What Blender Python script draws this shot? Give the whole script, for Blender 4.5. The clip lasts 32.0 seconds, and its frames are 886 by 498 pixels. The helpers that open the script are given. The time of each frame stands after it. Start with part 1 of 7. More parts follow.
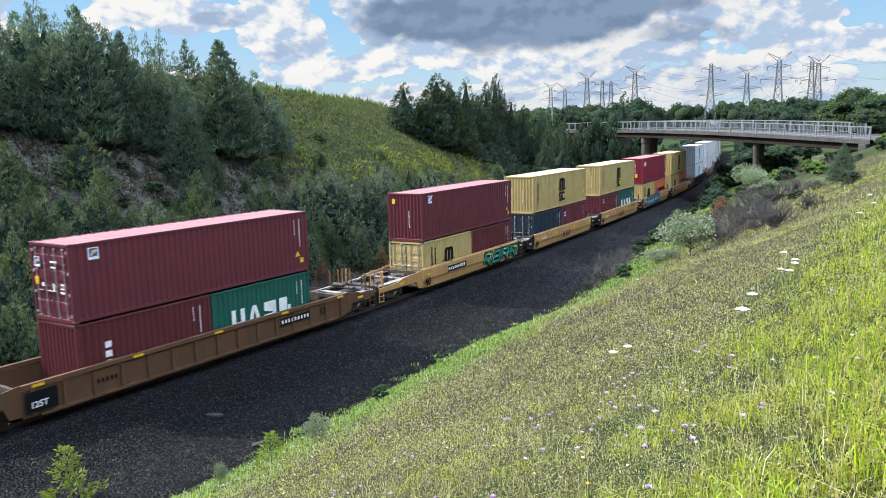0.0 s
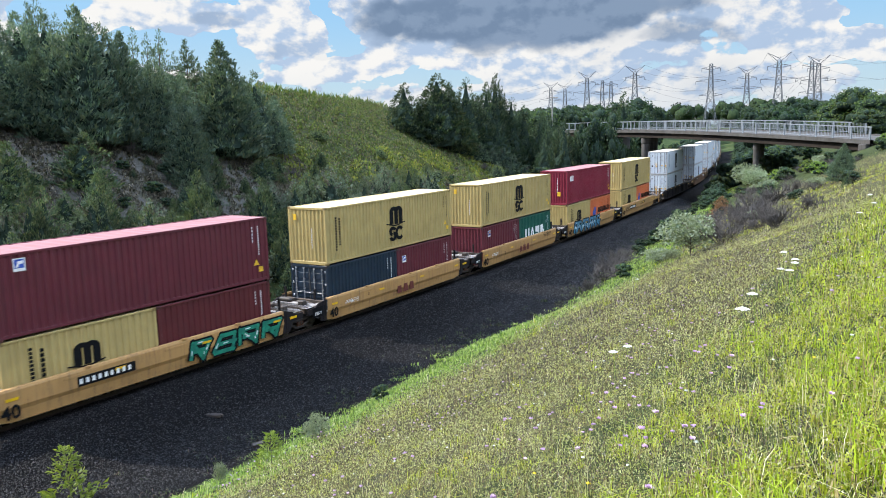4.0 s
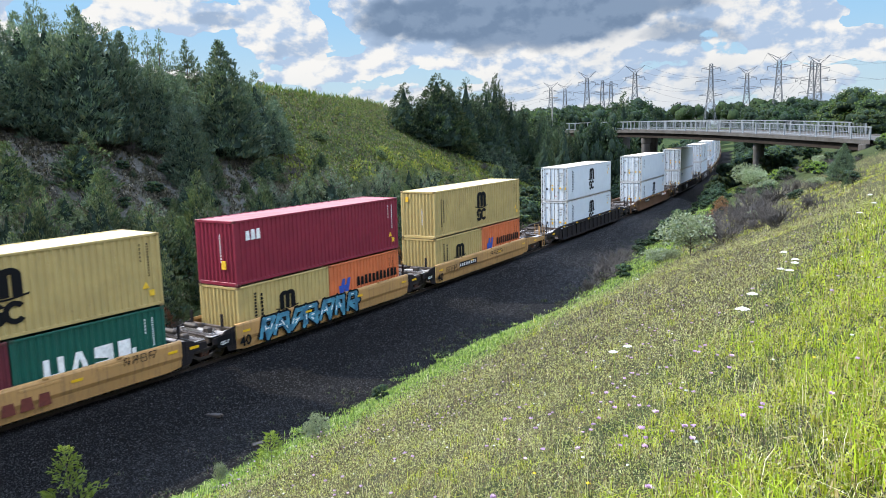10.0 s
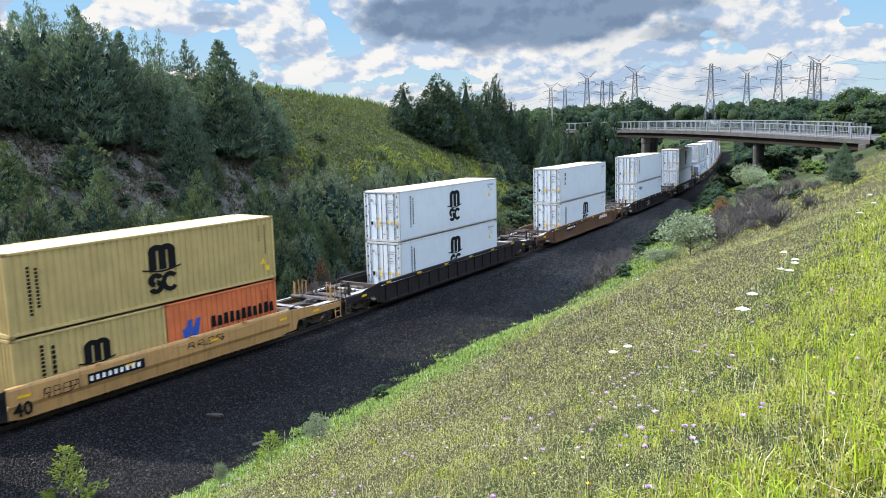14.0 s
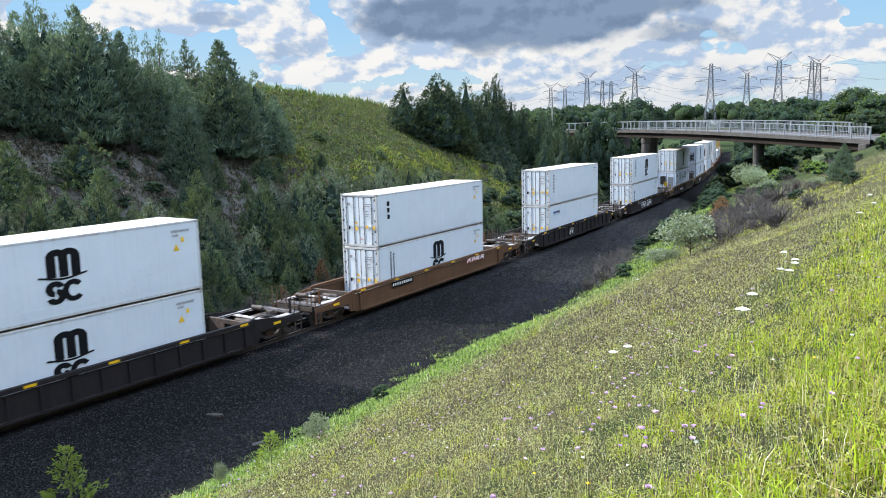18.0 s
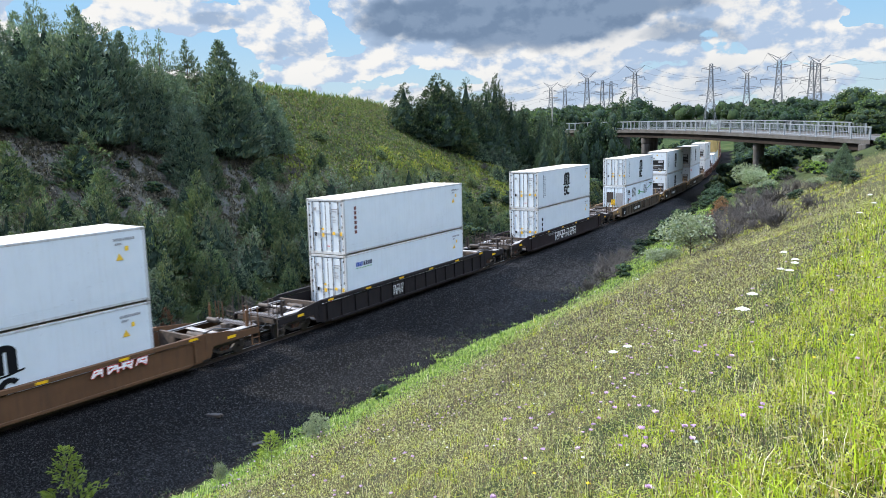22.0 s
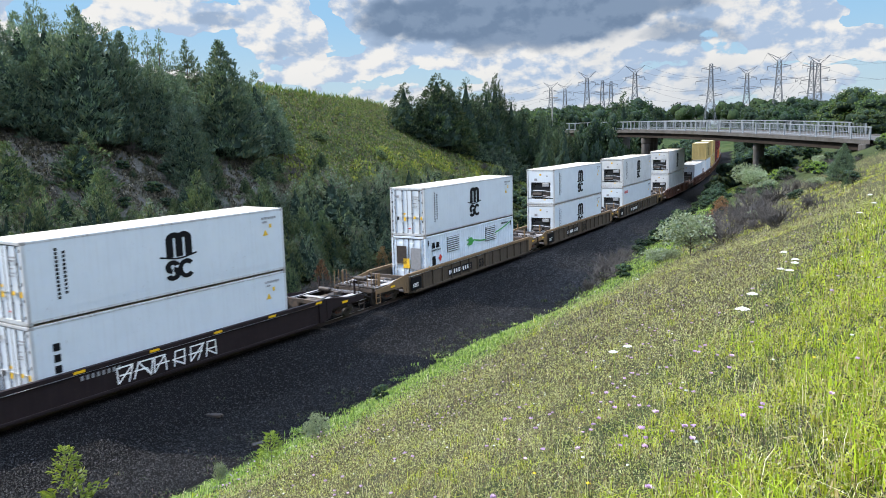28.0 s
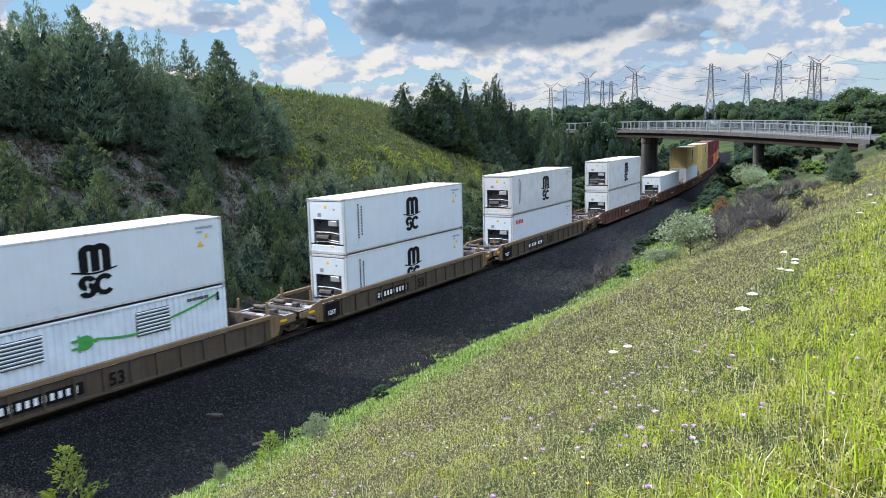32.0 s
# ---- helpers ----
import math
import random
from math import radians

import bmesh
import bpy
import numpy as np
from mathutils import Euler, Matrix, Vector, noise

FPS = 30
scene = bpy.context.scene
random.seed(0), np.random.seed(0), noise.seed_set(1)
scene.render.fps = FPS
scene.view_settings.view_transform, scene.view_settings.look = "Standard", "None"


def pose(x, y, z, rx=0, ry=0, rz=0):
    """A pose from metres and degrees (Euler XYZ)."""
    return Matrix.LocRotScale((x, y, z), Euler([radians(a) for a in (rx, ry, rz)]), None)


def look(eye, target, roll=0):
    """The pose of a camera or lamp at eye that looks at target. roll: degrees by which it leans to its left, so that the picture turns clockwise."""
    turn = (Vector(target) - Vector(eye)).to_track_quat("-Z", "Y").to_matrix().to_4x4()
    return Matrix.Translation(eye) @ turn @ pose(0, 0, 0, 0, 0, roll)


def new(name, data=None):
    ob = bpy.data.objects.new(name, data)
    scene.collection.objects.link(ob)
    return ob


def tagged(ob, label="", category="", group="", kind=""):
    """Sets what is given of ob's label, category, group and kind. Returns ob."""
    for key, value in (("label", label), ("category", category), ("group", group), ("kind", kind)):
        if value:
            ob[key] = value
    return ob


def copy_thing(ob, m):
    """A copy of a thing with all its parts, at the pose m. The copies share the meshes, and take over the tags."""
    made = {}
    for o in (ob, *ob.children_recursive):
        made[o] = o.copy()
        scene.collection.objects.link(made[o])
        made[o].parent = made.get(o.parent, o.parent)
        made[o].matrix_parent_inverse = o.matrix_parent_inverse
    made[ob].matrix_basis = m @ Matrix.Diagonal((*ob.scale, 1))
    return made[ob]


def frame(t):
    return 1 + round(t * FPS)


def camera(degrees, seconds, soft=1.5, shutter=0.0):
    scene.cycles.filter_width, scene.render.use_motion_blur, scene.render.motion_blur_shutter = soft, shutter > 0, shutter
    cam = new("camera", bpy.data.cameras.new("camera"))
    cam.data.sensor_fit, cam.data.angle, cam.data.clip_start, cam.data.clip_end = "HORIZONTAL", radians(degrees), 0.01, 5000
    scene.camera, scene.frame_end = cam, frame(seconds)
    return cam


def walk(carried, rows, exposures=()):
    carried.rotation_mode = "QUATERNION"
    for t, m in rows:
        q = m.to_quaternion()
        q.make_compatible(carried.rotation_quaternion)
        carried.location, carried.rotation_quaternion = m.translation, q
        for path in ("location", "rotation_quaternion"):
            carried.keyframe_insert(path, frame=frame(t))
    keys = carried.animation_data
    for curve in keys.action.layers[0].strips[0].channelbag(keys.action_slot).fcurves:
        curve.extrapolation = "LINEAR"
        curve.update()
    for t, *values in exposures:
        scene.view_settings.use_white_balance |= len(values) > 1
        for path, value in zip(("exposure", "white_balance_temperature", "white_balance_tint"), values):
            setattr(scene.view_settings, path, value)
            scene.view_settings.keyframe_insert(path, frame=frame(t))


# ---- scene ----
# ---- camera: it stands on the bank above the cutting ----
SECONDS = 32.0
cam = camera(59.1, SECONDS, soft=0.8, shutter=0.4)
EYE = Vector((27.571, 0.0, 9.50))
_ya, _pi = radians(36.480), radians(-8.628)
_way = Vector((-math.sin(_ya) * math.cos(_pi), math.cos(_ya) * math.cos(_pi), math.sin(_pi)))
_stand = look(EYE, EYE + 50 * _way, -1.39)
walk(cam, [(0.0, _stand), (SECONDS, _stand)], exposures=[(0.0, 0.80), (22.0, 0.79), (27.0, 0.73), (SECONDS, 0.67)])

# ---- light: sun beyond the far bank, broken cloud ----
SUN_WAY = Vector((-0.86, -0.40, 0.0)).normalized() * math.cos(radians(43)) + Vector((0, 0, math.sin(radians(43))))
sun = new("sun", bpy.data.lights.new("sun", "SUN"))
sun.data.energy, sun.data.angle, sun.data.color = 4.6, radians(0.6), (1.0, 0.945, 0.86)
sun.matrix_world = look(Vector((0, 0, 60)) + 100 * SUN_WAY, (0, 0, 60))

world = bpy.data.worlds.new("sky")
scene.world = world
world.use_nodes = True


class Nodes:
    """Short way to write node trees."""

    def __init__(self, tree):
        self.tree, self.nodes = tree, tree.nodes
        self.nodes.clear()

    def add(self, kind, **inputs):
        n = self.nodes.new(kind)
        for k, v in inputs.items():
            self.put(n, k, v)
        return n

    def put(self, n, key, v):
        key = key.replace("_", " ") if key not in n.inputs else key
        if key.isdigit():
            key = int(key)
        sock = n.inputs[key]
        if isinstance(v, bpy.types.NodeSocket):
            self.tree.links.new(v, sock)
        else:
            sock.default_value = v

    def math(self, op, a, b=0.0, c=None, clamp=False):
        n = self.nodes.new("ShaderNodeMath")
        n.operation, n.use_clamp = op, clamp
        for i, v in enumerate((a, b, c)):
            if v is not None:
                if isinstance(v, bpy.types.NodeSocket):
                    self.tree.links.new(v, n.inputs[i])
                else:
                    n.inputs[i].default_value = v
        return n.outputs[0]

    def mix(self, f, a, b, blend="MIX"):
        n = self.nodes.new("ShaderNodeMix")
        n.data_type, n.blend_type = "RGBA", blend
        for i, v in ((0, f), (6, a), (7, b)):
            if isinstance(v, bpy.types.NodeSocket):
                self.tree.links.new(v, n.inputs[i])
            else:
                n.inputs[i].default_value = v if i == 0 else (*v, 1.0)[:4]
        return n.outputs[2]

    def ramp(self, f, a, b):
        """0 below a, 1 above b, smooth between."""
        n = self.add("ShaderNodeMapRange")
        n.interpolation_type = "SMOOTHSTEP"
        self.put(n, "Value", f)
        n.inputs[1].default_value, n.inputs[2].default_value = a, b
        n.inputs[3].default_value, n.inputs[4].default_value = 0.0, 1.0
        return n.outputs[0]

    def noise(self, vec, scale, detail=4.0, rough=0.55, distort=0.0, dim="3D", w=None):
        n = self.nodes.new("ShaderNodeTexNoise")
        n.noise_dimensions = dim
        if vec is not None:
            self.tree.links.new(vec, n.inputs["Vector"])
        n.inputs["Scale"].default_value, n.inputs["Detail"].default_value = scale, detail
        n.inputs["Roughness"].default_value, n.inputs["Distortion"].default_value = rough, distort
        if w is not None:
            n.inputs["W"].default_value = w
        return n.outputs[0]

    def nodes_colour(self, vec, scale):
        n = self.nodes.new("ShaderNodeTexNoise")
        self.tree.links.new(vec, n.inputs["Vector"])
        n.inputs["Scale"].default_value, n.inputs["Detail"].default_value = scale, 3.0
        return n.outputs["Color"]


def build_sky():
    """Clear sky with broken cumulus: lit tops and rims, grey-blue undersides."""
    g = Nodes(world.node_tree)
    geo = g.add("ShaderNodeTexCoord")
    d = geo.outputs["Generated"]
    sky = g.add("ShaderNodeTexSky")
    sky.sky_type, sky.sun_disc, sky.sun_elevation = "NISHITA", False, radians(43)
    sky.sun_rotation = math.atan2(SUN_WAY.x, SUN_WAY.y)
    sky.air_density, sky.dust_density, sky.ozone_density = 1.0, 1.2, 1.4
    blue = g.mix(1.0, sky.outputs[0], (SKY_GAIN, SKY_GAIN, SKY_GAIN), "MULTIPLY")
    sep = g.add("ShaderNodeSeparateXYZ", Vector=d)
    z = g.math("MAXIMUM", sep.outputs[2], 0.0)
    # cloud field by bearing and height, its puffs wider than tall
    az = g.math("ARCTAN2", sep.outputs[0], sep.outputs[1])
    el = g.math("ARCSINE", g.math("MINIMUM", z, 1.0))
    v = g.add("ShaderNodeCombineXYZ", X=az, Y=g.math("MULTIPLY", g.math("POWER", el, 0.85), CLOUD_TALL), Z=0.3).outputs[0]

    def mass(vec):
        big = g.noise(vec, 4.6, 3.0, 0.55, 0.0, "4D", CLOUD_SEED)
        fine = g.noise(vec, 20.0, 6.0, 0.6, 0.0, "4D", CLOUD_SEED + 5)
        wob = g.add("ShaderNodeVectorMath")
        wob.operation = "MULTIPLY_ADD"
        g.tree.links.new(g.nodes_colour(vec, 11.0), wob.inputs[0])
        wob.inputs[1].default_value = (0.04, 0.04, 0.04)
        g.tree.links.new(vec, wob.inputs[2])
        cell = g.nodes.new("ShaderNodeTexVoronoi")
        cell.feature, cell.normalize, cell.voronoi_dimensions = "F1", True, "3D"
        g.tree.links.new(wob.outputs[0], cell.inputs["Vector"])
        cell.inputs["Scale"].default_value, cell.inputs["Detail"].default_value, cell.inputs["Roughness"].default_value = 10.0, 4.0, 0.5
        puff = g.math("SUBTRACT", 1.0, cell.outputs["Distance"])
        return g.math("ADD", g.math("MULTIPLY", big, 0.50), g.math("ADD", g.math("MULTIPLY", puff, 0.32), g.math("MULTIPLY", fine, 0.20)))

    def bank(bearing, height, wide, tall):
        """A cloud bank or clear stretch of the sky, in degrees: 1 in its middle, 0 outside."""
        p = g.math("DIVIDE", g.math("SUBTRACT", az, radians(bearing)), radians(wide))
        q = g.math("DIVIDE", g.math("SUBTRACT", el, radians(height)), radians(tall))
        return g.ramp(g.math("ADD", g.math("MULTIPLY", p, p), g.math("MULTIPLY", q, q)), 1.0, 0.3)

    # ragged outlines for the banks
    rough = g.add("ShaderNodeSeparateXYZ", Vector=g.nodes_colour(v, 9.0))
    ragged = g.add("ShaderNodeSeparateXYZ", Vector=g.nodes_colour(v, 34.0))
    az = g.math("ADD", az, g.math("ADD", g.math("MULTIPLY_ADD", rough.outputs[0], radians(7.0), radians(-3.5)), g.math("MULTIPLY_ADD", ragged.outputs[0], radians(2.4), radians(-1.2))))
    el = g.math("ADD", el, g.math("ADD", g.math("MULTIPLY_ADD", rough.outputs[1], radians(2.6), radians(-1.3)), g.math("MULTIPLY_ADD", ragged.outputs[1], radians(1.3), radians(-0.65))))
    bias = -0.035
    for bearing, height, wide, tall, k in CLOUD_BANKS:
        bias = g.math("MULTIPLY_ADD", bank(bearing, height, wide, tall), k, bias)
    shade = 0.0
    for bearing, height, wide, tall, k in CLOUD_SHADE:
        shade = g.math("MULTIPLY_ADD", bank(bearing, height, wide, tall), k, shade)
    body = g.math("ADD", mass(v), bias)
    # the same clouds a step nearer to the sun: the difference lights the rims
    off = g.add("ShaderNodeVectorMath")
    off.operation = "ADD"
    g.tree.links.new(v, off.inputs[0])
    off.inputs[1].default_value = (-0.007, 0.015, 0.0)
    body2 = g.math("ADD", mass(off.outputs[0]), bias)
    cover = g.ramp(body, 0.505, 0.518)
    slow = g.noise(v, 3.0, 3.0, 0.45, 0.6, "4D", CLOUD_SEED + 9)
    heavy = g.math("ADD", g.math("MULTIPLY", body, 0.12), g.math("ADD", shade, g.math("MULTIPLY", slow, 0.80)))
    thick = g.ramp(heavy, 0.48, 0.92)
    edge = g.ramp(g.math("SUBTRACT", body, body2), -0.026, 0.020)
    lit = g.mix(edge, (0.52, 0.66, 0.88), (1.06, 1.04, 1.01))
    under = g.mix(edge, (0.20, 0.285, 0.43), (0.27, 0.365, 0.52))
    cloud = g.mix(thick, lit, under)
    haze = g.ramp(z, 0.09, 0.0)
    cloud = g.mix(g.math("MULTIPLY", haze, 0.42), cloud, (0.50, 0.63, 0.80))
    clear = g.mix(0.75, blue, g.mix(g.ramp(z, 0.0, 0.16), (0.74, 0.96, 1.10), (0.42, 0.80, 1.20)))
    col = g.mix(g.math("MULTIPLY", cover, 0.97), clear, cloud)
    # brighter overhead than along the horizon
    lift = g.math("MULTIPLY_ADD", g.ramp(z, 0.2, 0.9), ZENITH_LIFT, 1.0)
    col = g.mix(1.0, col, g.add("ShaderNodeCombineXYZ", X=lift, Y=g.math("MULTIPLY_ADD", lift, 1.05, -0.05), Z=g.math("MULTIPLY_ADD", lift, 1.25, -0.25)).outputs[0], "MULTIPLY")
    bg = g.add("ShaderNodeBackground", Color=col, Strength=SKY_STRENGTH)
    out = g.add("ShaderNodeOutputWorld")
    g.tree.links.new(bg.outputs[0], out.inputs[0])


SKY_GAIN, SKY_STRENGTH, CLOUD_SEED, ZENITH_LIFT = 0.095, 0.52, 21.3, 3.6
CLOUD_TALL = 1.3
# bearing, height, half width, half height (degrees) and weight of the cloud banks and clear stretches
CLOUD_BANKS = ((-54.5, 8.0, 5.5, 1.2, 0.13), (-47.5, 7.8, 4.0, 2.6, 0.16), (-43.9, 8.8, 0.9, 2.6, -0.16), (-40.3, 8.2, 3.3, 3.0, 0.15), (-30.0, 7.6, 12.0, 3.4, 0.22), (-31.0, 4.7, 9.0, 1.3, 0.11),
               (-23.5, 5.6, 4.5, 1.5, 0.12), (-17.8, 7.8, 3.4, 1.5, 0.14), (-12.3, 6.9, 3.6, 2.6, 0.15), (-9.5, 4.9, 5.0, 1.6, 0.12), (-25.0, 2.6, 22.0, 1.3, 0.06), (-40.0, 5.0, 4.0, 1.3, 0.09),
               (-57.0, 5.7, 5.0, 1.3, -0.13), (-50.0, 4.6, 3.0, 0.8, -0.07), (-46.0, 4.6, 5.0, 1.2, 0.10), (-8.2, 8.2, 2.2, 2.2, -0.18), (-62.0, 8.0, 3.0, 1.6, -0.10), (-66.0, 9.2, 2.5, 1.0, 0.12))
CLOUD_SHADE = ((-31.5, 7.6, 11.0, 2.9, 0.46), (-24.0, 8.8, 8.0, 2.2, 0.30), (-40.4, 7.4, 2.8, 2.0, 0.26), (-52.5, 7.9, 3.0, 0.7, 0.22), (-46.0, 6.2, 3.4, 1.1, 0.18), (-18.5, 6.0, 3.8, 1.0, 0.16), (-20.0, 16.0, 60.0, 6.0, 0.06))
build_sky()
# ---- track line: s runs along the rails away from the camera, u to its side ----
TS = np.linspace(-120.0, 620.0, 1481)
_k = np.interp(TS, [0, 50, 100, 135, 175, 260], [0.00356, 0.00087, 0.00159, 0.0016, 0.0004, 0.0003])
_k = np.where(TS < -10, 0.0015, _k)


def _sum(v):
    c = np.concatenate([[0.0], np.cumsum((v[1:] + v[:-1]) * 0.5 * np.diff(TS))])
    return c - np.interp(0.0, TS, c)


TH = _sum(_k)
TX, TY = _sum(-np.sin(TH)), _sum(np.cos(TH))


def along(s, u=0.0):
    """World x, y of a place s metres along the track and u metres to its right, and the heading there."""
    a, x, y = np.interp(s, TS, TH), np.interp(s, TS, TX), np.interp(s, TS, TY)
    return x + u * np.cos(a), y + u * np.sin(a), a


def track_su(x, y):
    """The place (s, u) of world points (arrays)."""
    x, y = np.atleast_1d(np.asarray(x, float)), np.atleast_1d(np.asarray(y, float))
    cx, cy, cs, ca = TX[::4], TY[::4], TS[::4], TH[::4]
    s, u = np.empty_like(x), np.empty_like(x)
    for a in range(0, len(x), 4000):
        px, py = x[a:a + 4000], y[a:a + 4000]
        i = np.argmin((px[:, None] - cx) ** 2 + (py[:, None] - cy) ** 2, axis=1)
        ex, ey, t = px - cx[i], py - cy[i], ca[i]
        s[a:a + 4000] = cs[i] - ex * np.sin(t) + ey * np.cos(t)
        u[a:a + 4000] = ex * np.cos(t) + ey * np.sin(t)
    return s, u


def smooth(x, a, b):
    t = np.clip((x - a) / (b - a), 0, 1)
    return t * t * (3 - 2 * t)


def ripple(x, y):
    """Gentle unevenness of the ground."""
    return (0.5 * np.sin(x * 0.31 + 1.3 * np.sin(y * 0.17)) * np.sin(y * 0.27 + 0.8)
            + 0.3 * np.sin(x * 0.83 + y * 0.41) * np.sin(y * 0.69 - x * 0.2) + 0.2 * np.sin(x * 1.9 + 2.0 * np.sin(y * 1.1)))


def ballast_edge(s):
    return np.interp(s, [0, 15, 30, 38, 50, 62, 80, 115, 160], [8.9, 8.6, 7.9, 8.9, 8.0, 6.6, 5.2, 3.9, 3.6])


def ground_z(x, y):
    s, u = track_su(x, y)
    # near side: shoulder, ditch, then the grass bank
    e = ballast_edge(s)
    right = -0.165 + np.where(u < 2.3, 0.0, -(np.clip(u, 2.3, 4.6) - 2.3) * 0.34)
    bank = -0.95 + np.clip(u - e, 0, 200) * np.interp(s, [0, 60, 100], [8.85 / 19.2, 8.6 / 20.5, 8.6 / 20.0])
    top = np.interp(s, [-40, 20, 60, 84, 110, 200], [8.7, 8.9, 8.6, 8.0, 7.6, 4.0])
    bank = np.minimum(bank, top + np.clip(u - 28, 0, 40) * 0.03)
    bank = bank - 0.25 * np.exp(-((bank - top) / 0.8) ** 2)
    zr = np.where(u > e, np.maximum(bank, -1.0), np.maximum(right, -0.95))
    # far side: cutting up to the field
    v = -u
    cu = np.interp(s, [-60, 0, 61, 83, 105, 140], [30, 30, 32, 37, 43, 50])
    cz = np.interp(s, [-60, 0, 61, 83, 105, 122, 150], [14.6, 14.6, 14.0, 13.6, 13.0, 9.3, 8.8])
    left = -0.165 + np.where(v < 2.1, 0.0, -(np.clip(v, 2.1, 3.8) - 2.1) * 0.32)
    f = np.clip((v - 6.5) / (cu - 6.5), 0, 1)
    hill = -0.8 + (cz + 0.8) * (0.85 * f + 0.15 * smooth(f, 0, 1))
    hill = hill + np.clip(v - cu, 0, 150) * 0.012
    zl = np.where(v > 6.5, hill, np.maximum(left, -0.8))
    z = np.where(u > 0, zr, zl)
    away = np.clip((np.abs(u) - 9) / 6, 0, 1)
    z = z + 0.22 * away * ripple(x, y)
    # far country settles to a plain a little below the eye
    far = smooth(np.hypot(x, y), 230, 420)
    return z * (1 - far) + (7.0 + 0.6 * np.sin(x * 0.013) * np.sin(y * 0.011)) * far


# ---- materials ----
def shader(name, base, second=None, scale=3.0, rough=0.6, metal=0.0, bump=0.0, bump_scale=40.0, dirt=0.0, dirt_col=(0.08, 0.06, 0.045),
           streaks=False, vary=0.0, contrast=(0.35, 0.65), spec=0.5, rust=0.0):
    """A surface with two scales of variation, dirt and fine relief."""
    m = bpy.data.materials.new(name)
    m.use_nodes = True
    g = Nodes(m.node_tree)
    tc = g.add("ShaderNodeTexCoord").outputs["Object"]
    n1 = g.noise(tc, scale, 5.0, 0.6)
    c = g.mix(g.ramp(n1, *contrast), base, second or tuple(v * 0.8 for v in base))
    if vary:
        r = g.add("ShaderNodeObjectInfo").outputs["Random"]
        h = g.add("ShaderNodeHueSaturation", Color=c, Value=g.math("MULTIPLY_ADD", r, 2 * vary, 1 - vary))
        c = h.outputs[0]
    if dirt:
        vec = tc
        if streaks:
            mp = g.add("ShaderNodeMapping", Vector=tc)
            mp.inputs["Scale"].default_value = (1.6, 1.6, 0.12)
            vec = mp.outputs[0]
        n2 = g.noise(vec, 4.2, 6.0, 0.65)
        f = g.math("MULTIPLY", g.ramp(n2, 0.45, 0.72), dirt)
        n3 = g.noise(tc, 23.0, 3.0, 0.7)
        f = g.math("MULTIPLY", f, g.ramp(n3, 0.25, 0.6))
        c = g.mix(f, c, dirt_col)
    if rust:
        chips = g.ramp(g.noise(tc, 7.0, 7.0, 0.78), 0.60, 0.66)
        where = g.ramp(g.noise(tc, 1.1, 3.0, 0.6), 0.42, 0.62)
        c = g.mix(g.math("MULTIPLY", g.math("MULTIPLY", chips, where), rust), c, (0.10, 0.045, 0.025))
    b = g.add("ShaderNodeBsdfPrincipled", Base_Color=c, Metallic=metal)
    b.inputs["Specular IOR Level"].default_value = spec
    rr = g.math("MULTIPLY_ADD", n1, 0.25, rough - 0.12, clamp=True)
    g.put(b, "Roughness", rr)
    if bump:
        n4 = g.noise(tc, bump_scale, 4.0, 0.6)
        bp = g.add("ShaderNodeBump", Height=n4, Strength=bump, Distance=0.02)
        g.put(b, "Normal", bp.outputs[0])
    o = g.add("ShaderNodeOutputMaterial")
    g.tree.links.new(b.outputs[0], o.inputs[0])
    return m


def leafy(name, a, b, translucent=0.35, c=None):
    """Leaves that differ piece by piece and let light through."""
    m = bpy.data.materials.new(name)
    m.use_nodes = True
    g = Nodes(m.node_tree)
    r = g.add("ShaderNodeNewGeometry").outputs["Random Per Island"]
    col = g.mix(r, a, b)
    if c:
        col = g.mix(g.ramp(g.math("FRACT", g.math("MULTIPLY", r, 7.31)), 0.72, 0.95), col, c)
    ob = g.add("ShaderNodeObjectInfo").outputs["Random"]
    h = g.add("ShaderNodeHueSaturation", Color=col, Value=g.math("MULTIPLY_ADD", ob, 0.5, 0.75), Hue=g.math("MULTIPLY_ADD", ob, 0.03, 0.485))
    col = h.outputs[0]
    d = g.add("ShaderNodeBsdfPrincipled", Base_Color=col, Roughness=0.55)
    d.inputs["Specular IOR Level"].default_value = 0.25
    t = g.add("ShaderNodeBsdfTranslucent", Color=g.mix(1.0, col, (1.5, 1.6, 0.7), "MULTIPLY"))
    x = g.add("ShaderNodeMixShader", Fac=translucent)
    g.tree.links.new(d.outputs[0], x.inputs[1])
    g.tree.links.new(t.outputs[0], x.inputs[2])
    o = g.add("ShaderNodeOutputMaterial")
    g.tree.links.new(x.outputs[0], o.inputs[0])
    return m


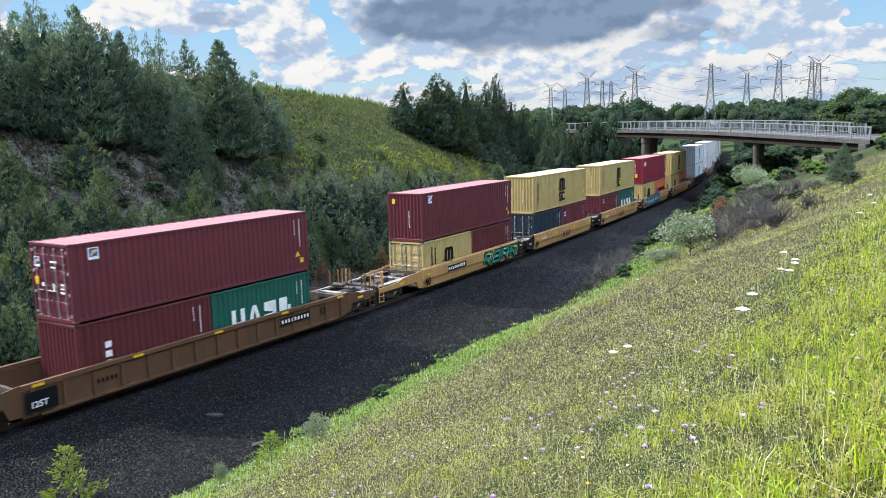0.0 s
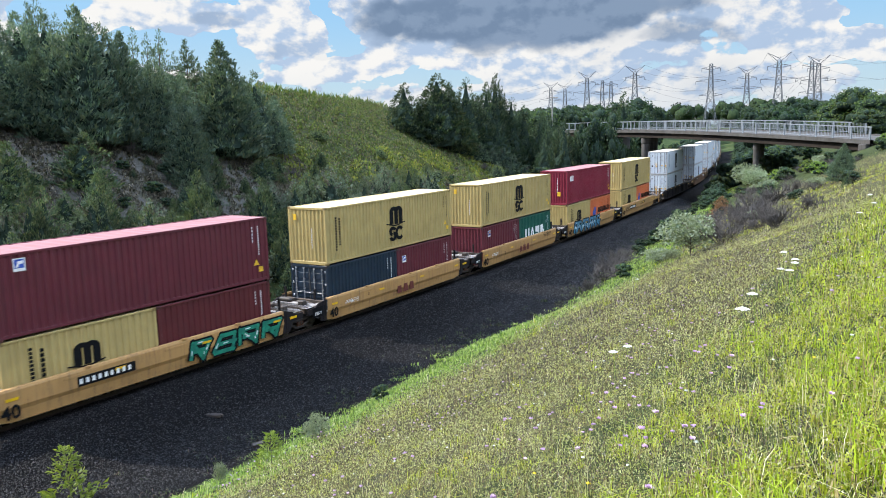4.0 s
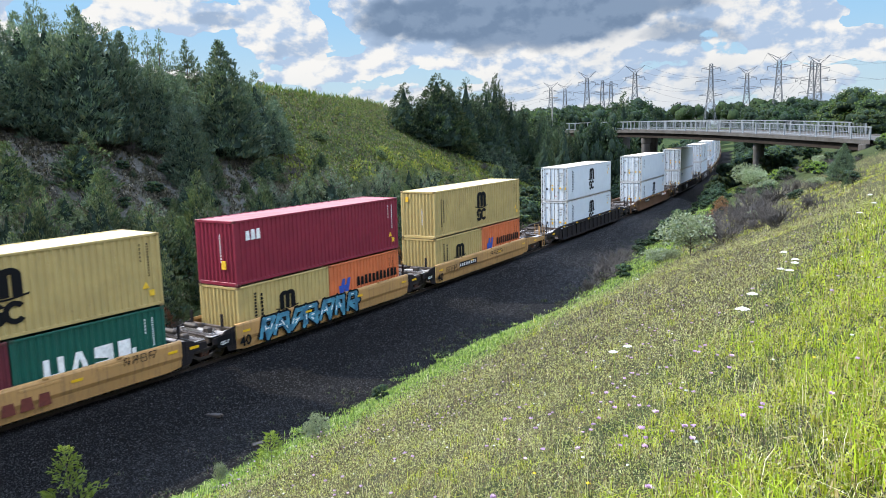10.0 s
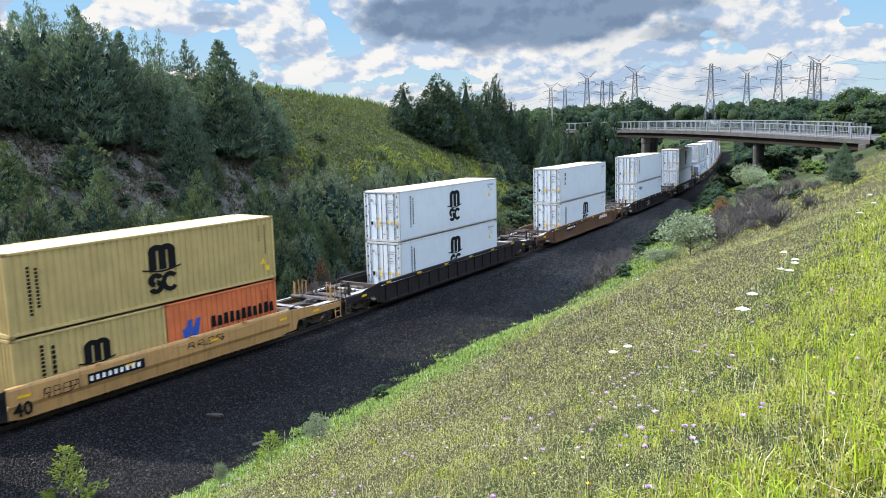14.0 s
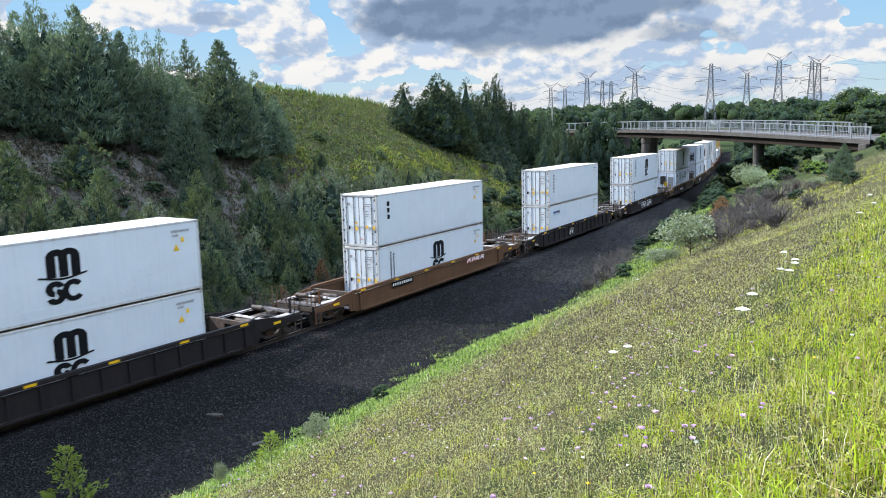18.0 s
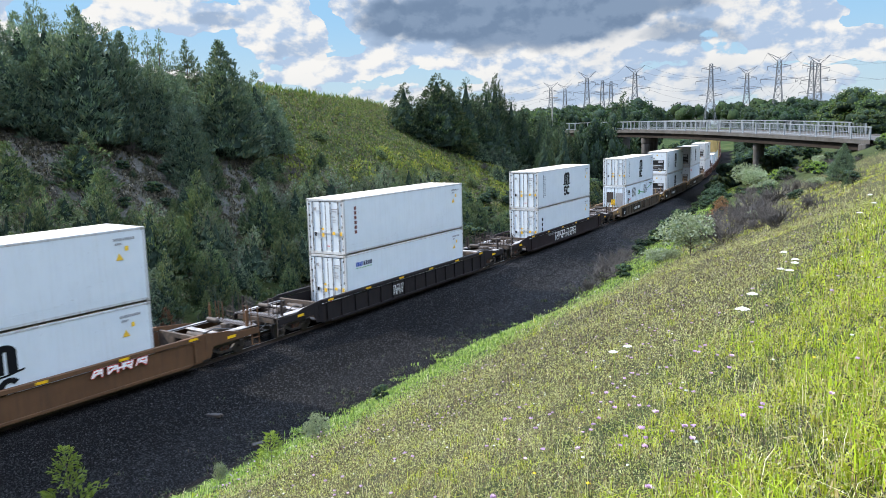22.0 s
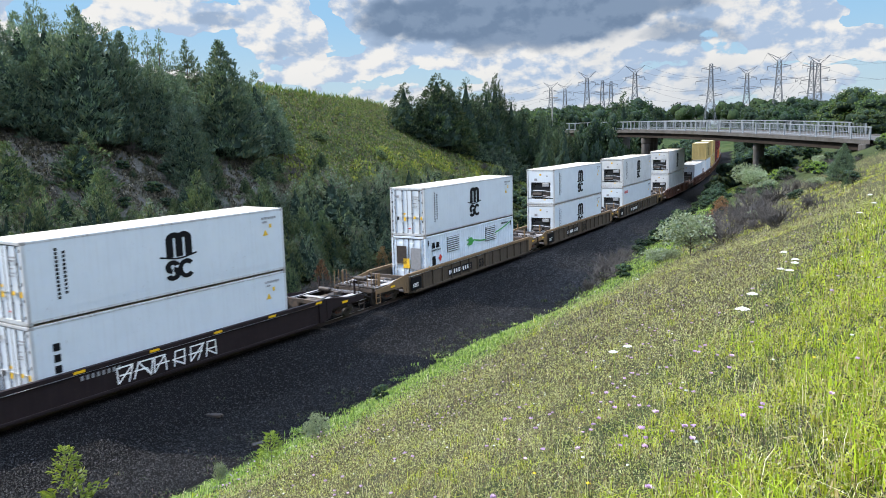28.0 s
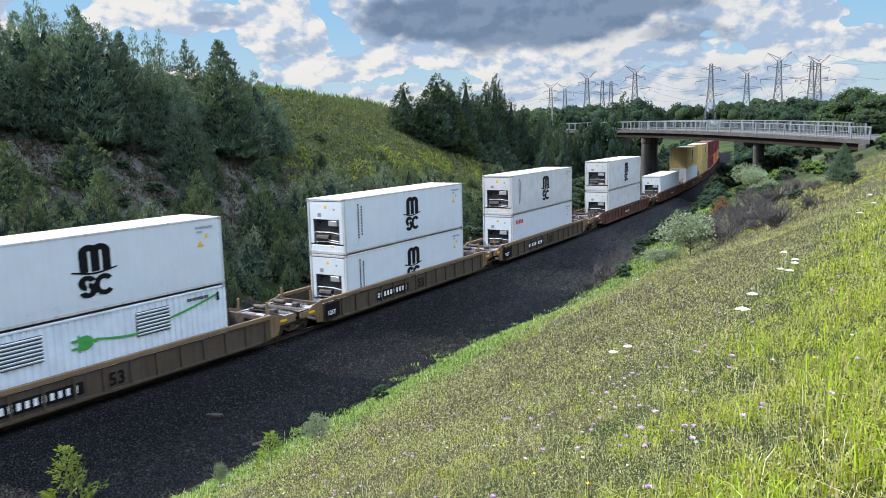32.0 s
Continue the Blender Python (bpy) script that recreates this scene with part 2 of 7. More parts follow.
def stony(name, a, b, c):
    """Loose stones that differ one by one, a few of them pale."""
    m = bpy.data.materials.new(name)
    m.use_nodes = True
    g = Nodes(m.node_tree)
    r = g.add("ShaderNodeNewGeometry").outputs["Random Per Island"]
    col = g.mix(r, a, b)
    col = g.mix(g.ramp(g.math("FRACT", g.math("MULTIPLY", r, 13.7)), 0.88, 1.0), col, c)
    where = g.noise(g.add("ShaderNodeNewGeometry").outputs["Position"], 0.55, 4.0, 0.6)
    tone = g.math("MULTIPLY_ADD", g.ramp(where, 0.35, 0.70), 0.40, 0.65)
    col = g.mix(1.0, col, g.add("ShaderNodeCombineXYZ", X=tone, Y=tone, Z=tone).outputs[0], "MULTIPLY")
    p = g.add("ShaderNodeBsdfPrincipled", Base_Color=col, Roughness=0.5)
    p.inputs["Specular IOR Level"].default_value = 0.22
    o = g.add("ShaderNodeOutputMaterial")
    g.tree.links.new(p.outputs[0], o.inputs[0])
    return m


M, PAINTS = {}, {}


def paint(key, base, **kw):
    """Weathered container or wagon paint, made once for each colour."""
    if key not in M:
        args = dict(second=tuple(v * 0.86 for v in base), scale=0.9, rough=0.5, bump=0.06, bump_scale=60, dirt=0.34, streaks=True, rust=0.4,
                    dirt_col=tuple(0.25 * v + 0.035 for v in base), vary=0.05, spec=0.35)
        args.update(kw)
        M[key] = shader(key.replace("_", " "), base, **args)
        PAINTS[M[key].name] = base
    return M[key]


MAROON = paint("maroon_paint", (0.115, 0.020, 0.030))
MAROON_LOW = paint("brown_maroon_paint", (0.10, 0.018, 0.022))
CRIMSON = paint("crimson_paint", (0.20, 0.016, 0.035), dirt=0.12)
YELLOW = paint("sand_yellow_paint", (0.425, 0.32, 0.125), dirt=0.45, dirt_col=(0.21, 0.15, 0.068), rust=0.5)
NAVY = paint("navy_paint", (0.011, 0.024, 0.042))
GREEN = paint("green_paint", (0.008, 0.085, 0.060))
ORANGE = paint("orange_paint", (0.55, 0.14, 0.050), dirt=0.4, dirt_col=(0.26, 0.10, 0.05), rust=0.6)
WHITE = paint("white_paint", (0.52, 0.565, 0.60), second=(0.495, 0.54, 0.575), dirt=0.14, dirt_col=(0.28, 0.24, 0.20), rust=0.35)
OFFWHITE = paint("grey_white_paint", (0.52, 0.53, 0.53), dirt=0.22, dirt_col=(0.33, 0.28, 0.22))
WHITE_FRAME = paint("stained_white_frame", (0.46, 0.475, 0.48), dirt=0.75, dirt_col=(0.15, 0.105, 0.075), rust=0.9)
LIGHT_ROOF = paint("pale_roof", (0.55, 0.47, 0.36), dirt=0.35, streaks=False, dirt_col=(0.32, 0.27, 0.21))
PINK_ROOF = paint("faded_roof", (0.30, 0.13, 0.13), dirt=0.3, streaks=False, dirt_col=(0.16, 0.07, 0.06))
YELLOW_ROOF = paint("faded_yellow_roof", (0.55, 0.47, 0.27), dirt=0.3, streaks=False, dirt_col=(0.3, 0.2, 0.1))
TAN = paint("wagon_tan", (0.40, 0.225, 0.082), dirt=0.75, dirt_col=(0.14, 0.085, 0.05), rust=0.7)
BROWN = paint("wagon_brown", (0.105, 0.054, 0.027), dirt=0.6, dirt_col=(0.05, 0.032, 0.022), spec=0.2, rough=0.7)
DUSTY = paint("wagon_dusty_tan", (0.175, 0.115, 0.062), dirt=0.6, dirt_col=(0.075, 0.05, 0.034), spec=0.2, rough=0.7)
DUSTY_PLATE = paint("wagon_grimy_plate", (0.076, 0.058, 0.041), dirt=0.7, dirt_col=(0.026, 0.021, 0.017), spec=0.2, rough=0.75)
RUST = paint("wagon_rust", (0.095, 0.044, 0.030), dirt=0.6, dirt_col=(0.07, 0.04, 0.03), spec=0.2, rough=0.7)
BLACK_CAR = paint("wagon_black", (0.013, 0.0105, 0.0115), dirt=0.4, dirt_col=(0.030, 0.021, 0.018), spec=0.2, rough=0.7)
PLUM_CAR = paint("wagon_dark_plum", (0.014, 0.0085, 0.0095), dirt=0.4, dirt_col=(0.026, 0.018, 0.016), spec=0.2, rough=0.7)
IRON = shader("dark iron", (0.022, 0.019, 0.018), (0.045, 0.034, 0.028), 6.0, 0.65, 0.2, 0.2, 50, 0.4, (0.07, 0.05, 0.035))
RAILTOP = shader("rusty rail steel", (0.045, 0.030, 0.023), (0.028, 0.020, 0.016), 5.0, 0.7, 0.2, 0.1, 60)
RAILSHINE = shader("bright worn rail head", (0.62, 0.60, 0.58), (0.48, 0.46, 0.44), 3.0, 0.28, 1.0)
DECKING = shader("worn platform steel", (0.36, 0.34, 0.33), (0.17, 0.15, 0.14), 3.0, 0.6, 0.2, 0.3, 90, 0.6, (0.07, 0.045, 0.03))
GRIME = shader("grimy brown steel", (0.075, 0.052, 0.038), (0.035, 0.028, 0.024), 4.0, 0.75, 0.1, 0.2, 60, 0.5, (0.03, 0.024, 0.02))
BAR_STEEL = shader("dull locking bar steel", (0.20, 0.20, 0.20), (0.12, 0.11, 0.105), 9.0, 0.55, 0.3)
STEEL = shader("grey galvanised steel", (0.42, 0.43, 0.44), (0.33, 0.34, 0.35), 8.0, 0.5, 0.5)
CASTING = shader("dark rubber seal", (0.05, 0.05, 0.05), None, 10.0, 0.7)
BLACK_MARK = shader("black marking", (0.006, 0.0065, 0.008), None, 5.0, 0.6, spec=0.12)
NAVY_MARK = shader("navy marking", (0.012, 0.018, 0.045), None, 5.0, 0.55)
WHITE_MARK = shader("white marking", (0.78, 0.78, 0.76), (0.62, 0.62, 0.6), 6.0, 0.6)
GREY_MARK = shader("grey marking", (0.24, 0.24, 0.25), None, 6.0, 0.6)
YELLOW_MARK = shader("yellow marking", (0.74, 0.46, 0.03), (0.58, 0.34, 0.02), 6.0, 0.5)
ORANGE_MARK = shader("amber reflector", (0.72, 0.42, 0.01), None, 6.0, 0.35)
RED_MARK = shader("red marking", (0.50, 0.03, 0.02), None, 6.0, 0.5)
BROWN_MARK = shader("red-brown marking", (0.13, 0.028, 0.020), None, 6.0, 0.6)
BLUE_MARK = shader("blue marking", (0.02, 0.07, 0.36), None, 6.0, 0.5)
GREEN_MARK = shader("leaf green marking", (0.05, 0.30, 0.06), None, 6.0, 0.5)
TEAL_SPRAY = shader("teal spray paint", (0.01, 0.22, 0.13), (0.008, 0.13, 0.09), 4.0, 0.5)
BLUE_SPRAY = shader("blue spray paint", (0.07, 0.25, 0.34), (0.025, 0.10, 0.17), 2.0, 0.5)
CONCRETE = shader("weathered concrete", (0.085, 0.082, 0.079), (0.060, 0.057, 0.053), 0.8, 0.9, 0, 0.25, 30, 0.6, (0.045, 0.04, 0.036), True, spec=0.15)
# much darker than the deck's concrete, with darker upright streaks
GIRDER = shader("stained concrete girder", (0.034, 0.028, 0.024), (0.024, 0.020, 0.018), 0.7, 0.9, 0, 0.2, 20, 0.6, (0.017, 0.014, 0.012), True, spec=0.1)
RAILING = shader("white railing paint", (0.20, 0.225, 0.25), (0.155, 0.175, 0.195), 2.0, 0.5, 0.1, 0, 40, 0.25, (0.14, 0.125, 0.11))
WOOD = shader("weathered sleeper wood", (0.06, 0.05, 0.042), (0.10, 0.085, 0.07), 6.0, 0.9, 0, 0.4, 30)
BARK = shader("grey-brown bark", (0.11, 0.085, 0.065), (0.06, 0.047, 0.038), 9.0, 0.9, 0, 0.5, 25)
DEADWOOD = shader("grey dead twigs", (0.088, 0.078, 0.072), (0.046, 0.041, 0.038), 9.0, 0.9)
PYLON = shader("galvanised lattice steel", (0.105, 0.115, 0.13), (0.08, 0.09, 0.105), 0.2, 0.7, 0.0)
POLEWOOD = shader("grey pole wood", (0.30, 0.29, 0.28), (0.22, 0.21, 0.2), 2.0, 0.85)
STONE = stony("dark slag stones", (0.0009, 0.0009, 0.0010), (0.0086, 0.0080, 0.0085), (0.060, 0.056, 0.059))
CEDAR = leafy("cedar sprays", (0.053, 0.090, 0.078), (0.124, 0.178, 0.136), 0.25, (0.175, 0.208, 0.14))
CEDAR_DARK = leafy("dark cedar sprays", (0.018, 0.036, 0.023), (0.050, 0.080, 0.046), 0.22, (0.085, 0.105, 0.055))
# fills the crowns: the shade between the leaves is in its colour
CROWN_SHADE = shader("shaded inner twigs", (0.034, 0.052, 0.038), (0.016, 0.026, 0.019), 7.0, 0.95, bump=0.8, bump_scale=9.0, spec=0.0)
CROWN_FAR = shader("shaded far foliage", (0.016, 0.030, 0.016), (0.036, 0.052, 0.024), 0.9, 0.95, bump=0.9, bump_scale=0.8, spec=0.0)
CEDAR_YOUNG = leafy("young cedar sprays", (0.032, 0.056, 0.036), (0.086, 0.122, 0.068), 0.3, (0.145, 0.155, 0.085))
PINE = leafy("blue-green pine needles", (0.054, 0.080, 0.062), (0.135, 0.170, 0.128), 0.28)
LEAF = leafy("broad leaves", (0.026, 0.050, 0.015), (0.072, 0.108, 0.032), 0.3, (0.105, 0.130, 0.042))
LEAF_DARK = leafy("dark broad leaves", (0.014, 0.034, 0.014), (0.034, 0.060, 0.024), 0.25)
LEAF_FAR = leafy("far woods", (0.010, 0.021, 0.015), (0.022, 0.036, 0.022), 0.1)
LEAF_LIME = leafy("lime broad leaves", (0.11, 0.175, 0.030), (0.20, 0.27, 0.05), 0.4)
LEAF_SILVER = leafy("silvery willow leaves", (0.12, 0.155, 0.105), (0.25, 0.29, 0.21), 0.3)
LEAF_RUST = leafy("rusty dry leaves", (0.13, 0.065, 0.04), (0.20, 0.11, 0.07), 0.3)
GRASS_LIME = leafy("bright grass blades", (0.070, 0.095, 0.010), (0.42, 0.465, 0.044), 0.42, (0.38, 0.31, 0.15))
GRASS_TALL = leafy("tall lime blades", (0.10, 0.130, 0.012), (0.38, 0.43, 0.038), 0.42, (0.28, 0.20, 0.10))
BROWN_STEM = leafy("brown withered stems", (0.055, 0.036, 0.022), (0.20, 0.14, 0.085), 0.2, (0.36, 0.29, 0.18))
BALLAST_WEED = leafy("dark ballast weeds", (0.012, 0.018, 0.008), (0.05, 0.065, 0.022), 0.25, (0.06, 0.035, 0.03))
GRASS_GREEN = leafy("low green grass", (0.050, 0.090, 0.018), (0.23, 0.31, 0.066), 0.4, (0.33, 0.36, 0.17))
GRASS_DRY = leafy("grey-green weed stems", (0.085, 0.075, 0.035), (0.42, 0.40, 0.19), 0.3, (0.13, 0.080, 0.050))
STRAW = leafy("pale straw", (0.42, 0.36, 0.24), (0.62, 0.55, 0.40), 0.3)
WEED = leafy("knapweed heads", (0.016, 0.012, 0.010), (0.075, 0.052, 0.045), 0.05, (0.26, 0.22, 0.20))
DRY_TUFT = leafy("dry slope tufts", (0.036, 0.036, 0.026), (0.17, 0.155, 0.125), 0.2, (0.26, 0.235, 0.19))
HILLWEED = leafy("hillside weeds", (0.030, 0.036, 0.020), (0.125, 0.120, 0.075), 0.25, (0.19, 0.165, 0.125))
SLOPE_GRASS = leafy("open slope grass", (0.036, 0.062, 0.020), (0.108, 0.136, 0.044), 0.35, (0.150, 0.136, 0.070))
WEED_LEAF = leafy("small grey-green weed leaves", (0.050, 0.050, 0.022), (0.50, 0.51, 0.25), 0.34, (0.14, 0.090, 0.062))
GOLDENROD = leafy("yellow-green goldenrod", (0.085, 0.115, 0.030), (0.16, 0.175, 0.042), 0.35, (0.22, 0.20, 0.04))
CORN = leafy("corn leaves", (0.04, 0.07, 0.020), (0.08, 0.11, 0.035), 0.3, (0.13, 0.12, 0.06))
PETAL_WHITE = shader("white petals", (0.78, 0.78, 0.72), None, 10, 0.7)
PETAL_PINK = shader("pink petals", (0.46, 0.28, 0.46), (0.60, 0.42, 0.60), 10, 0.7)
PETAL_YELLOW = shader("yellow petals", (0.70, 0.55, 0.02), None, 10, 0.7)


# ---- mesh tools ----
class Build:
    """Collects boxes, bars, tubes and panels into one mesh."""

    def __init__(self):
        self.v, self.f = [], []

    def grid(self, rows):
        """A sheet from rows of points."""
        n, a = len(rows[0]), len(self.v)
        for r in rows:
            self.v.extend(tuple(p) for p in r)
        for i in range(len(rows) - 1):
            for j in range(n - 1):
                k = a + i * n + j
                self.f.append((k, k + 1, k + n + 1, k + n))
        return self

    def box(self, x, y, z, sx, sy, sz, c=0.0, m=None):
        """A box by its middle and size; c: chamfer."""
        a, h = len(self.v), (sx / 2, sy / 2, sz / 2)
        pts = []
        if c <= 0:
            for i in range(8):
                pts.append([(h[k] if i >> k & 1 else -h[k]) for k in range(3)])
            faces = [(0, 2, 3, 1), (4, 5, 7, 6), (0, 1, 5, 4), (2, 6, 7, 3), (0, 4, 6, 2), (1, 3, 7, 5)]
        else:
            for i in range(8):
                sg = [1 if i >> k & 1 else -1 for k in range(3)]
                for k in range(3):
                    pts.append([sg[q] * (h[q] if q == k else h[q] - c) for q in range(3)])
            faces = []
            for k, ring in ((2, (0, 2, 3, 1)), (2, (4, 5, 7, 6)), (1, (0, 1, 5, 4)), (1, (2, 6, 7, 3)), (0, (0, 4, 6, 2)), (0, (1, 3, 7, 5))):
                faces.append(tuple(3 * i + k for i in ring))
            for i in range(8):
                faces.append((3 * i, 3 * i + 1, 3 * i + 2))
                for k in range(3):
                    j = i | 1 << k
                    if j != i:
                        p, q = [w for w in range(3) if w != k]
                        faces.append((3 * i + p, 3 * i + q, 3 * j + q, 3 * j + p))
        for p in pts:
            w = Vector((p[0] + x, p[1] + y, p[2] + z)) if m is None else m @ Vector(p)
            self.v.append(tuple(w))
        self.f.extend(tuple(a + i for i in q) for q in faces)
        return self

    def bar(self, p, q, w, t=None, c=0.0):
        """A straight square bar from p to q."""
        p, q = Vector(p), Vector(q)
        d = q - p
        m = Matrix.Translation((p + q) / 2) @ d.to_track_quat("Z", "Y").to_matrix().to_4x4()
        return self.box(0, 0, 0, w, t or w, d.length, c, m)

    def tube(self, pts, r, n=6, caps=True):
        """A round tube through points; r: one radius, or one a point."""
        pts = [Vector(p) for p in pts]
        a = len(self.v)
        for i, p in enumerate(pts):
            d = (pts[min(i + 1, len(pts) - 1)] - pts[max(i - 1, 0)]).normalized()
            side = d.cross(Vector((0, 0, 1)) if abs(d.z) < 0.9 else Vector((1, 0, 0))).normalized()
            up = side.cross(d)
            rr = r[i] if isinstance(r, (list, tuple)) else r
            for k in range(n):
                t = 2 * math.pi * k / n
                self.v.append(tuple(p + rr * (math.cos(t) * side + math.sin(t) * up)))
        for i in range(len(pts) - 1):
            for k in range(n):
                b = a + i * n
                self.f.append((b + k, b + (k + 1) % n, b + n + (k + 1) % n, b + n + k))
        if caps:
            self.f.append(tuple(a + k for k in range(n))[::-1])
            self.f.append(tuple(a + (len(pts) - 1) * n + k for k in range(n)))
        return self

    def slab(self, outline, m, t=0.004):
        """A flat plate with that outline (x, y) on the plane of m, t thick."""
        a, n = len(self.v), len(outline)
        for h in (0.0, t):
            for x, y in outline:
                self.v.append(tuple(m @ Vector((x, y, h))))
        self.f.append(tuple(a + n + i for i in range(n)))
        for i in range(n):
            j = (i + 1) % n
            self.f.append((a + i, a + j, a + n + j, a + n + i))
        return self

    def mesh(self, name):
        me = bpy.data.meshes.new(name)
        me.from_pydata(self.v, [], self.f)
        me.update()
        return me


def part(name, b, material, parent, label=""):
    """Links a build (or a mesh) as ONE mesh object under a thing or part."""
    me = b.mesh(name) if isinstance(b, Build) else b
    if material is not None and not me.materials:
        me.materials.append(material)
    ob = new(name, me)
    ob.parent = parent
    if label:
        ob["label"] = label
    return ob


def thing(name, m, label, category, group="", kind=""):
    ob = new(name)
    ob.matrix_basis = m
    return tagged(ob, label, category, group, kind)


def solid(name, b, material, label, category, group="", kind="", m=None):
    ob = new(name, b.mesh(name) if isinstance(b, Build) else b)
    if not ob.data.materials:
        ob.data.materials.append(material)
    if m is not None:
        ob.matrix_basis = m
    return tagged(ob, label, category, group, kind)


def quick_mesh(name, verts, faces, material=None, attributes=None):
    """A mesh from arrays: verts (n, 3), faces (m, 3 or 4)."""
    me = bpy.data.meshes.new(name)
    verts, faces = np.asarray(verts, np.float32), np.asarray(faces, np.int32)
    k = faces.shape[1]
    me.vertices.add(len(verts))
    me.vertices.foreach_set("co", verts.ravel())
    me.loops.add(faces.size)
    me.loops.foreach_set("vertex_index", faces.ravel())
    me.polygons.add(len(faces))
    me.polygons.foreach_set("loop_start", np.arange(0, faces.size, k, dtype=np.int32))
    me.polygons.foreach_set("loop_total", np.full(len(faces), k, np.int32))
    for key, values in (attributes or {}).items():
        at = me.attributes.new(key, "FLOAT", "POINT")
        at.data.foreach_set("value", np.asarray(values, np.float32))
    me.update(calc_edges=True)
    if material is not None:
        me.materials.append(material)
    return me


_letters = {}


def lettering(text, size):
    """A flat mesh of a word in the built-in font, about 3 mm thick."""
    key = (text, round(size, 3))
    if key not in _letters:
        cu = bpy.data.curves.new("word", "FONT")
        cu.body, cu.size, cu.extrude, cu.align_x, cu.resolution_u = text, size, 0.002, "LEFT", 2
        cu.offset = 0.022 * size
        ob = bpy.data.objects.new("word", cu)
        scene.collection.objects.link(ob)
        dg = bpy.context.evaluated_depsgraph_get()
        me = bpy.data.meshes.new_from_object(ob.evaluated_get(dg))
        bpy.data.objects.remove(ob)
        _letters[key] = me
    return _letters[key].copy()


SIDE = Matrix(((0, 0, 1, 0), (1, 0, 0, 0), (0, 1, 0, 0), (0, 0, 0, 1)))      # plane of a wagon's camera-side wall
NEAR_END = Matrix(((1, 0, 0, 0), (0, 0, -1, 0), (0, 1, 0, 0), (0, 0, 0, 1)))  # plane of its front end


def on_side(x, y, z):
    return Matrix.Translation((x, y, z)) @ SIDE


def on_end(x, y, z):
    return Matrix.Translation((x, y, z)) @ NEAR_END


def word(text, size, m, material, parent, name="lettering", label=""):
    me = lettering(text, size)
    me.transform(m)
    return part(name, me, material, parent, label)


def rect(x0, y0, x1, y1):
    return [(x0, y0), (x1, y0), (x1, y1), (x0, y1)]


def bars(b, m, x0, y0, x1, y1, n, gap=0.35, rng=None, upright=False):
    """n plain bars in a row or column, in place of writing."""
    rng = rng or random.Random(5)
    for i in range(n):
        a, c = i / n, (i + 1 - gap) / n
        if upright:
            b.slab(rect(x0, y1 - (y1 - y0) * c, x1, y1 - (y1 - y0) * a), m)
        else:
            b.slab(rect(x0 + (x1 - x0) * a, y0, x0 + (x1 - x0) * c, y0 + (y1 - y0)), m)
    return b


# ---- the ground: one sheet from the cutting to the horizon ----
def spread(lo, hi, step, reach):
    """Grid lines: even between lo and hi, then ever wider out to reach."""
    mid = list(np.arange(lo, hi + step / 2, step))
    out, d = [], step
    x = hi
    while x < reach:
        d *= 1.13
        x += d
        out.append(x)
    neg, d, x = [], step, lo
    while x > -reach:
        d *= 1.13
        x -= d
        neg.append(x)
    return np.array(neg[::-1] + mid + out)


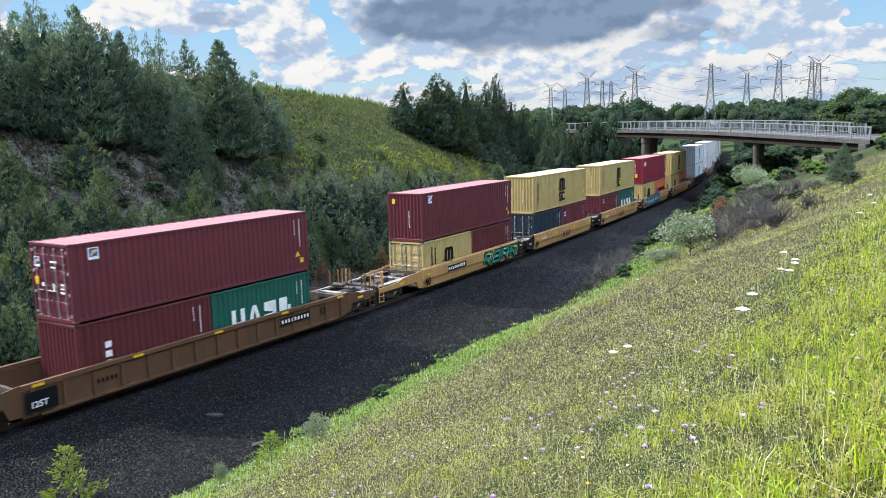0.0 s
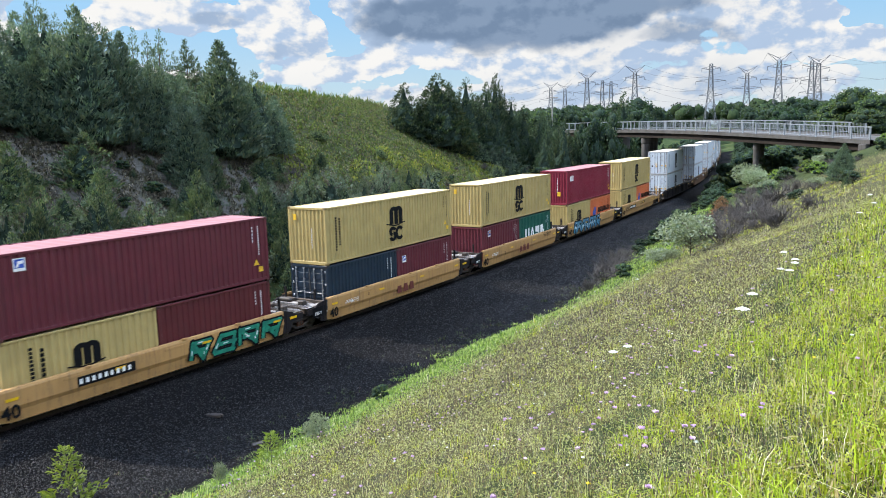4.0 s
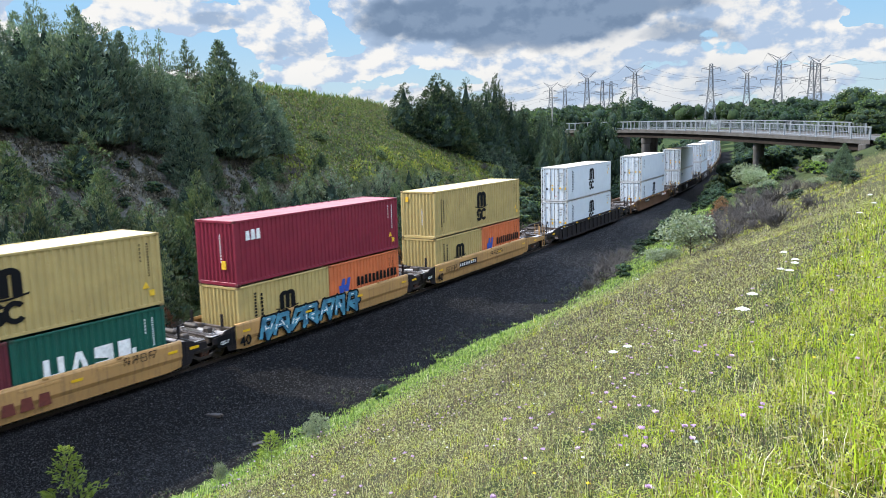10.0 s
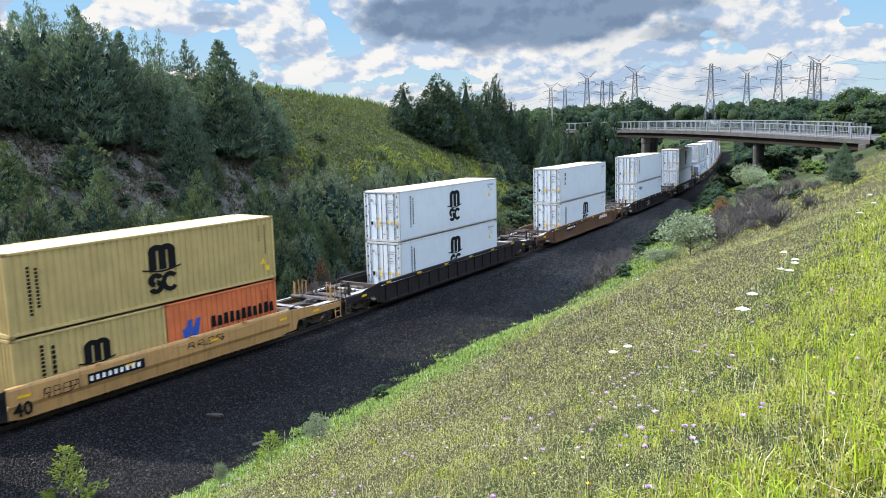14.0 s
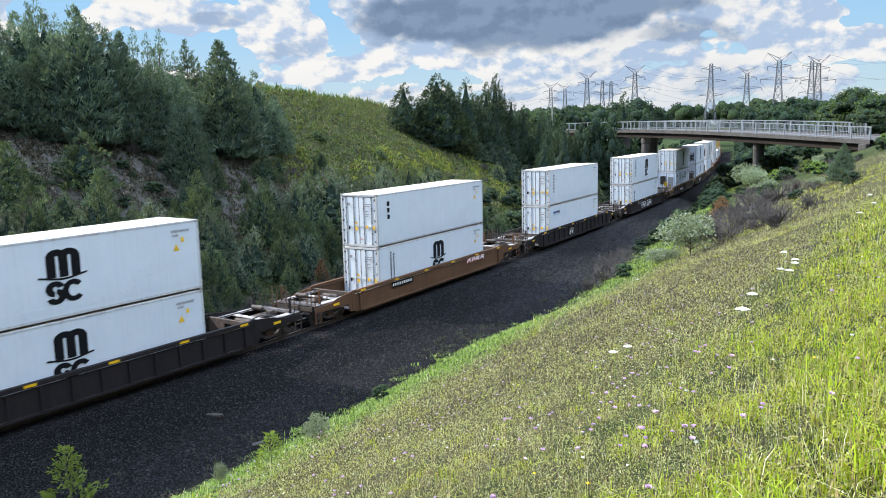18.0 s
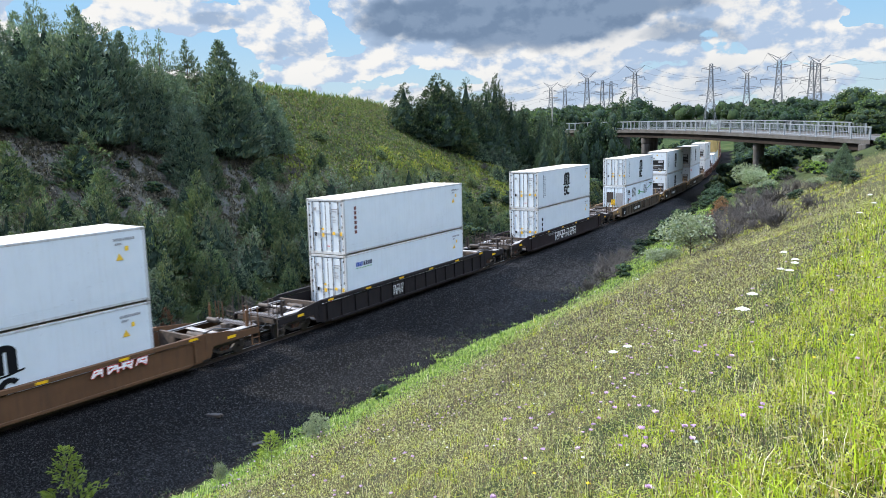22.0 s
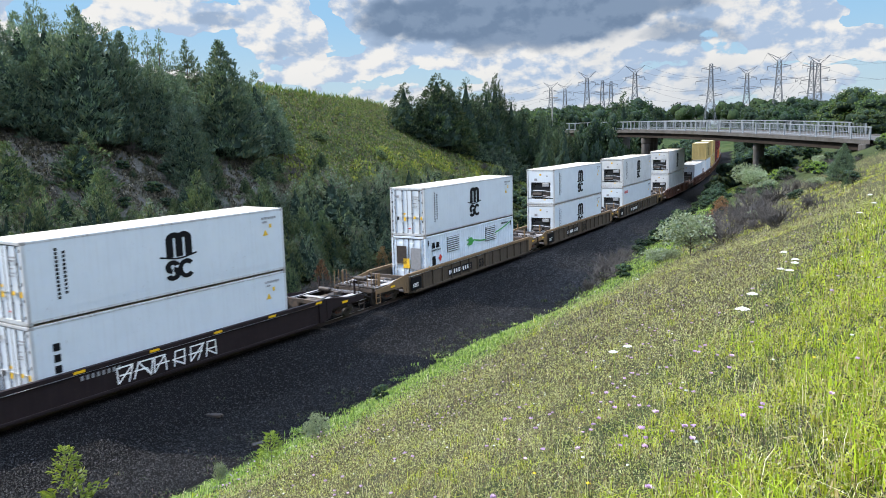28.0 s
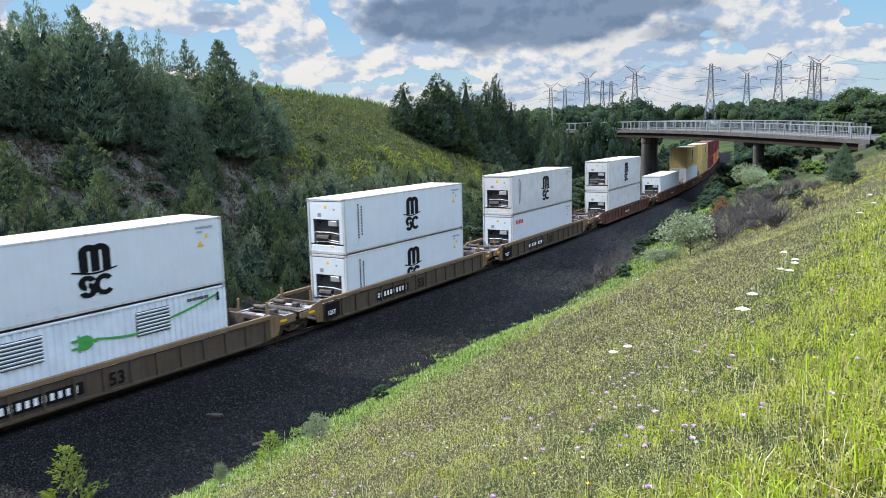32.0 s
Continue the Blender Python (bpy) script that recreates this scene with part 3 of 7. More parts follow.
def ground_material():
    m = bpy.data.materials.new("ground")
    m.use_nodes = True
    g = Nodes(m.node_tree)
    pos = g.add("ShaderNodeNewGeometry").outputs["Position"]
    at = {}
    for key in ("ballast", "lush", "dirt", "field"):
        n = g.add("ShaderNodeAttribute")
        n.attribute_name = key
        at[key] = n.outputs["Fac"]
    big, mid, fine = g.noise(pos, 0.22, 4, 0.6), g.noise(pos, 1.6, 5, 0.65), g.noise(pos, 14.0, 4, 0.7)
    speck = g.noise(pos, 38.0, 3, 0.7)
    clod = g.noise(pos, 4.5, 5, 0.75)
    weeds = g.mix(g.ramp(mid, 0.35, 0.65), (0.046, 0.044, 0.020), (0.088, 0.078, 0.036))
    weeds = g.mix(g.ramp(fine, 0.45, 0.7), weeds, (0.035, 0.040, 0.02))
    lush = g.mix(g.ramp(mid, 0.35, 0.65), (0.022, 0.032, 0.012), (0.045, 0.055, 0.020))
    lush = g.mix(g.ramp(fine, 0.5, 0.75), lush, (0.03, 0.05, 0.012))
    dirt = g.mix(g.ramp(big, 0.4, 0.6), (0.074, 0.072, 0.066), (0.108, 0.103, 0.095))
    dirt = g.mix(g.ramp(fine, 0.45, 0.62), dirt, (0.066, 0.066, 0.050))
    dirt = g.mix(g.math("MULTIPLY", g.ramp(speck, 0.5, 0.62), 0.7), dirt, (0.165, 0.155, 0.145))
    weeds = g.mix(g.math("MULTIPLY", g.ramp(speck, 0.5, 0.62), 0.5), weeds, (0.11, 0.105, 0.06))
    dirt = g.mix(g.math("MULTIPLY", g.ramp(clod, 0.48, 0.64), 0.8), dirt, (0.048, 0.050, 0.034))
    weeds = g.mix(g.ramp(clod, 0.46, 0.60), weeds, (0.028, 0.032, 0.015))
    stone = g.mix(g.ramp(speck, 0.42, 0.62), (0.0022, 0.0021, 0.0024), (0.0095, 0.0090, 0.0094))
    stone = g.mix(g.ramp(fine, 0.55, 0.75), stone, (0.0135, 0.0125, 0.0130))
    stone = g.mix(g.math("MULTIPLY", g.ramp(mid, 0.55, 0.72), 0.3), stone, (0.013, 0.012, 0.0118))
    field = g.mix(g.ramp(big, 0.4, 0.6), (0.024, 0.042, 0.013), (0.045, 0.060, 0.020))

    def edge(f, w):
        return g.ramp(g.math("ADD", f, g.math("MULTIPLY", g.math("SUBTRACT", mid, 0.5), w)), 0.42, 0.58)

    c = g.mix(edge(at["lush"], 0.9), weeds, lush)
    c = g.mix(edge(at["dirt"], 0.9), c, dirt)
    c = g.mix(edge(at["field"], 0.3), c, field)
    c = g.mix(edge(at["ballast"], 0.45), c, stone)
    b = g.add("ShaderNodeBsdfPrincipled", Base_Color=c, Roughness=0.9)
    b.inputs["Specular IOR Level"].default_value = 0.06
    bp = g.add("ShaderNodeBump", Height=g.math("ADD", fine, g.math("MULTIPLY", speck, 0.6)), Strength=0.8, Distance=0.06)
    g.put(b, "Normal", bp.outputs[0])
    o = g.add("ShaderNodeOutputMaterial")
    g.tree.links.new(b.outputs[0], o.inputs[0])
    return m


def build_ground():
    gx, gy = spread(-62, 42, 0.75, 4200), spread(-16, 150, 0.75, 4200)
    X, Y = np.meshgrid(gx, gy)
    x, y = X.ravel(), Y.ravel()
    z = ground_z(x, y)
    s, u = track_su(x, y)
    e = ballast_edge(s)
    near = np.hypot(x, y) < 260
    ballast = smooth(u, -5.2, -4.2) * (1 - smooth(u, e - 0.5, e + 0.5)) * near
    grassy = np.where(u > 0, np.maximum(1 - smooth(u, e + 2.5, e + 6.0), np.maximum(smooth(u, 21.5, 25.0) * (s < 40), smooth(s, 62, 80))), 0.0)
    v = -u
    # far side: lush, the darker ground tone, is full under the thicket
    lush = np.where(u < 0, np.maximum(1.0 - smooth(v, 11.0, 14.0), 0.55 * smooth(s, 46, 54)), grassy)
    dirt = np.where((u < 0), smooth(v, 11, 15) * (1 - smooth(s, 42, 50)) * (1 - smooth(v, 25, 29)) * 0.62, 0.0)
    field = np.where((u < 0) & (v > np.interp(s, [61, 140], [32, 50])), 1.0, 0.0)
    field = np.maximum(field, smooth(np.hypot(x, y), 160, 240))
    n, k = len(gx), len(gy)
    i = np.arange((k - 1) * (n - 1))
    a = (i // (n - 1)) * n + i % (n - 1)
    faces = np.stack([a, a + 1, a + n + 1, a + n], 1)
    me = quick_mesh("ground", np.stack([x, y, z], 1), faces, ground_material(), {"ballast": ballast, "lush": lush, "dirt": dirt, "field": field})
    me.polygons.foreach_set("use_smooth", np.ones(len(faces), bool))
    tagged(new("ground", me), "grassy railway cutting with black ballast along the track", "ground", kind="structure")


build_ground()


def place(s, u, sink=0.0):
    """World point on the ground beside the track."""
    x, y, a = along(s, u)
    return Vector((float(x), float(y), float(ground_z(x, y)[0]) - sink))


# ---- the railway track ----
def build_track():
    root = thing("railway_track", pose(0, 0, 0), "single curved railway track with dark timber sleepers on black ballast", "railway track", kind="structure")
    ss = np.arange(-30, 330, 2.0)
    for side in (-0.755, 0.755):
        b = Build()
        prof = [(-0.07, -0.17), (0.07, -0.17), (0.07, -0.15), (0.012, -0.13), (0.012, -0.04), (0.036, -0.03), (0.036, 0.0), (-0.036, 0.0), (-0.036, -0.03), (-0.012, -0.04), (-0.012, -0.13), (-0.07, -0.15), (-0.07, -0.17)]
        rows = []
        for s in ss:
            rows.append([(*[float(c) for c in along(s, side + px)[:2]], pz) for px, pz in prof])
        b.grid(rows)
        rail = part("rail", b, RAILTOP, root)
        head = Build().grid([[(*[float(c) for c in along(s, side + px)[:2]], 0.002) for px in (-0.030, 0.030)] for s in ss])
        part("running_surface", head, RAILSHINE, rail, "bright worn steel running surface")
    tie = Build().box(0, 0, 0, 2.6, 0.23, 0.16, 0.015).mesh("sleeper")
    tie.materials.append(WOOD)
    for s in np.arange(2, 122, 0.56):
        x, y, a = along(s)
        ob = part("sleeper", tie, None, root)
        ob.matrix_basis = pose(float(x), float(y), -0.255, 0, 0, math.degrees(float(a)))


build_track()


# ---- the train ----
L40, L20, WIDE, H_HIGH, H_STD, WELL_FLOOR = 12.192, 6.058, 2.438, 2.896, 2.591, 0.33


def travelled(t):
    """Metres the train has gone toward the camera after t seconds."""
    return 6.1764 * t + 0.012977 * t * t


MOVERS = []  # (thing, s of its middle at the start, height)


def corrugated(b, ln, z0, z1, x, pitch, depth, axis="side", out=1):
    """A sheet with upright trapezoid folds, from -ln/2 to ln/2."""
    n = max(2, round(ln / pitch))
    p = ln / n
    low, high = [], []
    for i in range(n):
        a = -ln / 2 + i * p
        for f, d in ((0.0, 0), (0.38, 0), (0.50, 1), (0.88, 1)):
            y, xx = a + f * p, x - out * depth * d
            q = (xx, y) if axis == "side" else (y, xx)
            low.append((*q, z0)), high.append((*q, z1))
    y = ln / 2
    q = (x, y) if axis == "side" else (y, x)
    low.append((*q, z0)), high.append((*q, z1))
    b.grid([low, high] if (axis == "side") == (out > 0) else [high, low])
    return b


def door_leaf(root, x0, x1, h, y, colour, kind, bars_at):
    """One door of a container's end with its locking bars and hinges."""
    d = Build()
    w = x1 - x0
    if kind == "reefer":
        d.box((x0 + x1) / 2, y, h / 2, w - 0.03, 0.05, h - 0.30, 0.008)
    else:
        d.box((x0 + x1) / 2, y + 0.012, h / 2, w - 0.03, 0.03, h - 0.30, 0.005)
        for k in range(4):
            zz = 0.32 + (h - 0.64) * (k + 0.5) / 4
            d.box((x0 + x1) / 2, y - 0.010, zz, w - 0.16, 0.028, (h - 0.64) / 4 * 0.62, 0.009)
    leaf = part("door", d, colour, root)
    for bx in bars_at:
        r = Build().tube([(bx, y - 0.055, 0.16), (bx, y - 0.055, h - 0.16)], 0.021, 6)
        for zz in (0.2, 0.75, 1.35, h - 0.75, h - 0.2):
            r.box(bx, y - 0.04, zz, 0.09, 0.045, 0.07, 0.006)
        part("locking_bar", r, STEEL if kind != "reefer" else BAR_STEEL, leaf)
        hd = Build().box(bx + 0.17 * (1 if bx < 0 else -1), y - 0.06, 1.15, 0.34, 0.02, 0.03, 0.004)
        part("door_handle", hd, STEEL, leaf)
    hg = Build()
    hx = x0 + 0.02 if x0 < -0.5 else x1 - 0.02
    for k in range(5 if kind == "reefer" else 4):
        hg.box(hx, y - 0.035, 0.3 + (h - 0.6) * k / (4 if kind == "reefer" else 3), 0.10, 0.03, 0.11, 0.006)
    part("hinge", hg, STEEL if kind != "reefer" else IRON, leaf)["kind"] = "stuff"
    seal = Build()
    for sx_ in (x0 + 0.012, x1 - 0.012):
        seal.box(sx_, y - 0.012, h / 2, 0.022, 0.03, h - 0.30)
    for zz in (0.155, h - 0.155):
        seal.box((x0 + x1) / 2, y - 0.010, zz, w - 0.05, 0.028, 0.02)
    part("seal", seal, CASTING, leaf)


def machinery_end(root, h, y, body):
    """The cooling unit at a reefer's front: framed panel, dark opening with fan and pipes, vents."""
    w = WIDE
    p = Build()
    p.box(0, y, h - 0.62, w - 0.30, 0.05, 0.92, 0.01)
    p.box(0, y, 0.30, w - 0.30, 0.05, 0.34, 0.01)
    for s in (-1, 1):
        p.box(s * (w / 2 - 0.26), y, 1.2, 0.22, 0.05, 1.3, 0.01)
    part("end_panel", p, body, root)
    part("recess", Build().box(0, y + 0.30, 1.15, w - 0.66, 0.02, 1.42), CASTING, root)
    c = Build()
    for k in range(7):
        t = math.pi * (k + 0.5) / 7
        c.box(0.62 * math.cos(t), y + 0.07, 1.42 + 0.38 * math.sin(t), 0.14, 0.04, 0.09, 0.01)
    part("guard", c, BLACK_MARK, root)
    part("controller", Build().box(0.42, y + 0.06, 1.62, 0.56, 0.18, 0.28, 0.02), STEEL, root)
    part("compressor", Build().tube([(-0.7, y + 0.14, 0.82), (0.1, y + 0.14, 0.82)], 0.2, 10).box(0.5, y + 0.14, 0.8, 0.5, 0.2, 0.4, 0.02), IRON, root)
    pipes = Build()
    for k, zz in enumerate((0.62, 0.72, 1.12)):
        pipes.tube([(-0.85, y + 0.04, zz), (0.1 * k, y + 0.02, zz + 0.03), (0.8, y + 0.04, zz - 0.05)], 0.028, 6)
    part("pipe", pipes, STEEL, root)
    m = on_end(0, y - 0.027, 0)
    part("warning_label", Build().slab(rect(-0.10, h - 0.52, 0.06, h - 0.36), m).slab(rect(0.25, 0.36, 0.45, 0.44), m), YELLOW_MARK, root)
    part("vent", Build().slab(rect(-0.55, h - 0.95, -0.30, h - 0.75), m).slab(rect(0.5, h - 0.6, 0.62, h - 0.5), m), GREY_MARK, root)


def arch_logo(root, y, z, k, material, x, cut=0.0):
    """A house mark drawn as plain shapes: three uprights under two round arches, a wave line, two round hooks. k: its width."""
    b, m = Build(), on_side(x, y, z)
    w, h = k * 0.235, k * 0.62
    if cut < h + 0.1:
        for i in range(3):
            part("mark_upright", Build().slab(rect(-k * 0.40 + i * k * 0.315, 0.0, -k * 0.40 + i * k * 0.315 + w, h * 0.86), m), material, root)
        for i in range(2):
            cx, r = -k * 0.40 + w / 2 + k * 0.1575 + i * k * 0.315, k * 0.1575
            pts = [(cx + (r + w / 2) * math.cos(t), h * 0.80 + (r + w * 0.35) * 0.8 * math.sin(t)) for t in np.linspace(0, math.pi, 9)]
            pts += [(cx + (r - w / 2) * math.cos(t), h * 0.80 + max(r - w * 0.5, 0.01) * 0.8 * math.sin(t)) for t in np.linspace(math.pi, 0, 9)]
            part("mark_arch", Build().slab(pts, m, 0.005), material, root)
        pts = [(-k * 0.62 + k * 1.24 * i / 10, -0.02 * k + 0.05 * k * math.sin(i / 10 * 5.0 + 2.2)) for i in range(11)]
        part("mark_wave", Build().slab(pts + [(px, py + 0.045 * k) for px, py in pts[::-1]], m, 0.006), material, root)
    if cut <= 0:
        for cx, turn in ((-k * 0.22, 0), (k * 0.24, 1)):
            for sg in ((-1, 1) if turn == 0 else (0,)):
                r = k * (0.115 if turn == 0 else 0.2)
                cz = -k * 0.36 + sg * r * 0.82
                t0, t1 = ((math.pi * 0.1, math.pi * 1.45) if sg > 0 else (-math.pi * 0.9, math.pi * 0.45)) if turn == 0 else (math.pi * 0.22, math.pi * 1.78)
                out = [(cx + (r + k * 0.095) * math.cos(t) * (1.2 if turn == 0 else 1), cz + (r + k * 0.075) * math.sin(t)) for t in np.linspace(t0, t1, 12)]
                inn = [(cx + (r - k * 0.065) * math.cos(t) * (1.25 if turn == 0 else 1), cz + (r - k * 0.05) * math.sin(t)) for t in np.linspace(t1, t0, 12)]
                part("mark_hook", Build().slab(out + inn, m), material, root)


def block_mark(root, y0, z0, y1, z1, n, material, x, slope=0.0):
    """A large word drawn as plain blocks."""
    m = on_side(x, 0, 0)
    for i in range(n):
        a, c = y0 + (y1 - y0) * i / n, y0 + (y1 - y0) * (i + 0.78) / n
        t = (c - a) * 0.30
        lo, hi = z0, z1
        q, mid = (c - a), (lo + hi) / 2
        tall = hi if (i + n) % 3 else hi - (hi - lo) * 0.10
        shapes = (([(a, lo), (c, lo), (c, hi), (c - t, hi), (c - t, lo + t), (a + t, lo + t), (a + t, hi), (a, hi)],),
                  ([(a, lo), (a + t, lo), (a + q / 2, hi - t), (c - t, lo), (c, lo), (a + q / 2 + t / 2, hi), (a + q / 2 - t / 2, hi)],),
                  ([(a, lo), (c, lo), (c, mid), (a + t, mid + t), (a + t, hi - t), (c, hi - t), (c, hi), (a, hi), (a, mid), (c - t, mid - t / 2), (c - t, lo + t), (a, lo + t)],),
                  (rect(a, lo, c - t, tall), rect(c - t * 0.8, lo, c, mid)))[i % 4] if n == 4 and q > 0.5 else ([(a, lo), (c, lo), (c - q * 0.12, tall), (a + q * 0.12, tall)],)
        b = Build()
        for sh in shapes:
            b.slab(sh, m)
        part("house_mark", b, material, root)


def worn(body):
    """The scuffed, rust-stained version of a paint, for castings and end frames."""
    key = "worn_" + body.name.replace(" ", "_")
    if key not in M:
        r, g, b = PAINTS[body.name]
        paint(key, (0.55 * r + 0.02, 0.50 * g + 0.014, 0.45 * b + 0.010), dirt=0.7, dirt_col=(0.05, 0.035, 0.025), rust=0.9)
    return M[key]


def container(s_mid, z, ln, h, body, roof_paint, near="panel", style="dry", label="", extras=None):
    """A shipping container. near: what its front end shows: panel, doors or unit."""
    root = thing("shipping_container", pose(0, 0, 0), label, "shipping container", "containers on the train")
    x = WIDE / 2
    y0 = -ln / 2
    fr = Build()
    for sx in (-1, 1):
        for sy in (-1, 1):
            fr.box(sx * (x - 0.06), sy * (ln / 2 - 0.06), h / 2, 0.12, 0.12, h - 0.23, 0.012)
        fr.box(sx * (x - 0.035), 0, h - 0.05, 0.07, ln - 0.24, 0.09, 0.01)
        fr.box(sx * (x - 0.045), 0, 0.12, 0.07, ln - 0.24, 0.12, 0.01)
    for sy in (-1, 1):
        fr.box(0, sy * (ln / 2 - 0.05), h - 0.065, WIDE - 0.24, 0.10, 0.12, 0.01)
        fr.box(0, sy * (ln / 2 - 0.05), 0.085, WIDE - 0.24, 0.10, 0.16, 0.01)
    part("container_frame", fr, WHITE_FRAME if body in (WHITE, OFFWHITE) else body, root)
    lock = Build().box(0, 0, -0.014, 0.10, 0.12, 0.028).mesh("twist_lock")
    lock.materials.append(IRON)
    for sx in (-1, 1):
        for sy in (-1, 1):
            part("twist_lock", lock, None, root).location = (sx * (x - 0.085), sy * (ln / 2 - 0.10), 0.0)
    cast = Build().box(0, 0, 0, 0.165, 0.18, 0.118, 0.012).box(0.081, 0, 0, 0.012, 0.10, 0.05).box(0, -0.088, 0, 0.08, 0.012, 0.05).mesh("corner_casting")
    cast.materials.append(worn(body))
    for sx in (-1, 1):
        for sy in (-1, 1):
            for zz in (0.059, h - 0.056):
                ob = part("corner_casting", cast, None, root)
                ob.location = (sx * (x - 0.079), sy * (ln / 2 - 0.086), zz)
    for sx in (-1, 1):
        b = Build()
        if style == "dry":
            corrugated(b, ln - 0.24, 0.17, h - 0.09, sx * (x - 0.012), 0.276, 0.044, "side", sx)
        else:
            b.box(sx * (x - 0.03), 0, h / 2 + 0.03, 0.04, ln - 0.22, h - 0.24)
        panel = part("side_panel", b, body, root)
        for zz in ((0.33, 0.41, 0.49) if style != "dry" and sx > 0 else ()):
            part("moulding", Build().box(sx * (x - 0.008), 0, zz, 0.01, ln - 0.4, 0.018), body, panel)
    b = Build()
    if style == "dry":
        n = 44 if ln > 8 else 22
        rows = [[(-x + 0.06, y0 + 0.1 + (ln - 0.2) * i / n, h - 0.02 - 0.018 * (i % 2)), (x - 0.06, y0 + 0.1 + (ln - 0.2) * i / n, h - 0.02 - 0.018 * (i % 2))] for i in range(n + 1)]
        b.grid(rows)
        b.f = [q[::-1] for q in b.f]
    else:
        b.box(0, 0, h - 0.016, WIDE - 0.13, ln - 0.2, 0.03, 0.006)
    part("roof", b, roof_paint, root)
    part("underside", Build().box(0, 0, 0.12, WIDE - 0.16, ln - 0.2, 0.04), IRON, root)
    if near == "doors":
        for sgn in (-1, 1):
            at = (-0.86, -0.34) if sgn < 0 else (0.34, 0.86)
            door_leaf(root, -x + 0.12 if sgn < 0 else 0.0, 0.0 if sgn < 0 else x - 0.12, h, y0 + 0.05, body, style, at)
    elif near == "unit":
        machinery_end(root, h, y0 + 0.04, body)
    else:
        b = Build()
        corrugated(b, WIDE - 0.24, 0.16, h - 0.12, y0 + 0.02, 0.25, 0.045, "end", -1)
        part("end_panel", b, body, root)
    b = Build()
    if style == "dry":
        corrugated(b, WIDE - 0.24, 0.16, h - 0.12, -y0 - 0.02, 0.25, 0.045, "end", 1)
    else:
        b.box(0, -y0 - 0.05, h / 2, WIDE - 0.24, 0.05, h - 0.3, 0.01)
    part("end_panel", b, body, root)
    for f in (extras or ()):
        f(root, ln, h, x + 0.001)
    MOVERS.append((root, s_mid, z))
    return root


# markings: each takes the thing, its length, height and the wall's x
def codes(material, warn=True):
    """Rows of small figures at the far top corner and the hazard plates."""
    def f(root, ln, h, x):
        b = Build()
        m = on_side(x, 0, 0)
        if warn:
            bars(b, m, ln / 2 - 1.35, h - 0.42, ln / 2 - 0.45, h - 0.32, 9)
            bars(b, m, ln / 2 - 1.30, h - 0.58, ln / 2 - 1.0, h - 0.50, 4)
        else:
            bars(b, m, ln / 2 - 0.60, h * 0.42, ln / 2 - 0.545, h - 0.35, 13, 0.35, None, True)
            bars(b, m, ln / 2 - 0.93, h * 0.62, ln / 2 - 0.885, h - 0.35, 5, 0.35, None, True)
        part("code_lettering", b, material, root)["kind"] = "stuff"
        w = Build()
        cy, cz = ln / 2 - (1.15 if warn else 0.75), h - (1.15 if warn else 2.1)
        if cz < 0.3:
            cz = h * 0.30
        w.slab([(cy - 0.16, cz), (cy + 0.16, cz), (cy, cz + 0.27)], m)
        if warn:
            w.slab(rect(ln / 2 - 0.90, h - 0.82, ln / 2 - 0.76, h - 0.64), m)
        else:
            w.slab(rect(ln / 2 - 0.62, cz - 0.32, ln / 2 - 0.38, cz - 0.08), m)
        part("hazard_plate", w, YELLOW_MARK, root)
    return f


def column(y, z0, z1, n, material, size=0.14, second=None):
    """Upright column of small bars in place of a name."""
    def f(root, ln, h, x):
        b, m = Build(), on_side(x, -ln / 2 + y, 0)
        rng = random.Random(n)
        for i in range(n):
            zz = z1 - (z1 - z0) * i / n
            hh = (z1 - z0) / n * 0.68
            o = size * 0.12 * rng.random()
            b.slab(rect(o, zz - hh, size - o, zz), m)
        part("name_lettering", b, material, root)["kind"] = "stuff"
    return f


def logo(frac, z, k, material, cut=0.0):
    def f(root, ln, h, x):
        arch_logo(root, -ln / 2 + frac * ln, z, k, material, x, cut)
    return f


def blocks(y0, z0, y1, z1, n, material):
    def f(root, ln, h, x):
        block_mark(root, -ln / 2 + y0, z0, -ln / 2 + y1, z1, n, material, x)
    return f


def badge(y, z, w, outer, inner, end=False):
    """A small square badge with a slanted flag in it."""
    def f(root, ln, h, x):
        m = on_end(y, -ln / 2 - 0.012, z) if end else on_side(x, -ln / 2 + y, z)
        part("badge", Build().slab(rect(0, 0, w, w * 1.05), m), WHITE_MARK, root)
        part("badge", Build().slab(rect(w * 0.1, w * 0.25, w * 0.9, w * 0.97), m, 0.006), outer, root)
        part("badge", Build().slab([(w * 0.18, w * 0.32), (w * 0.36, w * 0.32), (w * 0.48, w * 0.55), (w * 0.82, w * 0.6), (w * 0.84, w * 0.85), (w * 0.4, w * 0.8)], m, 0.008), inner, root)
    return f


def end_plates(items):
    """Plates on the front end: (x, z, width, height, material)."""
    def f(root, ln, h, x):
        for px, pz, w, t, mat in items:
            part("end_plate", Build().slab(rect(px, pz, px + w, pz + t), on_end(0, -ln / 2 - 0.03, 0)), mat, root)
    return f


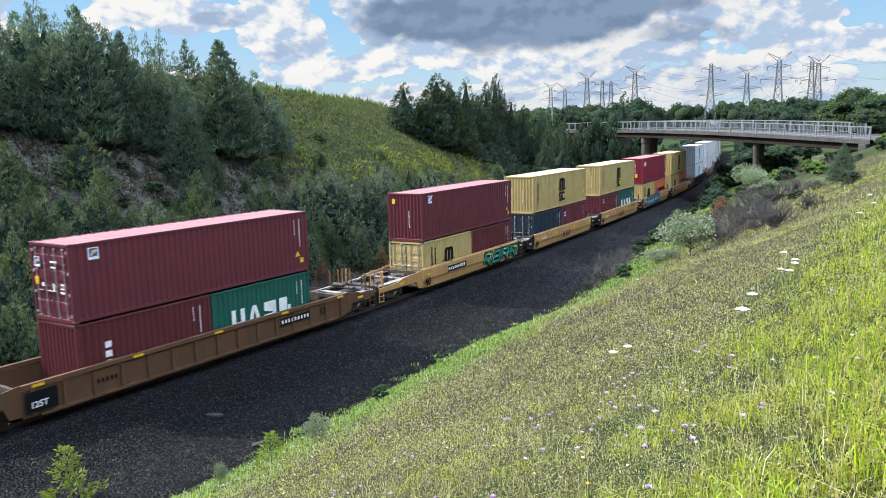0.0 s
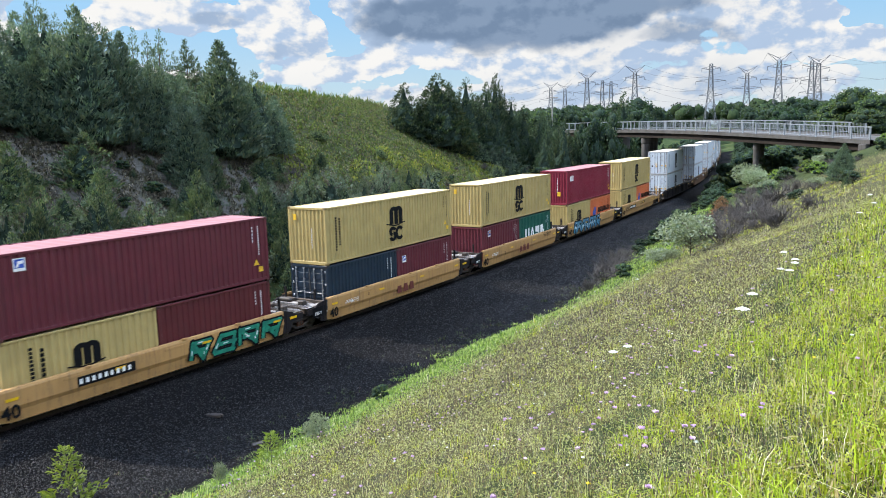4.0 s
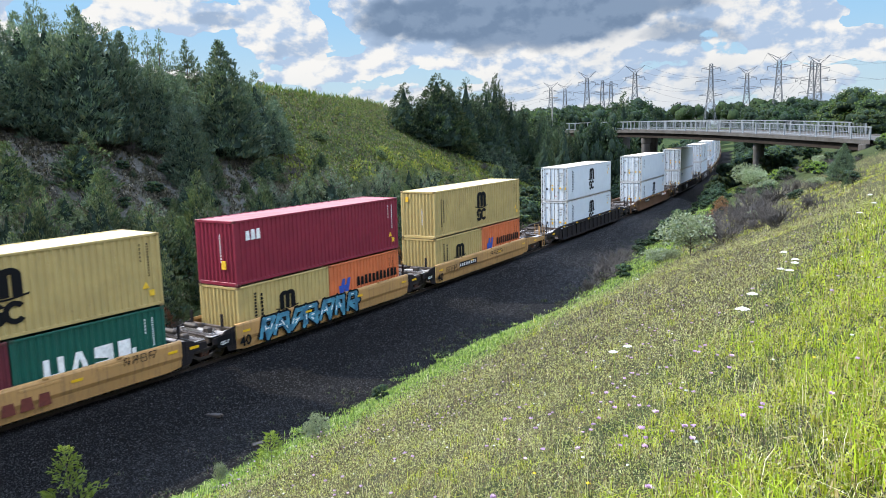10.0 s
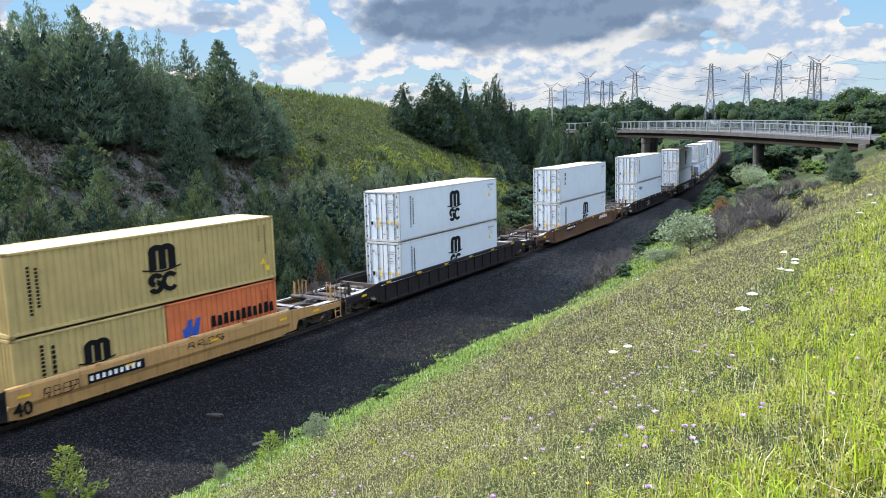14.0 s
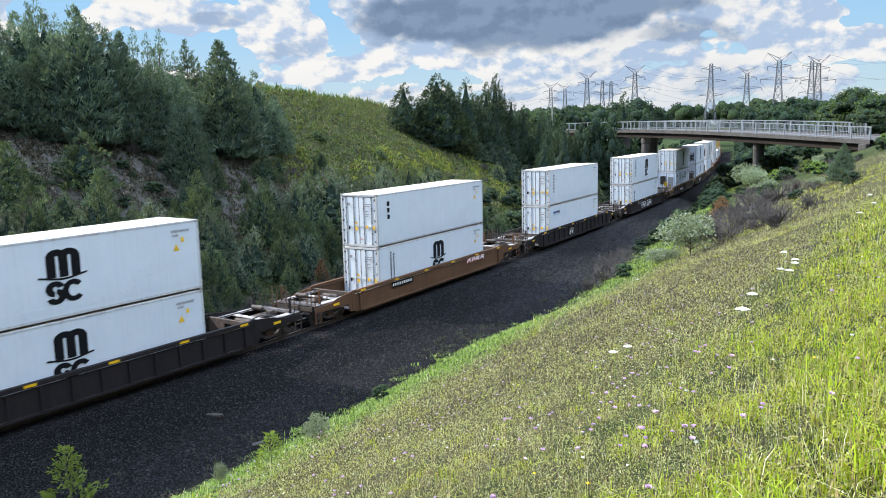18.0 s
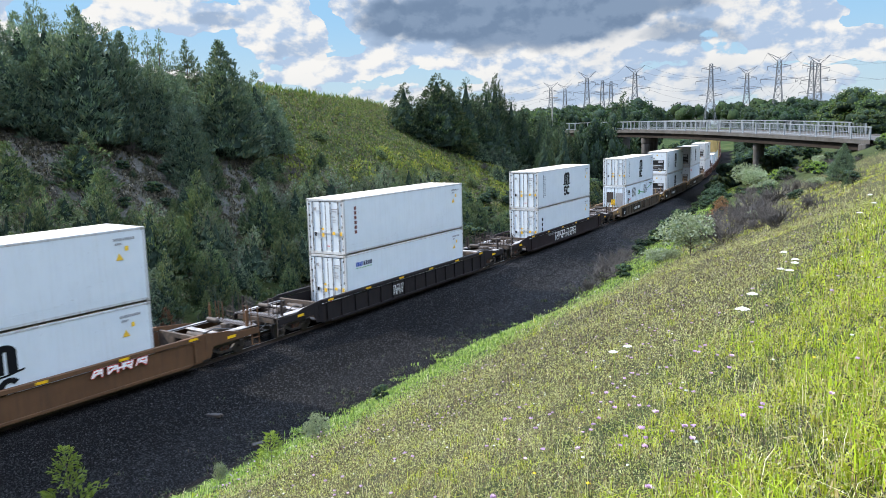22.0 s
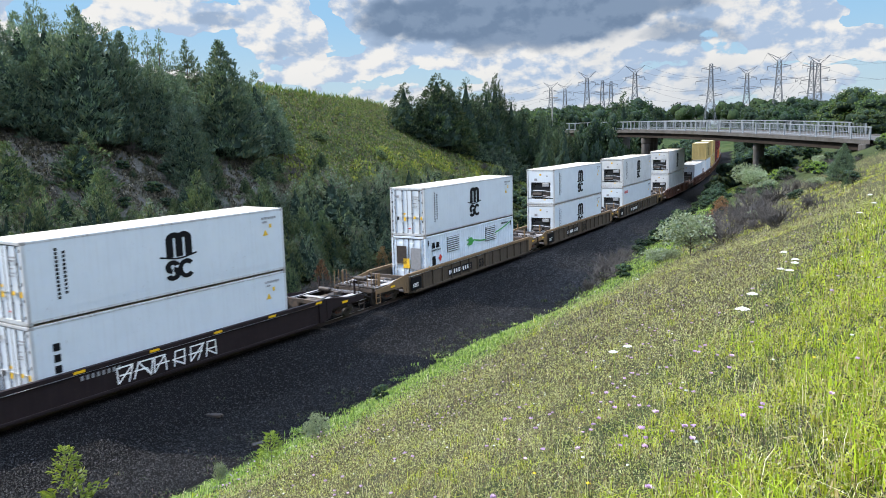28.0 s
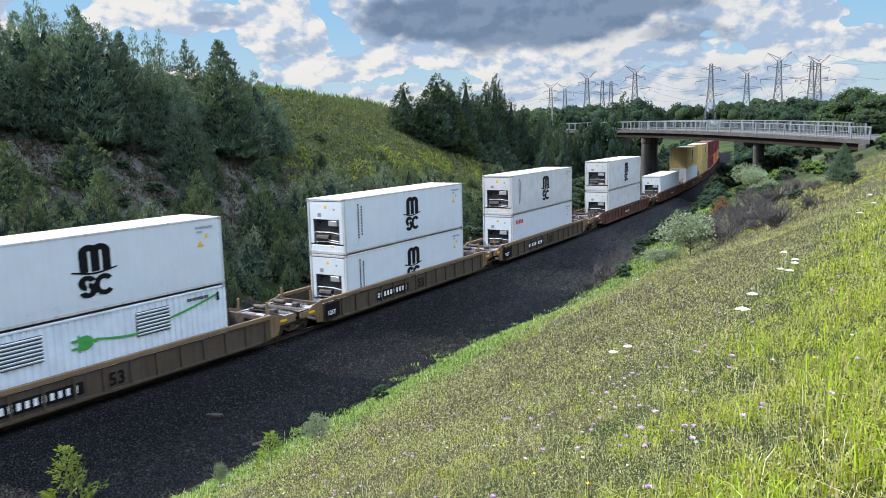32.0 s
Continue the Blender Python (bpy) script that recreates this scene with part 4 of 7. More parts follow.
DOOR_PLATES = end_plates([(-0.72, 0.95, 0.13, 0.20, BLACK_MARK), (-0.24, 1.28, 0.15, 0.10, YELLOW_MARK), (-0.24, 0.92, 0.16, 0.20, YELLOW_MARK), (0.46, 1.05, 0.17, 0.15, YELLOW_MARK), (0.94, 1.0, 0.14, 0.20, YELLOW_MARK)]
                         + [(0.46, 2.34, 0.42, 0.05, GREY_MARK), (0.46, 2.22, 0.30, 0.05, GREY_MARK), (0.46, 1.95, 0.20, 0.05, GREY_MARK), (0.46, 1.80, 0.26, 0.04, GREY_MARK), (0.46, 1.70, 0.22, 0.04, GREY_MARK), (-0.74, 2.28, 0.18, 0.16, GREY_MARK),
                            (0.08, 0.42, 0.16, 0.05, RED_MARK), (-0.92, 1.6, 0.06, 0.18, GREY_MARK)])
MAROON_DOORS = end_plates([(-0.95, 1.35, 0.22, 0.30, YELLOW_MARK), (-0.55, 1.3, 0.14, 0.14, WHITE_MARK), (0.10, 2.2, 0.42, 0.07, WHITE_MARK), (0.10, 2.0, 0.3, 0.06, WHITE_MARK),
                           (0.62, 1.4, 0.22, 0.06, WHITE_MARK), (0.62, 1.25, 0.22, 0.06, WHITE_MARK), (0.62, 1.1, 0.22, 0.06, WHITE_MARK), (0.16, 1.15, 0.1, 0.3, WHITE_MARK)])
PANEL_PLATES = end_plates([(-0.85, h, 0.2, 0.3, YELLOW_MARK) for h in (2.25,)] + [(0.30, 1.75 - 0.13 * i, 0.05, 0.09, WHITE_MARK) for i in range(8)])


def build_load():
    z1, z2s, z2h = WELL_FLOOR, WELL_FLOOR + H_STD + 0.028, WELL_FLOOR + H_HIGH + 0.028
    ship_b = [column(0.74, 0.62, 2.36, 13, BLACK_MARK, 0.125), column(1.02, 0.86, 2.28, 11, BLACK_MARK, 0.125)]
    small_ship = [column(0.95, 0.35, 2.2, 13, BLACK_MARK, 0.15), column(1.35, 0.5, 2.1, 9, BLACK_MARK, 0.15)]
    dark = BLACK_MARK

    def twenty(mid, which, body, roof, **kw):
        container(mid + (-3.05 if which == 0 else 3.05), z1, L20, H_STD, body, roof, **kw)

    # p: 53-foot well
    container(20.0, z2s, L40, H_HIGH, MAROON, PINK_ROOF, "doors", "dry", "maroon corrugated container with doors, on two short containers",
              [badge(0.75, 2.25, 0.42, BLUE_MARK, YELLOW_MARK), badge(-0.95, 2.0, 0.35, BLUE_MARK, YELLOW_MARK, True), codes(WHITE_MARK, False), MAROON_DOORS])
    twenty(20.0, 0, MAROON_LOW, PINK_ROOF, label="twenty-foot brown-maroon container low in a well wagon", extras=[column(1.1, 0.35, 1.75, 4, WHITE_MARK, 0.28), codes(WHITE_MARK, False)])
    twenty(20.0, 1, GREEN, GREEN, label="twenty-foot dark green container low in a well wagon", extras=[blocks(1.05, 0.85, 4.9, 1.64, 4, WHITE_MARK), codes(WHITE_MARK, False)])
    # q
    container(42.25, z2s, L40, H_HIGH, MAROON, PINK_ROOF, "panel", "dry", "forty-foot maroon corrugated container with a small badge",
              [badge(0.75, 2.25, 0.42, BLUE_MARK, WHITE_MARK), codes(WHITE_MARK, False), PANEL_PLATES])
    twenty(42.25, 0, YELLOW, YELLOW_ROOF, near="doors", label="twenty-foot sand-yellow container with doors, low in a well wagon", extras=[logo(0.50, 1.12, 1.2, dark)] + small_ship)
    twenty(42.25, 1, MAROON_LOW, PINK_ROOF, label="twenty-foot maroon container low in a well wagon", extras=[codes(WHITE_MARK, False)])
    # r
    container(58.4, z2s, L40, H_HIGH, YELLOW, YELLOW_ROOF, "panel", "dry", "sand-yellow container with black arch mark, above navy and maroon ones",
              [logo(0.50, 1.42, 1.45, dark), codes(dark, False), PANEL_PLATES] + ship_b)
    twenty(58.4, 0, NAVY, NAVY, near="doors", label="twenty-foot navy container with doors, low in a well wagon", extras=[codes(WHITE_MARK, False)])
    twenty(58.4, 1, MAROON, PINK_ROOF, label="twenty-foot maroon container low in a well wagon", extras=[badge(0.5, 1.75, 0.36, BLUE_MARK, WHITE_MARK), codes(WHITE_MARK, False)])
    # a
    container(74.66, z2s, L40, H_HIGH, YELLOW, YELLOW_ROOF, "panel", "dry", "sand-yellow container with black arch mark, above maroon and green ones",
              [logo(0.50, 1.42, 1.45, dark), codes(dark, False), PANEL_PLATES] + ship_b)
    twenty(74.66, 0, MAROON, PINK_ROOF, label="twenty-foot maroon container low in a well wagon", extras=[badge(0.9, 1.85, 0.4, BLUE_MARK, YELLOW_MARK), codes(WHITE_MARK, False)])
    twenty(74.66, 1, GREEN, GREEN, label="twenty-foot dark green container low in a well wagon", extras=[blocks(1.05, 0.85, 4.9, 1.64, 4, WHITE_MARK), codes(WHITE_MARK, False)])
    # b
    container(90.6, z2s, L40, H_HIGH, CRIMSON, PINK_ROOF, "panel", "dry", "forty-foot crimson corrugated container with a white mark",
              [blocks(0.66, 1.98, 1.62, 2.44, 3, WHITE_MARK), codes(WHITE_MARK, False), end_plates([(0.35, 0.75, 0.28, 0.38, YELLOW_MARK)] + [(0.32, 2.2 - 0.13 * i, 0.05, 0.09, WHITE_MARK) for i in range(10)])])
    twenty(90.6, 0, YELLOW, YELLOW_ROOF, label="twenty-foot sand-yellow container low in a well wagon", extras=[logo(0.50, 1.12, 1.2, dark)] + small_ship)
    twenty(90.6, 1, ORANGE, ORANGE, label="twenty-foot orange container low in a well wagon", extras=[blocks(2.2, 1.18, 5.9, 1.66, 11, dark), slant_mark])
    # c
    container(106.75, z2s, L40, H_HIGH, YELLOW, YELLOW_ROOF, "panel", "dry", "sand-yellow container with black arch mark, above yellow and orange ones",
              [logo(0.50, 1.42, 1.45, dark), codes(dark, False), PANEL_PLATES] + ship_b)
    twenty(106.75, 0, YELLOW, YELLOW_ROOF, label="twenty-foot sand-yellow container low in a well wagon", extras=[logo(0.50, 1.12, 1.2, dark)] + small_ship)
    twenty(106.75, 1, ORANGE, ORANGE, label="twenty-foot orange container low in a well wagon", extras=[blocks(2.2, 1.18, 5.9, 1.66, 11, dark), slant_mark])

    def reefer(mid, low, near, label, extras, body=WHITE):
        container(mid, z1 if low else z2h, L40, H_HIGH, body, LIGHT_ROOF, near, "reefer", label, extras + ([DOOR_PLATES] if near == "doors" else []))

    up, lw = "white refrigerated container stacked on another", "white refrigerated container in a well wagon"
    ship_r = [column(1.12, 0.70, 2.55, 13, dark, 0.12), column(1.40, 0.85, 2.42, 11, dark, 0.12)]
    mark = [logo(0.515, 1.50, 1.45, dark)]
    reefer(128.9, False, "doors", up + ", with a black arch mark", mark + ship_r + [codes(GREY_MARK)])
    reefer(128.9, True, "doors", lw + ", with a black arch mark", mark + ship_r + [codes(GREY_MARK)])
    reefer(153.15, False, "doors", up + ", with small dark name letters", [column(0.95, 1.35, 2.45, 3, dark, 0.26), codes(GREY_MARK)])
    reefer(153.15, True, "doors", lw + ", with a black arch mark", mark + ship_r + [codes(GREY_MARK)])
    reefer(177.1, False, "doors", up + ", with an upright dark name", [column(0.85, 0.95, 2.45, 6, BROWN_MARK, 0.22), codes(GREY_MARK)])
    reefer(177.1, True, "doors", lw + ", small blue-green mark", [blocks(0.85, 2.2, 1.45, 2.42, 4, BLUE_MARK), blocks(1.5, 2.2, 2.3, 2.42, 4, NAVY_MARK), blocks(0.85, 2.08, 2.3, 2.12, 6, GREEN_MARK), codes(GREY_MARK)])
    reefer(201.5, False, "doors", up + ", with a black arch mark", mark + ship_r + [codes(GREY_MARK)])
    reefer(201.5, True, "doors", lw + ", with dark name letters", [column(0.75, 0.95, 2.15, 3, dark, 0.28), codes(GREY_MARK)])
    reefer(225.65, False, "doors", up + ", with a black arch mark", mark + ship_r + [codes(GREY_MARK)])
    container(225.65, z1, L40, H_HIGH, M["pale_blue_white"], LIGHT_ROOF, "doors", "dry", "pale power container with white louvres and a green plug mark", [genset_marks])
    reefer(245.9, False, "unit", up + ", cooling unit facing forward", mark + ship_r + [codes(GREY_MARK)])
    reefer(245.9, True, "unit", lw + ", cooling unit facing forward", mark + ship_r + [codes(GREY_MARK)])
    reefer(265.6, False, "unit", up + ", cooling unit facing forward", mark + ship_r + [codes(GREY_MARK)], OFFWHITE)
    reefer(265.6, True, "unit", lw + ", with a short red name", [blocks(0.5, 2.2, 1.9, 2.5, 5, RED_MARK), codes(GREY_MARK)])
    reefer(288.3, False, "unit", "forty-foot grey-white weathered refrigerated container stacked on another", mark + [codes(GREY_MARK)], OFFWHITE)
    reefer(288.3, True, "unit", "grey-white weathered refrigerated container low in a well wagon", [codes(GREY_MARK)], OFFWHITE)
    reefer(311.5, True, "unit", "forty-foot white refrigerated container alone in a well wagon", [codes(GREY_MARK)])
    far = "{} corrugated container {} near the train end"
    for mid, a, ra, b, rb, na, nb in ((330.6, YELLOW, YELLOW_ROOF, WHITE, LIGHT_ROOF, "sand-yellow", "white"), (350.2, YELLOW, YELLOW_ROOF, YELLOW, YELLOW_ROOF, "sand-yellow", "sand-yellow"),
                                      (369.8, MAROON_LOW, MAROON_LOW, MAROON_LOW, PINK_ROOF, "brown-maroon", "brown-maroon"), (389.4, MAROON, PINK_ROOF, ORANGE, ORANGE, "maroon", "orange"), (409.0, CRIMSON, PINK_ROOF, YELLOW, YELLOW_ROOF, "crimson", "sand-yellow")):
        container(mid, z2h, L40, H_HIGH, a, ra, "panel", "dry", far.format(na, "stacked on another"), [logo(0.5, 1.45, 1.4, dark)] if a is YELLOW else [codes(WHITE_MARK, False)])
        container(mid, z1, L40, H_HIGH, b, rb, "panel", "dry", far.format(nb, "low in a well wagon"), [])


def slant_mark(root, ln, h, x):
    """Blue mark of two leaning blocks."""
    m = on_side(x, -ln / 2 + 0.75, 1.0)
    b = Build()
    for i in range(2):
        o = i * 0.42
        b.slab([(o, 0.0), (o + 0.3, 0.0), (o + 0.5, 0.75), (o + 0.26, 0.75), (o + 0.14, 0.42), (o - 0.05, 0.42)], m)
    part("house_mark", b, BLUE_MARK, root)
    codes(BLACK_MARK, False)(root, ln, h, x)


def genset_marks(root, ln, h, x):
    """Louvre openings, plug and cable, dark letters and plates."""
    for y0 in (2.6, 7.8):
        lv = Build().box(x - 0.01, -ln / 2 + y0 + 0.75, 2.08, 0.03, 1.5, 0.95)
        lo = part("louvre", lv, CASTING, root, "white slatted louvre")
        sl = Build().box(0, 0, 0, 0.05, 1.5, 0.075, 0.01)
        me = sl.mesh("slat")
        me.materials.append(WHITE)
        for k in range(7):
            ob = part("slat", me, None, lo)
            ob.matrix_basis = pose(x + 0.02, -ln / 2 + y0 + 0.75, 1.68 + 0.135 * k, 0, 30, 0)
    m = on_side(x, -ln / 2, 0)
    lift = on_side(x, -ln / 2, 0.55)
    plug = Build().slab([(5.45, 1.1), (5.75, 1.08), (5.95, 1.2), (6.0, 1.35), (5.95, 1.5), (5.75, 1.62), (5.45, 1.6)], lift).slab(rect(5.38, 1.02, 5.46, 1.68), lift)
    plug.slab(rect(5.12, 1.16, 5.38, 1.25), lift).slab(rect(5.12, 1.44, 5.38, 1.53), lift).slab(rect(6.0, 1.28, 6.15, 1.42), lift)
    part("plug_mark", plug, GREEN_MARK, root)
    pts = [(6.1 + 5.6 * i / 24, 1.90 - 0.20 * math.sin(min(i / 14, 1.0) * math.pi) + 0.62 * max(0, (i - 9) / 15) ** 1.6) for i in range(25)]
    part("cable_mark", Build().slab(pts + [(a, c + 0.09) for a, c in pts[::-1]], m), GREEN_MARK, root)
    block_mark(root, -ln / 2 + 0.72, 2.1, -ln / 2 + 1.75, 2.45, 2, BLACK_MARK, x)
    b = Build()
    bars(b, m, 0.72, 1.92, 1.8, 2.0, 8)
    b.slab(rect(0.3, 2.3, 0.42, 2.62), m).slab(rect(0.75, 0.95, 1.15, 1.6), m).slab(rect(11.7, 2.3, 11.82, 2.65), m)
    bars(b, m, 10.2, 2.5, 11.3, 2.62, 9)
    part("code_lettering", b, BLACK_MARK, root)["kind"] = "stuff"
    part("hazard_plate", Build().slab([(1.7, 1.2), (1.92, 1.42), (1.7, 1.64), (1.48, 1.42)], m), RED_MARK, root)
    part("hazard_plate", Build().slab(rect(0.8, 0.72, 1.1, 0.86), m).slab([(0.3, 0.9), (0.5, 0.9), (0.4, 1.1)], m), YELLOW_MARK, root)
    e = on_end(0, -ln / 2 - 0.06, 0)
    part("fuel_panel", Build().slab(rect(-0.8, 1.2, -0.1, 2.3), e), IRON, root)
    part("hose_rack", Build().slab(rect(0.2, 0.9, 0.9, 2.2), e), GREY_MARK, root)
    part("hazard_plate", Build().slab(rect(-0.35, 0.95, 0.1, 1.55), e), YELLOW_MARK, root)


paint("pale_blue_white", (0.60, 0.66, 0.72), dirt=0.15, dirt_col=(0.35, 0.33, 0.3))


WHEEL_R, WHEELS, _wheel = 0.42, [], []


def wheelset_mesh():
    """Axle with two flanged wheels, made once."""
    if not _wheel:
        w = Build().tube([(-0.9, 0, 0), (0.9, 0, 0)], 0.08, 8)
        for sx in (-1, 1):
            w.tube([(sx * 0.69, 0, 0), (sx * 0.73, 0, 0), (sx * 0.735, 0, 0), (sx * 0.83, 0, 0)], [0.445, 0.445, 0.42, 0.41], 20)
            for k in range(4):
                w.box(sx * 0.84, 0.2 * math.cos(1.571 * k), 0.2 * math.sin(1.571 * k), 0.03, 0.07, 0.07, 0.01)
        me = w.mesh("wheelset")
        me.materials.append(IRON)
        _wheel.append(me)
    return _wheel[0]


def bogie(root, y):
    """A two-axle truck with side frames, springs, wheels and axles."""
    bg = part("truck", Build().box(0, y, 0.52, 2.1, 0.42, 0.26, 0.03), IRON, root)
    for sx in (-1, 1):
        f = Build()
        x = sx * 1.0
        f.box(x, y, 0.62, 0.14, 1.5, 0.16, 0.03).box(x, y, 0.28, 0.13, 0.62, 0.12, 0.02)
        for sy in (-1, 1):
            f.bar((x, y + sy * 0.3, 0.30), (x, y + sy * 0.78, 0.56), 0.13, 0.12)
            f.box(x, y + sy * 0.89, 0.46, 0.18, 0.30, 0.30, 0.03)
        part("side_frame", f, IRON, bg)
        sp = Build()
        for k in (-0.16, 0, 0.16):
            sp.tube([(x, y + k, 0.33), (x, y + k, 0.54)], 0.065, 8)
        part("spring", sp, RUST, bg)
    for sy in (-1, 1):
        ws = part("wheelset", wheelset_mesh(), None, bg)
        ws.location = (0, y + sy * 0.89, WHEEL_R)
        WHEELS.append((ws, y + sy * 0.89))


def rib_side(root, sx, half, colour, kind):
    """A well's side wall: chords, plate and ribs (53-foot kind) or a smooth bulged plate (40-foot kind)."""
    x = sx * 1.42
    b = Build()
    if kind == 40:
        zs = [(0.20, 1.30), (0.24, 1.40), (0.62, 1.44), (0.78, 1.50), (1.32, 1.50), (1.40, 1.47), (1.42, 1.36), (1.30, 1.34)]
        ys = [-half, -half + 0.55, half - 0.55, half]
        rows = []
        for i, yy in enumerate(ys):
            rows.append([(sx * px, yy, z if not (i in (0, 3)) else max(z, 0.34)) for z, px in zs])
        b.grid(rows)
        if sx < 0:
            b.f = [q[::-1] for q in b.f]
        side = part("side_wall", b, colour, root)
        for yy in (-half * 0.52, half * 0.12, half * 0.55):
            part("access_plate", Build().box(sx * 1.50, yy, 1.2, 0.02, 1.5, 0.10, 0.006).box(sx * 1.49, yy + 0.2, 1.43, 0.10, 0.22, 0.07, 0.01), colour, side)
    else:
        b.box(x, 0, 0.72, 0.03, 2 * half, 0.95)
        plate = DUSTY_PLATE if colour is DUSTY else colour
        side = part("side_wall", b, plate, root)
        part("top_chord", Build().box(x + sx * 0.02, 0, 1.33, 0.17, 2 * half, 0.17, 0.015), colour, side)
        part("bottom_chord", Build().box(x + sx * 0.01, 0, 0.26, 0.12, 2 * half - 1.2, 0.12, 0.012), plate, side)
        rib = Build().box(0, 0, 0.76, 0.09, 0.10, 0.88, 0.01).mesh("rib")
        rib.materials.append(plate)
        n = 15 if kind == 53 else 2
        for i in range(n):
            ob = part("rib", rib, None, side)
            ob.location = (x + sx * 0.055, -half + 0.35 + (2 * half - 0.7) * i / (n - 1), 0)
    return side


def end_platform(root, sy, y_in, y_out, colour, kind, ladders=True):
    """The part over a truck: draft sill, side plates, deck straps, grating, brake gear, steps and grab irons."""
    b = Build()
    ym, ln = sy * (y_in + y_out) / 2, y_out - y_in
    b.box(0, ym, 0.93, 0.62, ln, 0.36, 0.02)
    b.box(0, sy * (y_in + 0.06), 0.90, 2.7, 0.12, 0.78, 0.02)
    b.box(0, sy * (y_out - 0.16), 0.98, 2.3, 0.2, 0.24, 0.02)
    b.box(0, sy * (y_in + ln * 0.45), 0.95, 2.6, 0.16, 0.22, 0.02)
    plat = part("end_platform", b, GRIME, root)
    top = 1.42 if kind != 40 else 1.36
    fittings = colour if colour in (DUSTY, TAN, BROWN) else GRIME
    for sx in (-1, 1):
        x = sx * 1.38
        pts = [(0.0, 0.32), (0.45, 0.36), (0.62, 0.78), (ln * 0.98, 0.82), (ln * 0.98, 1.08), (ln * 0.6, 1.12), (ln * 0.45, 1.26), (0.0, top)]
        m = Matrix.Translation((x, sy * y_in, 0)) @ Matrix(((0, 0, 1, 0), (sy, 0, 0, 0), (0, 1, 0, 0), (0, 0, 0, 1)))
        part("side_plate", Build().slab(pts, m, 0.05), colour, plat)
        part("deck_strap", Build().box(sx * 1.16, ym, 1.15, 0.36, ln * 0.96, 0.04, 0.008), DECKING, plat)
        part("stiffener", Build().box(sx * 1.43, sy * (y_in + 0.25), 0.88, 0.05, 0.08, 0.9, 0.01), colour, plat)
    part("reflector", Build().slab(rect(sy * (y_in + ln * 0.5) - 0.22, 0.92, sy * (y_in + ln * 0.5) + 0.22, 1.04), on_side(1.435, 0, 0)), ORANGE_MARK, plat)
    part("deck_strap", Build().box(0, sy * (y_in + ln * 0.38), 1.15, 1.95, 0.30, 0.04, 0.008), DECKING, plat)
    grate = part("walkway", Build().box(0, sy * (y_out - 0.30), 1.16, 2.5, 0.50, 0.025, 0.004), GRIME, plat)
    bar = Build().box(0, 0, 0, 0.03, 0.50, 0.035).mesh("grate_bar")
    bar.materials.append(DECKING)
    for i in range(17):
        part("grate_bar", bar, None, grate).location = (-1.2 + 0.15 * i, sy * (y_out - 0.30), 1.185)
    part("brake_cylinder", Build().tube([(-0.75, sy * (y_in + ln * 0.66), 1.38), (-0.70, sy * (y_in + ln * 0.66), 1.38), (-0.05, sy * (y_in + ln * 0.66), 1.38), (0.05, sy * (y_in + ln * 0.66), 1.38)], [0.06, 0.12, 0.12, 0.05], 14), IRON, plat)
    part("air_tank", Build().tube([(-0.2, sy * (y_in + ln * 0.2), 1.12), (0.75, sy * (y_in + ln * 0.2), 1.08)], 0.12, 14), GRIME, plat)
    part("valve_box", Build().box(0.62, sy * (y_in + ln * 0.62), 1.28, 0.34, 0.3, 0.24, 0.03), IRON, plat)
    hose = [(0.35, sy * (y_in + 0.2), 1.0), (0.7, sy * (y_in + ln * 0.4), 1.3), (1.0, sy * (y_in + ln * 0.7), 1.12), (0.6, sy * (y_out - 0.1), 0.8), (0.3, sy * (y_out + 0.15), 0.45)]
    part("air_hose", Build().tube(hose, 0.03, 6), CASTING, plat)
    part("brake_rod", Build().tube([(-0.9, sy * (y_in + 0.1), 1.22), (-0.85, sy * (y_out - 0.3), 1.24)], 0.025, 5), IRON, plat)
    if ladders:
        for sx in (-1, 1):
            g = Build()
            yy = sy * (y_out - 0.24)
            for o in (-0.2, 0.2):
                g.tube([(sx * 1.40, yy + o, 0.30), (sx * 1.40, yy + o, 1.22), (sx * 1.40, yy + o * 0.9, 1.95)], 0.026, 5)
            for zz in (0.32, 0.62, 0.92):
                g.tube([(sx * 1.40, yy - 0.2, zz), (sx * 1.40, yy + 0.2, zz)], 0.024, 5)
            part("ladder", g, fittings, plat)
            part("grab_iron", Build().tube([(sx * 0.70, yy, 1.15), (sx * 0.70, yy, 2.0), (sx * 0.98, yy, 2.0), (sx * 0.98, yy, 1.15)], 0.026, 5), fittings, plat)
            part("end_post", Build().box(sx * 1.22, sy * (y_out - 0.55), 1.5, 0.09, 0.09, 0.75, 0.01), colour, plat)
        part("brake_wheel", Build().tube([(-0.45 + 0.26 * math.cos(t), sy * (y_out - 0.02), 1.55 + 0.26 * math.sin(t)) for t in np.linspace(0, 2 * math.pi, 13)], 0.02, 5, False).bar((-0.71, sy * (y_out - 0.02), 1.55), (-0.19, sy * (y_out - 0.02), 1.55), 0.03).bar((-0.45, sy * (y_out - 0.02), 1.0), (-0.45, sy * (y_out - 0.02), 1.81), 0.03), GRIME, plat)
        part("coupler", Build().box(0, sy * (y_out + 0.16), 0.84, 0.24, 0.55, 0.22, 0.03).box(0, sy * (y_out + 0.40), 0.84, 0.34, 0.2, 0.28, 0.04), IRON, plat)
    else:
        part("guide_post", Build().box(-0.95, sy * (y_in + 0.3), 1.62, 0.1, 0.1, 0.55, 0.01), colour, plat)
        part("guide_post", Build().box(0.95, sy * (y_in + 0.3), 1.62, 0.1, 0.1, 0.55, 0.01), colour, plat)


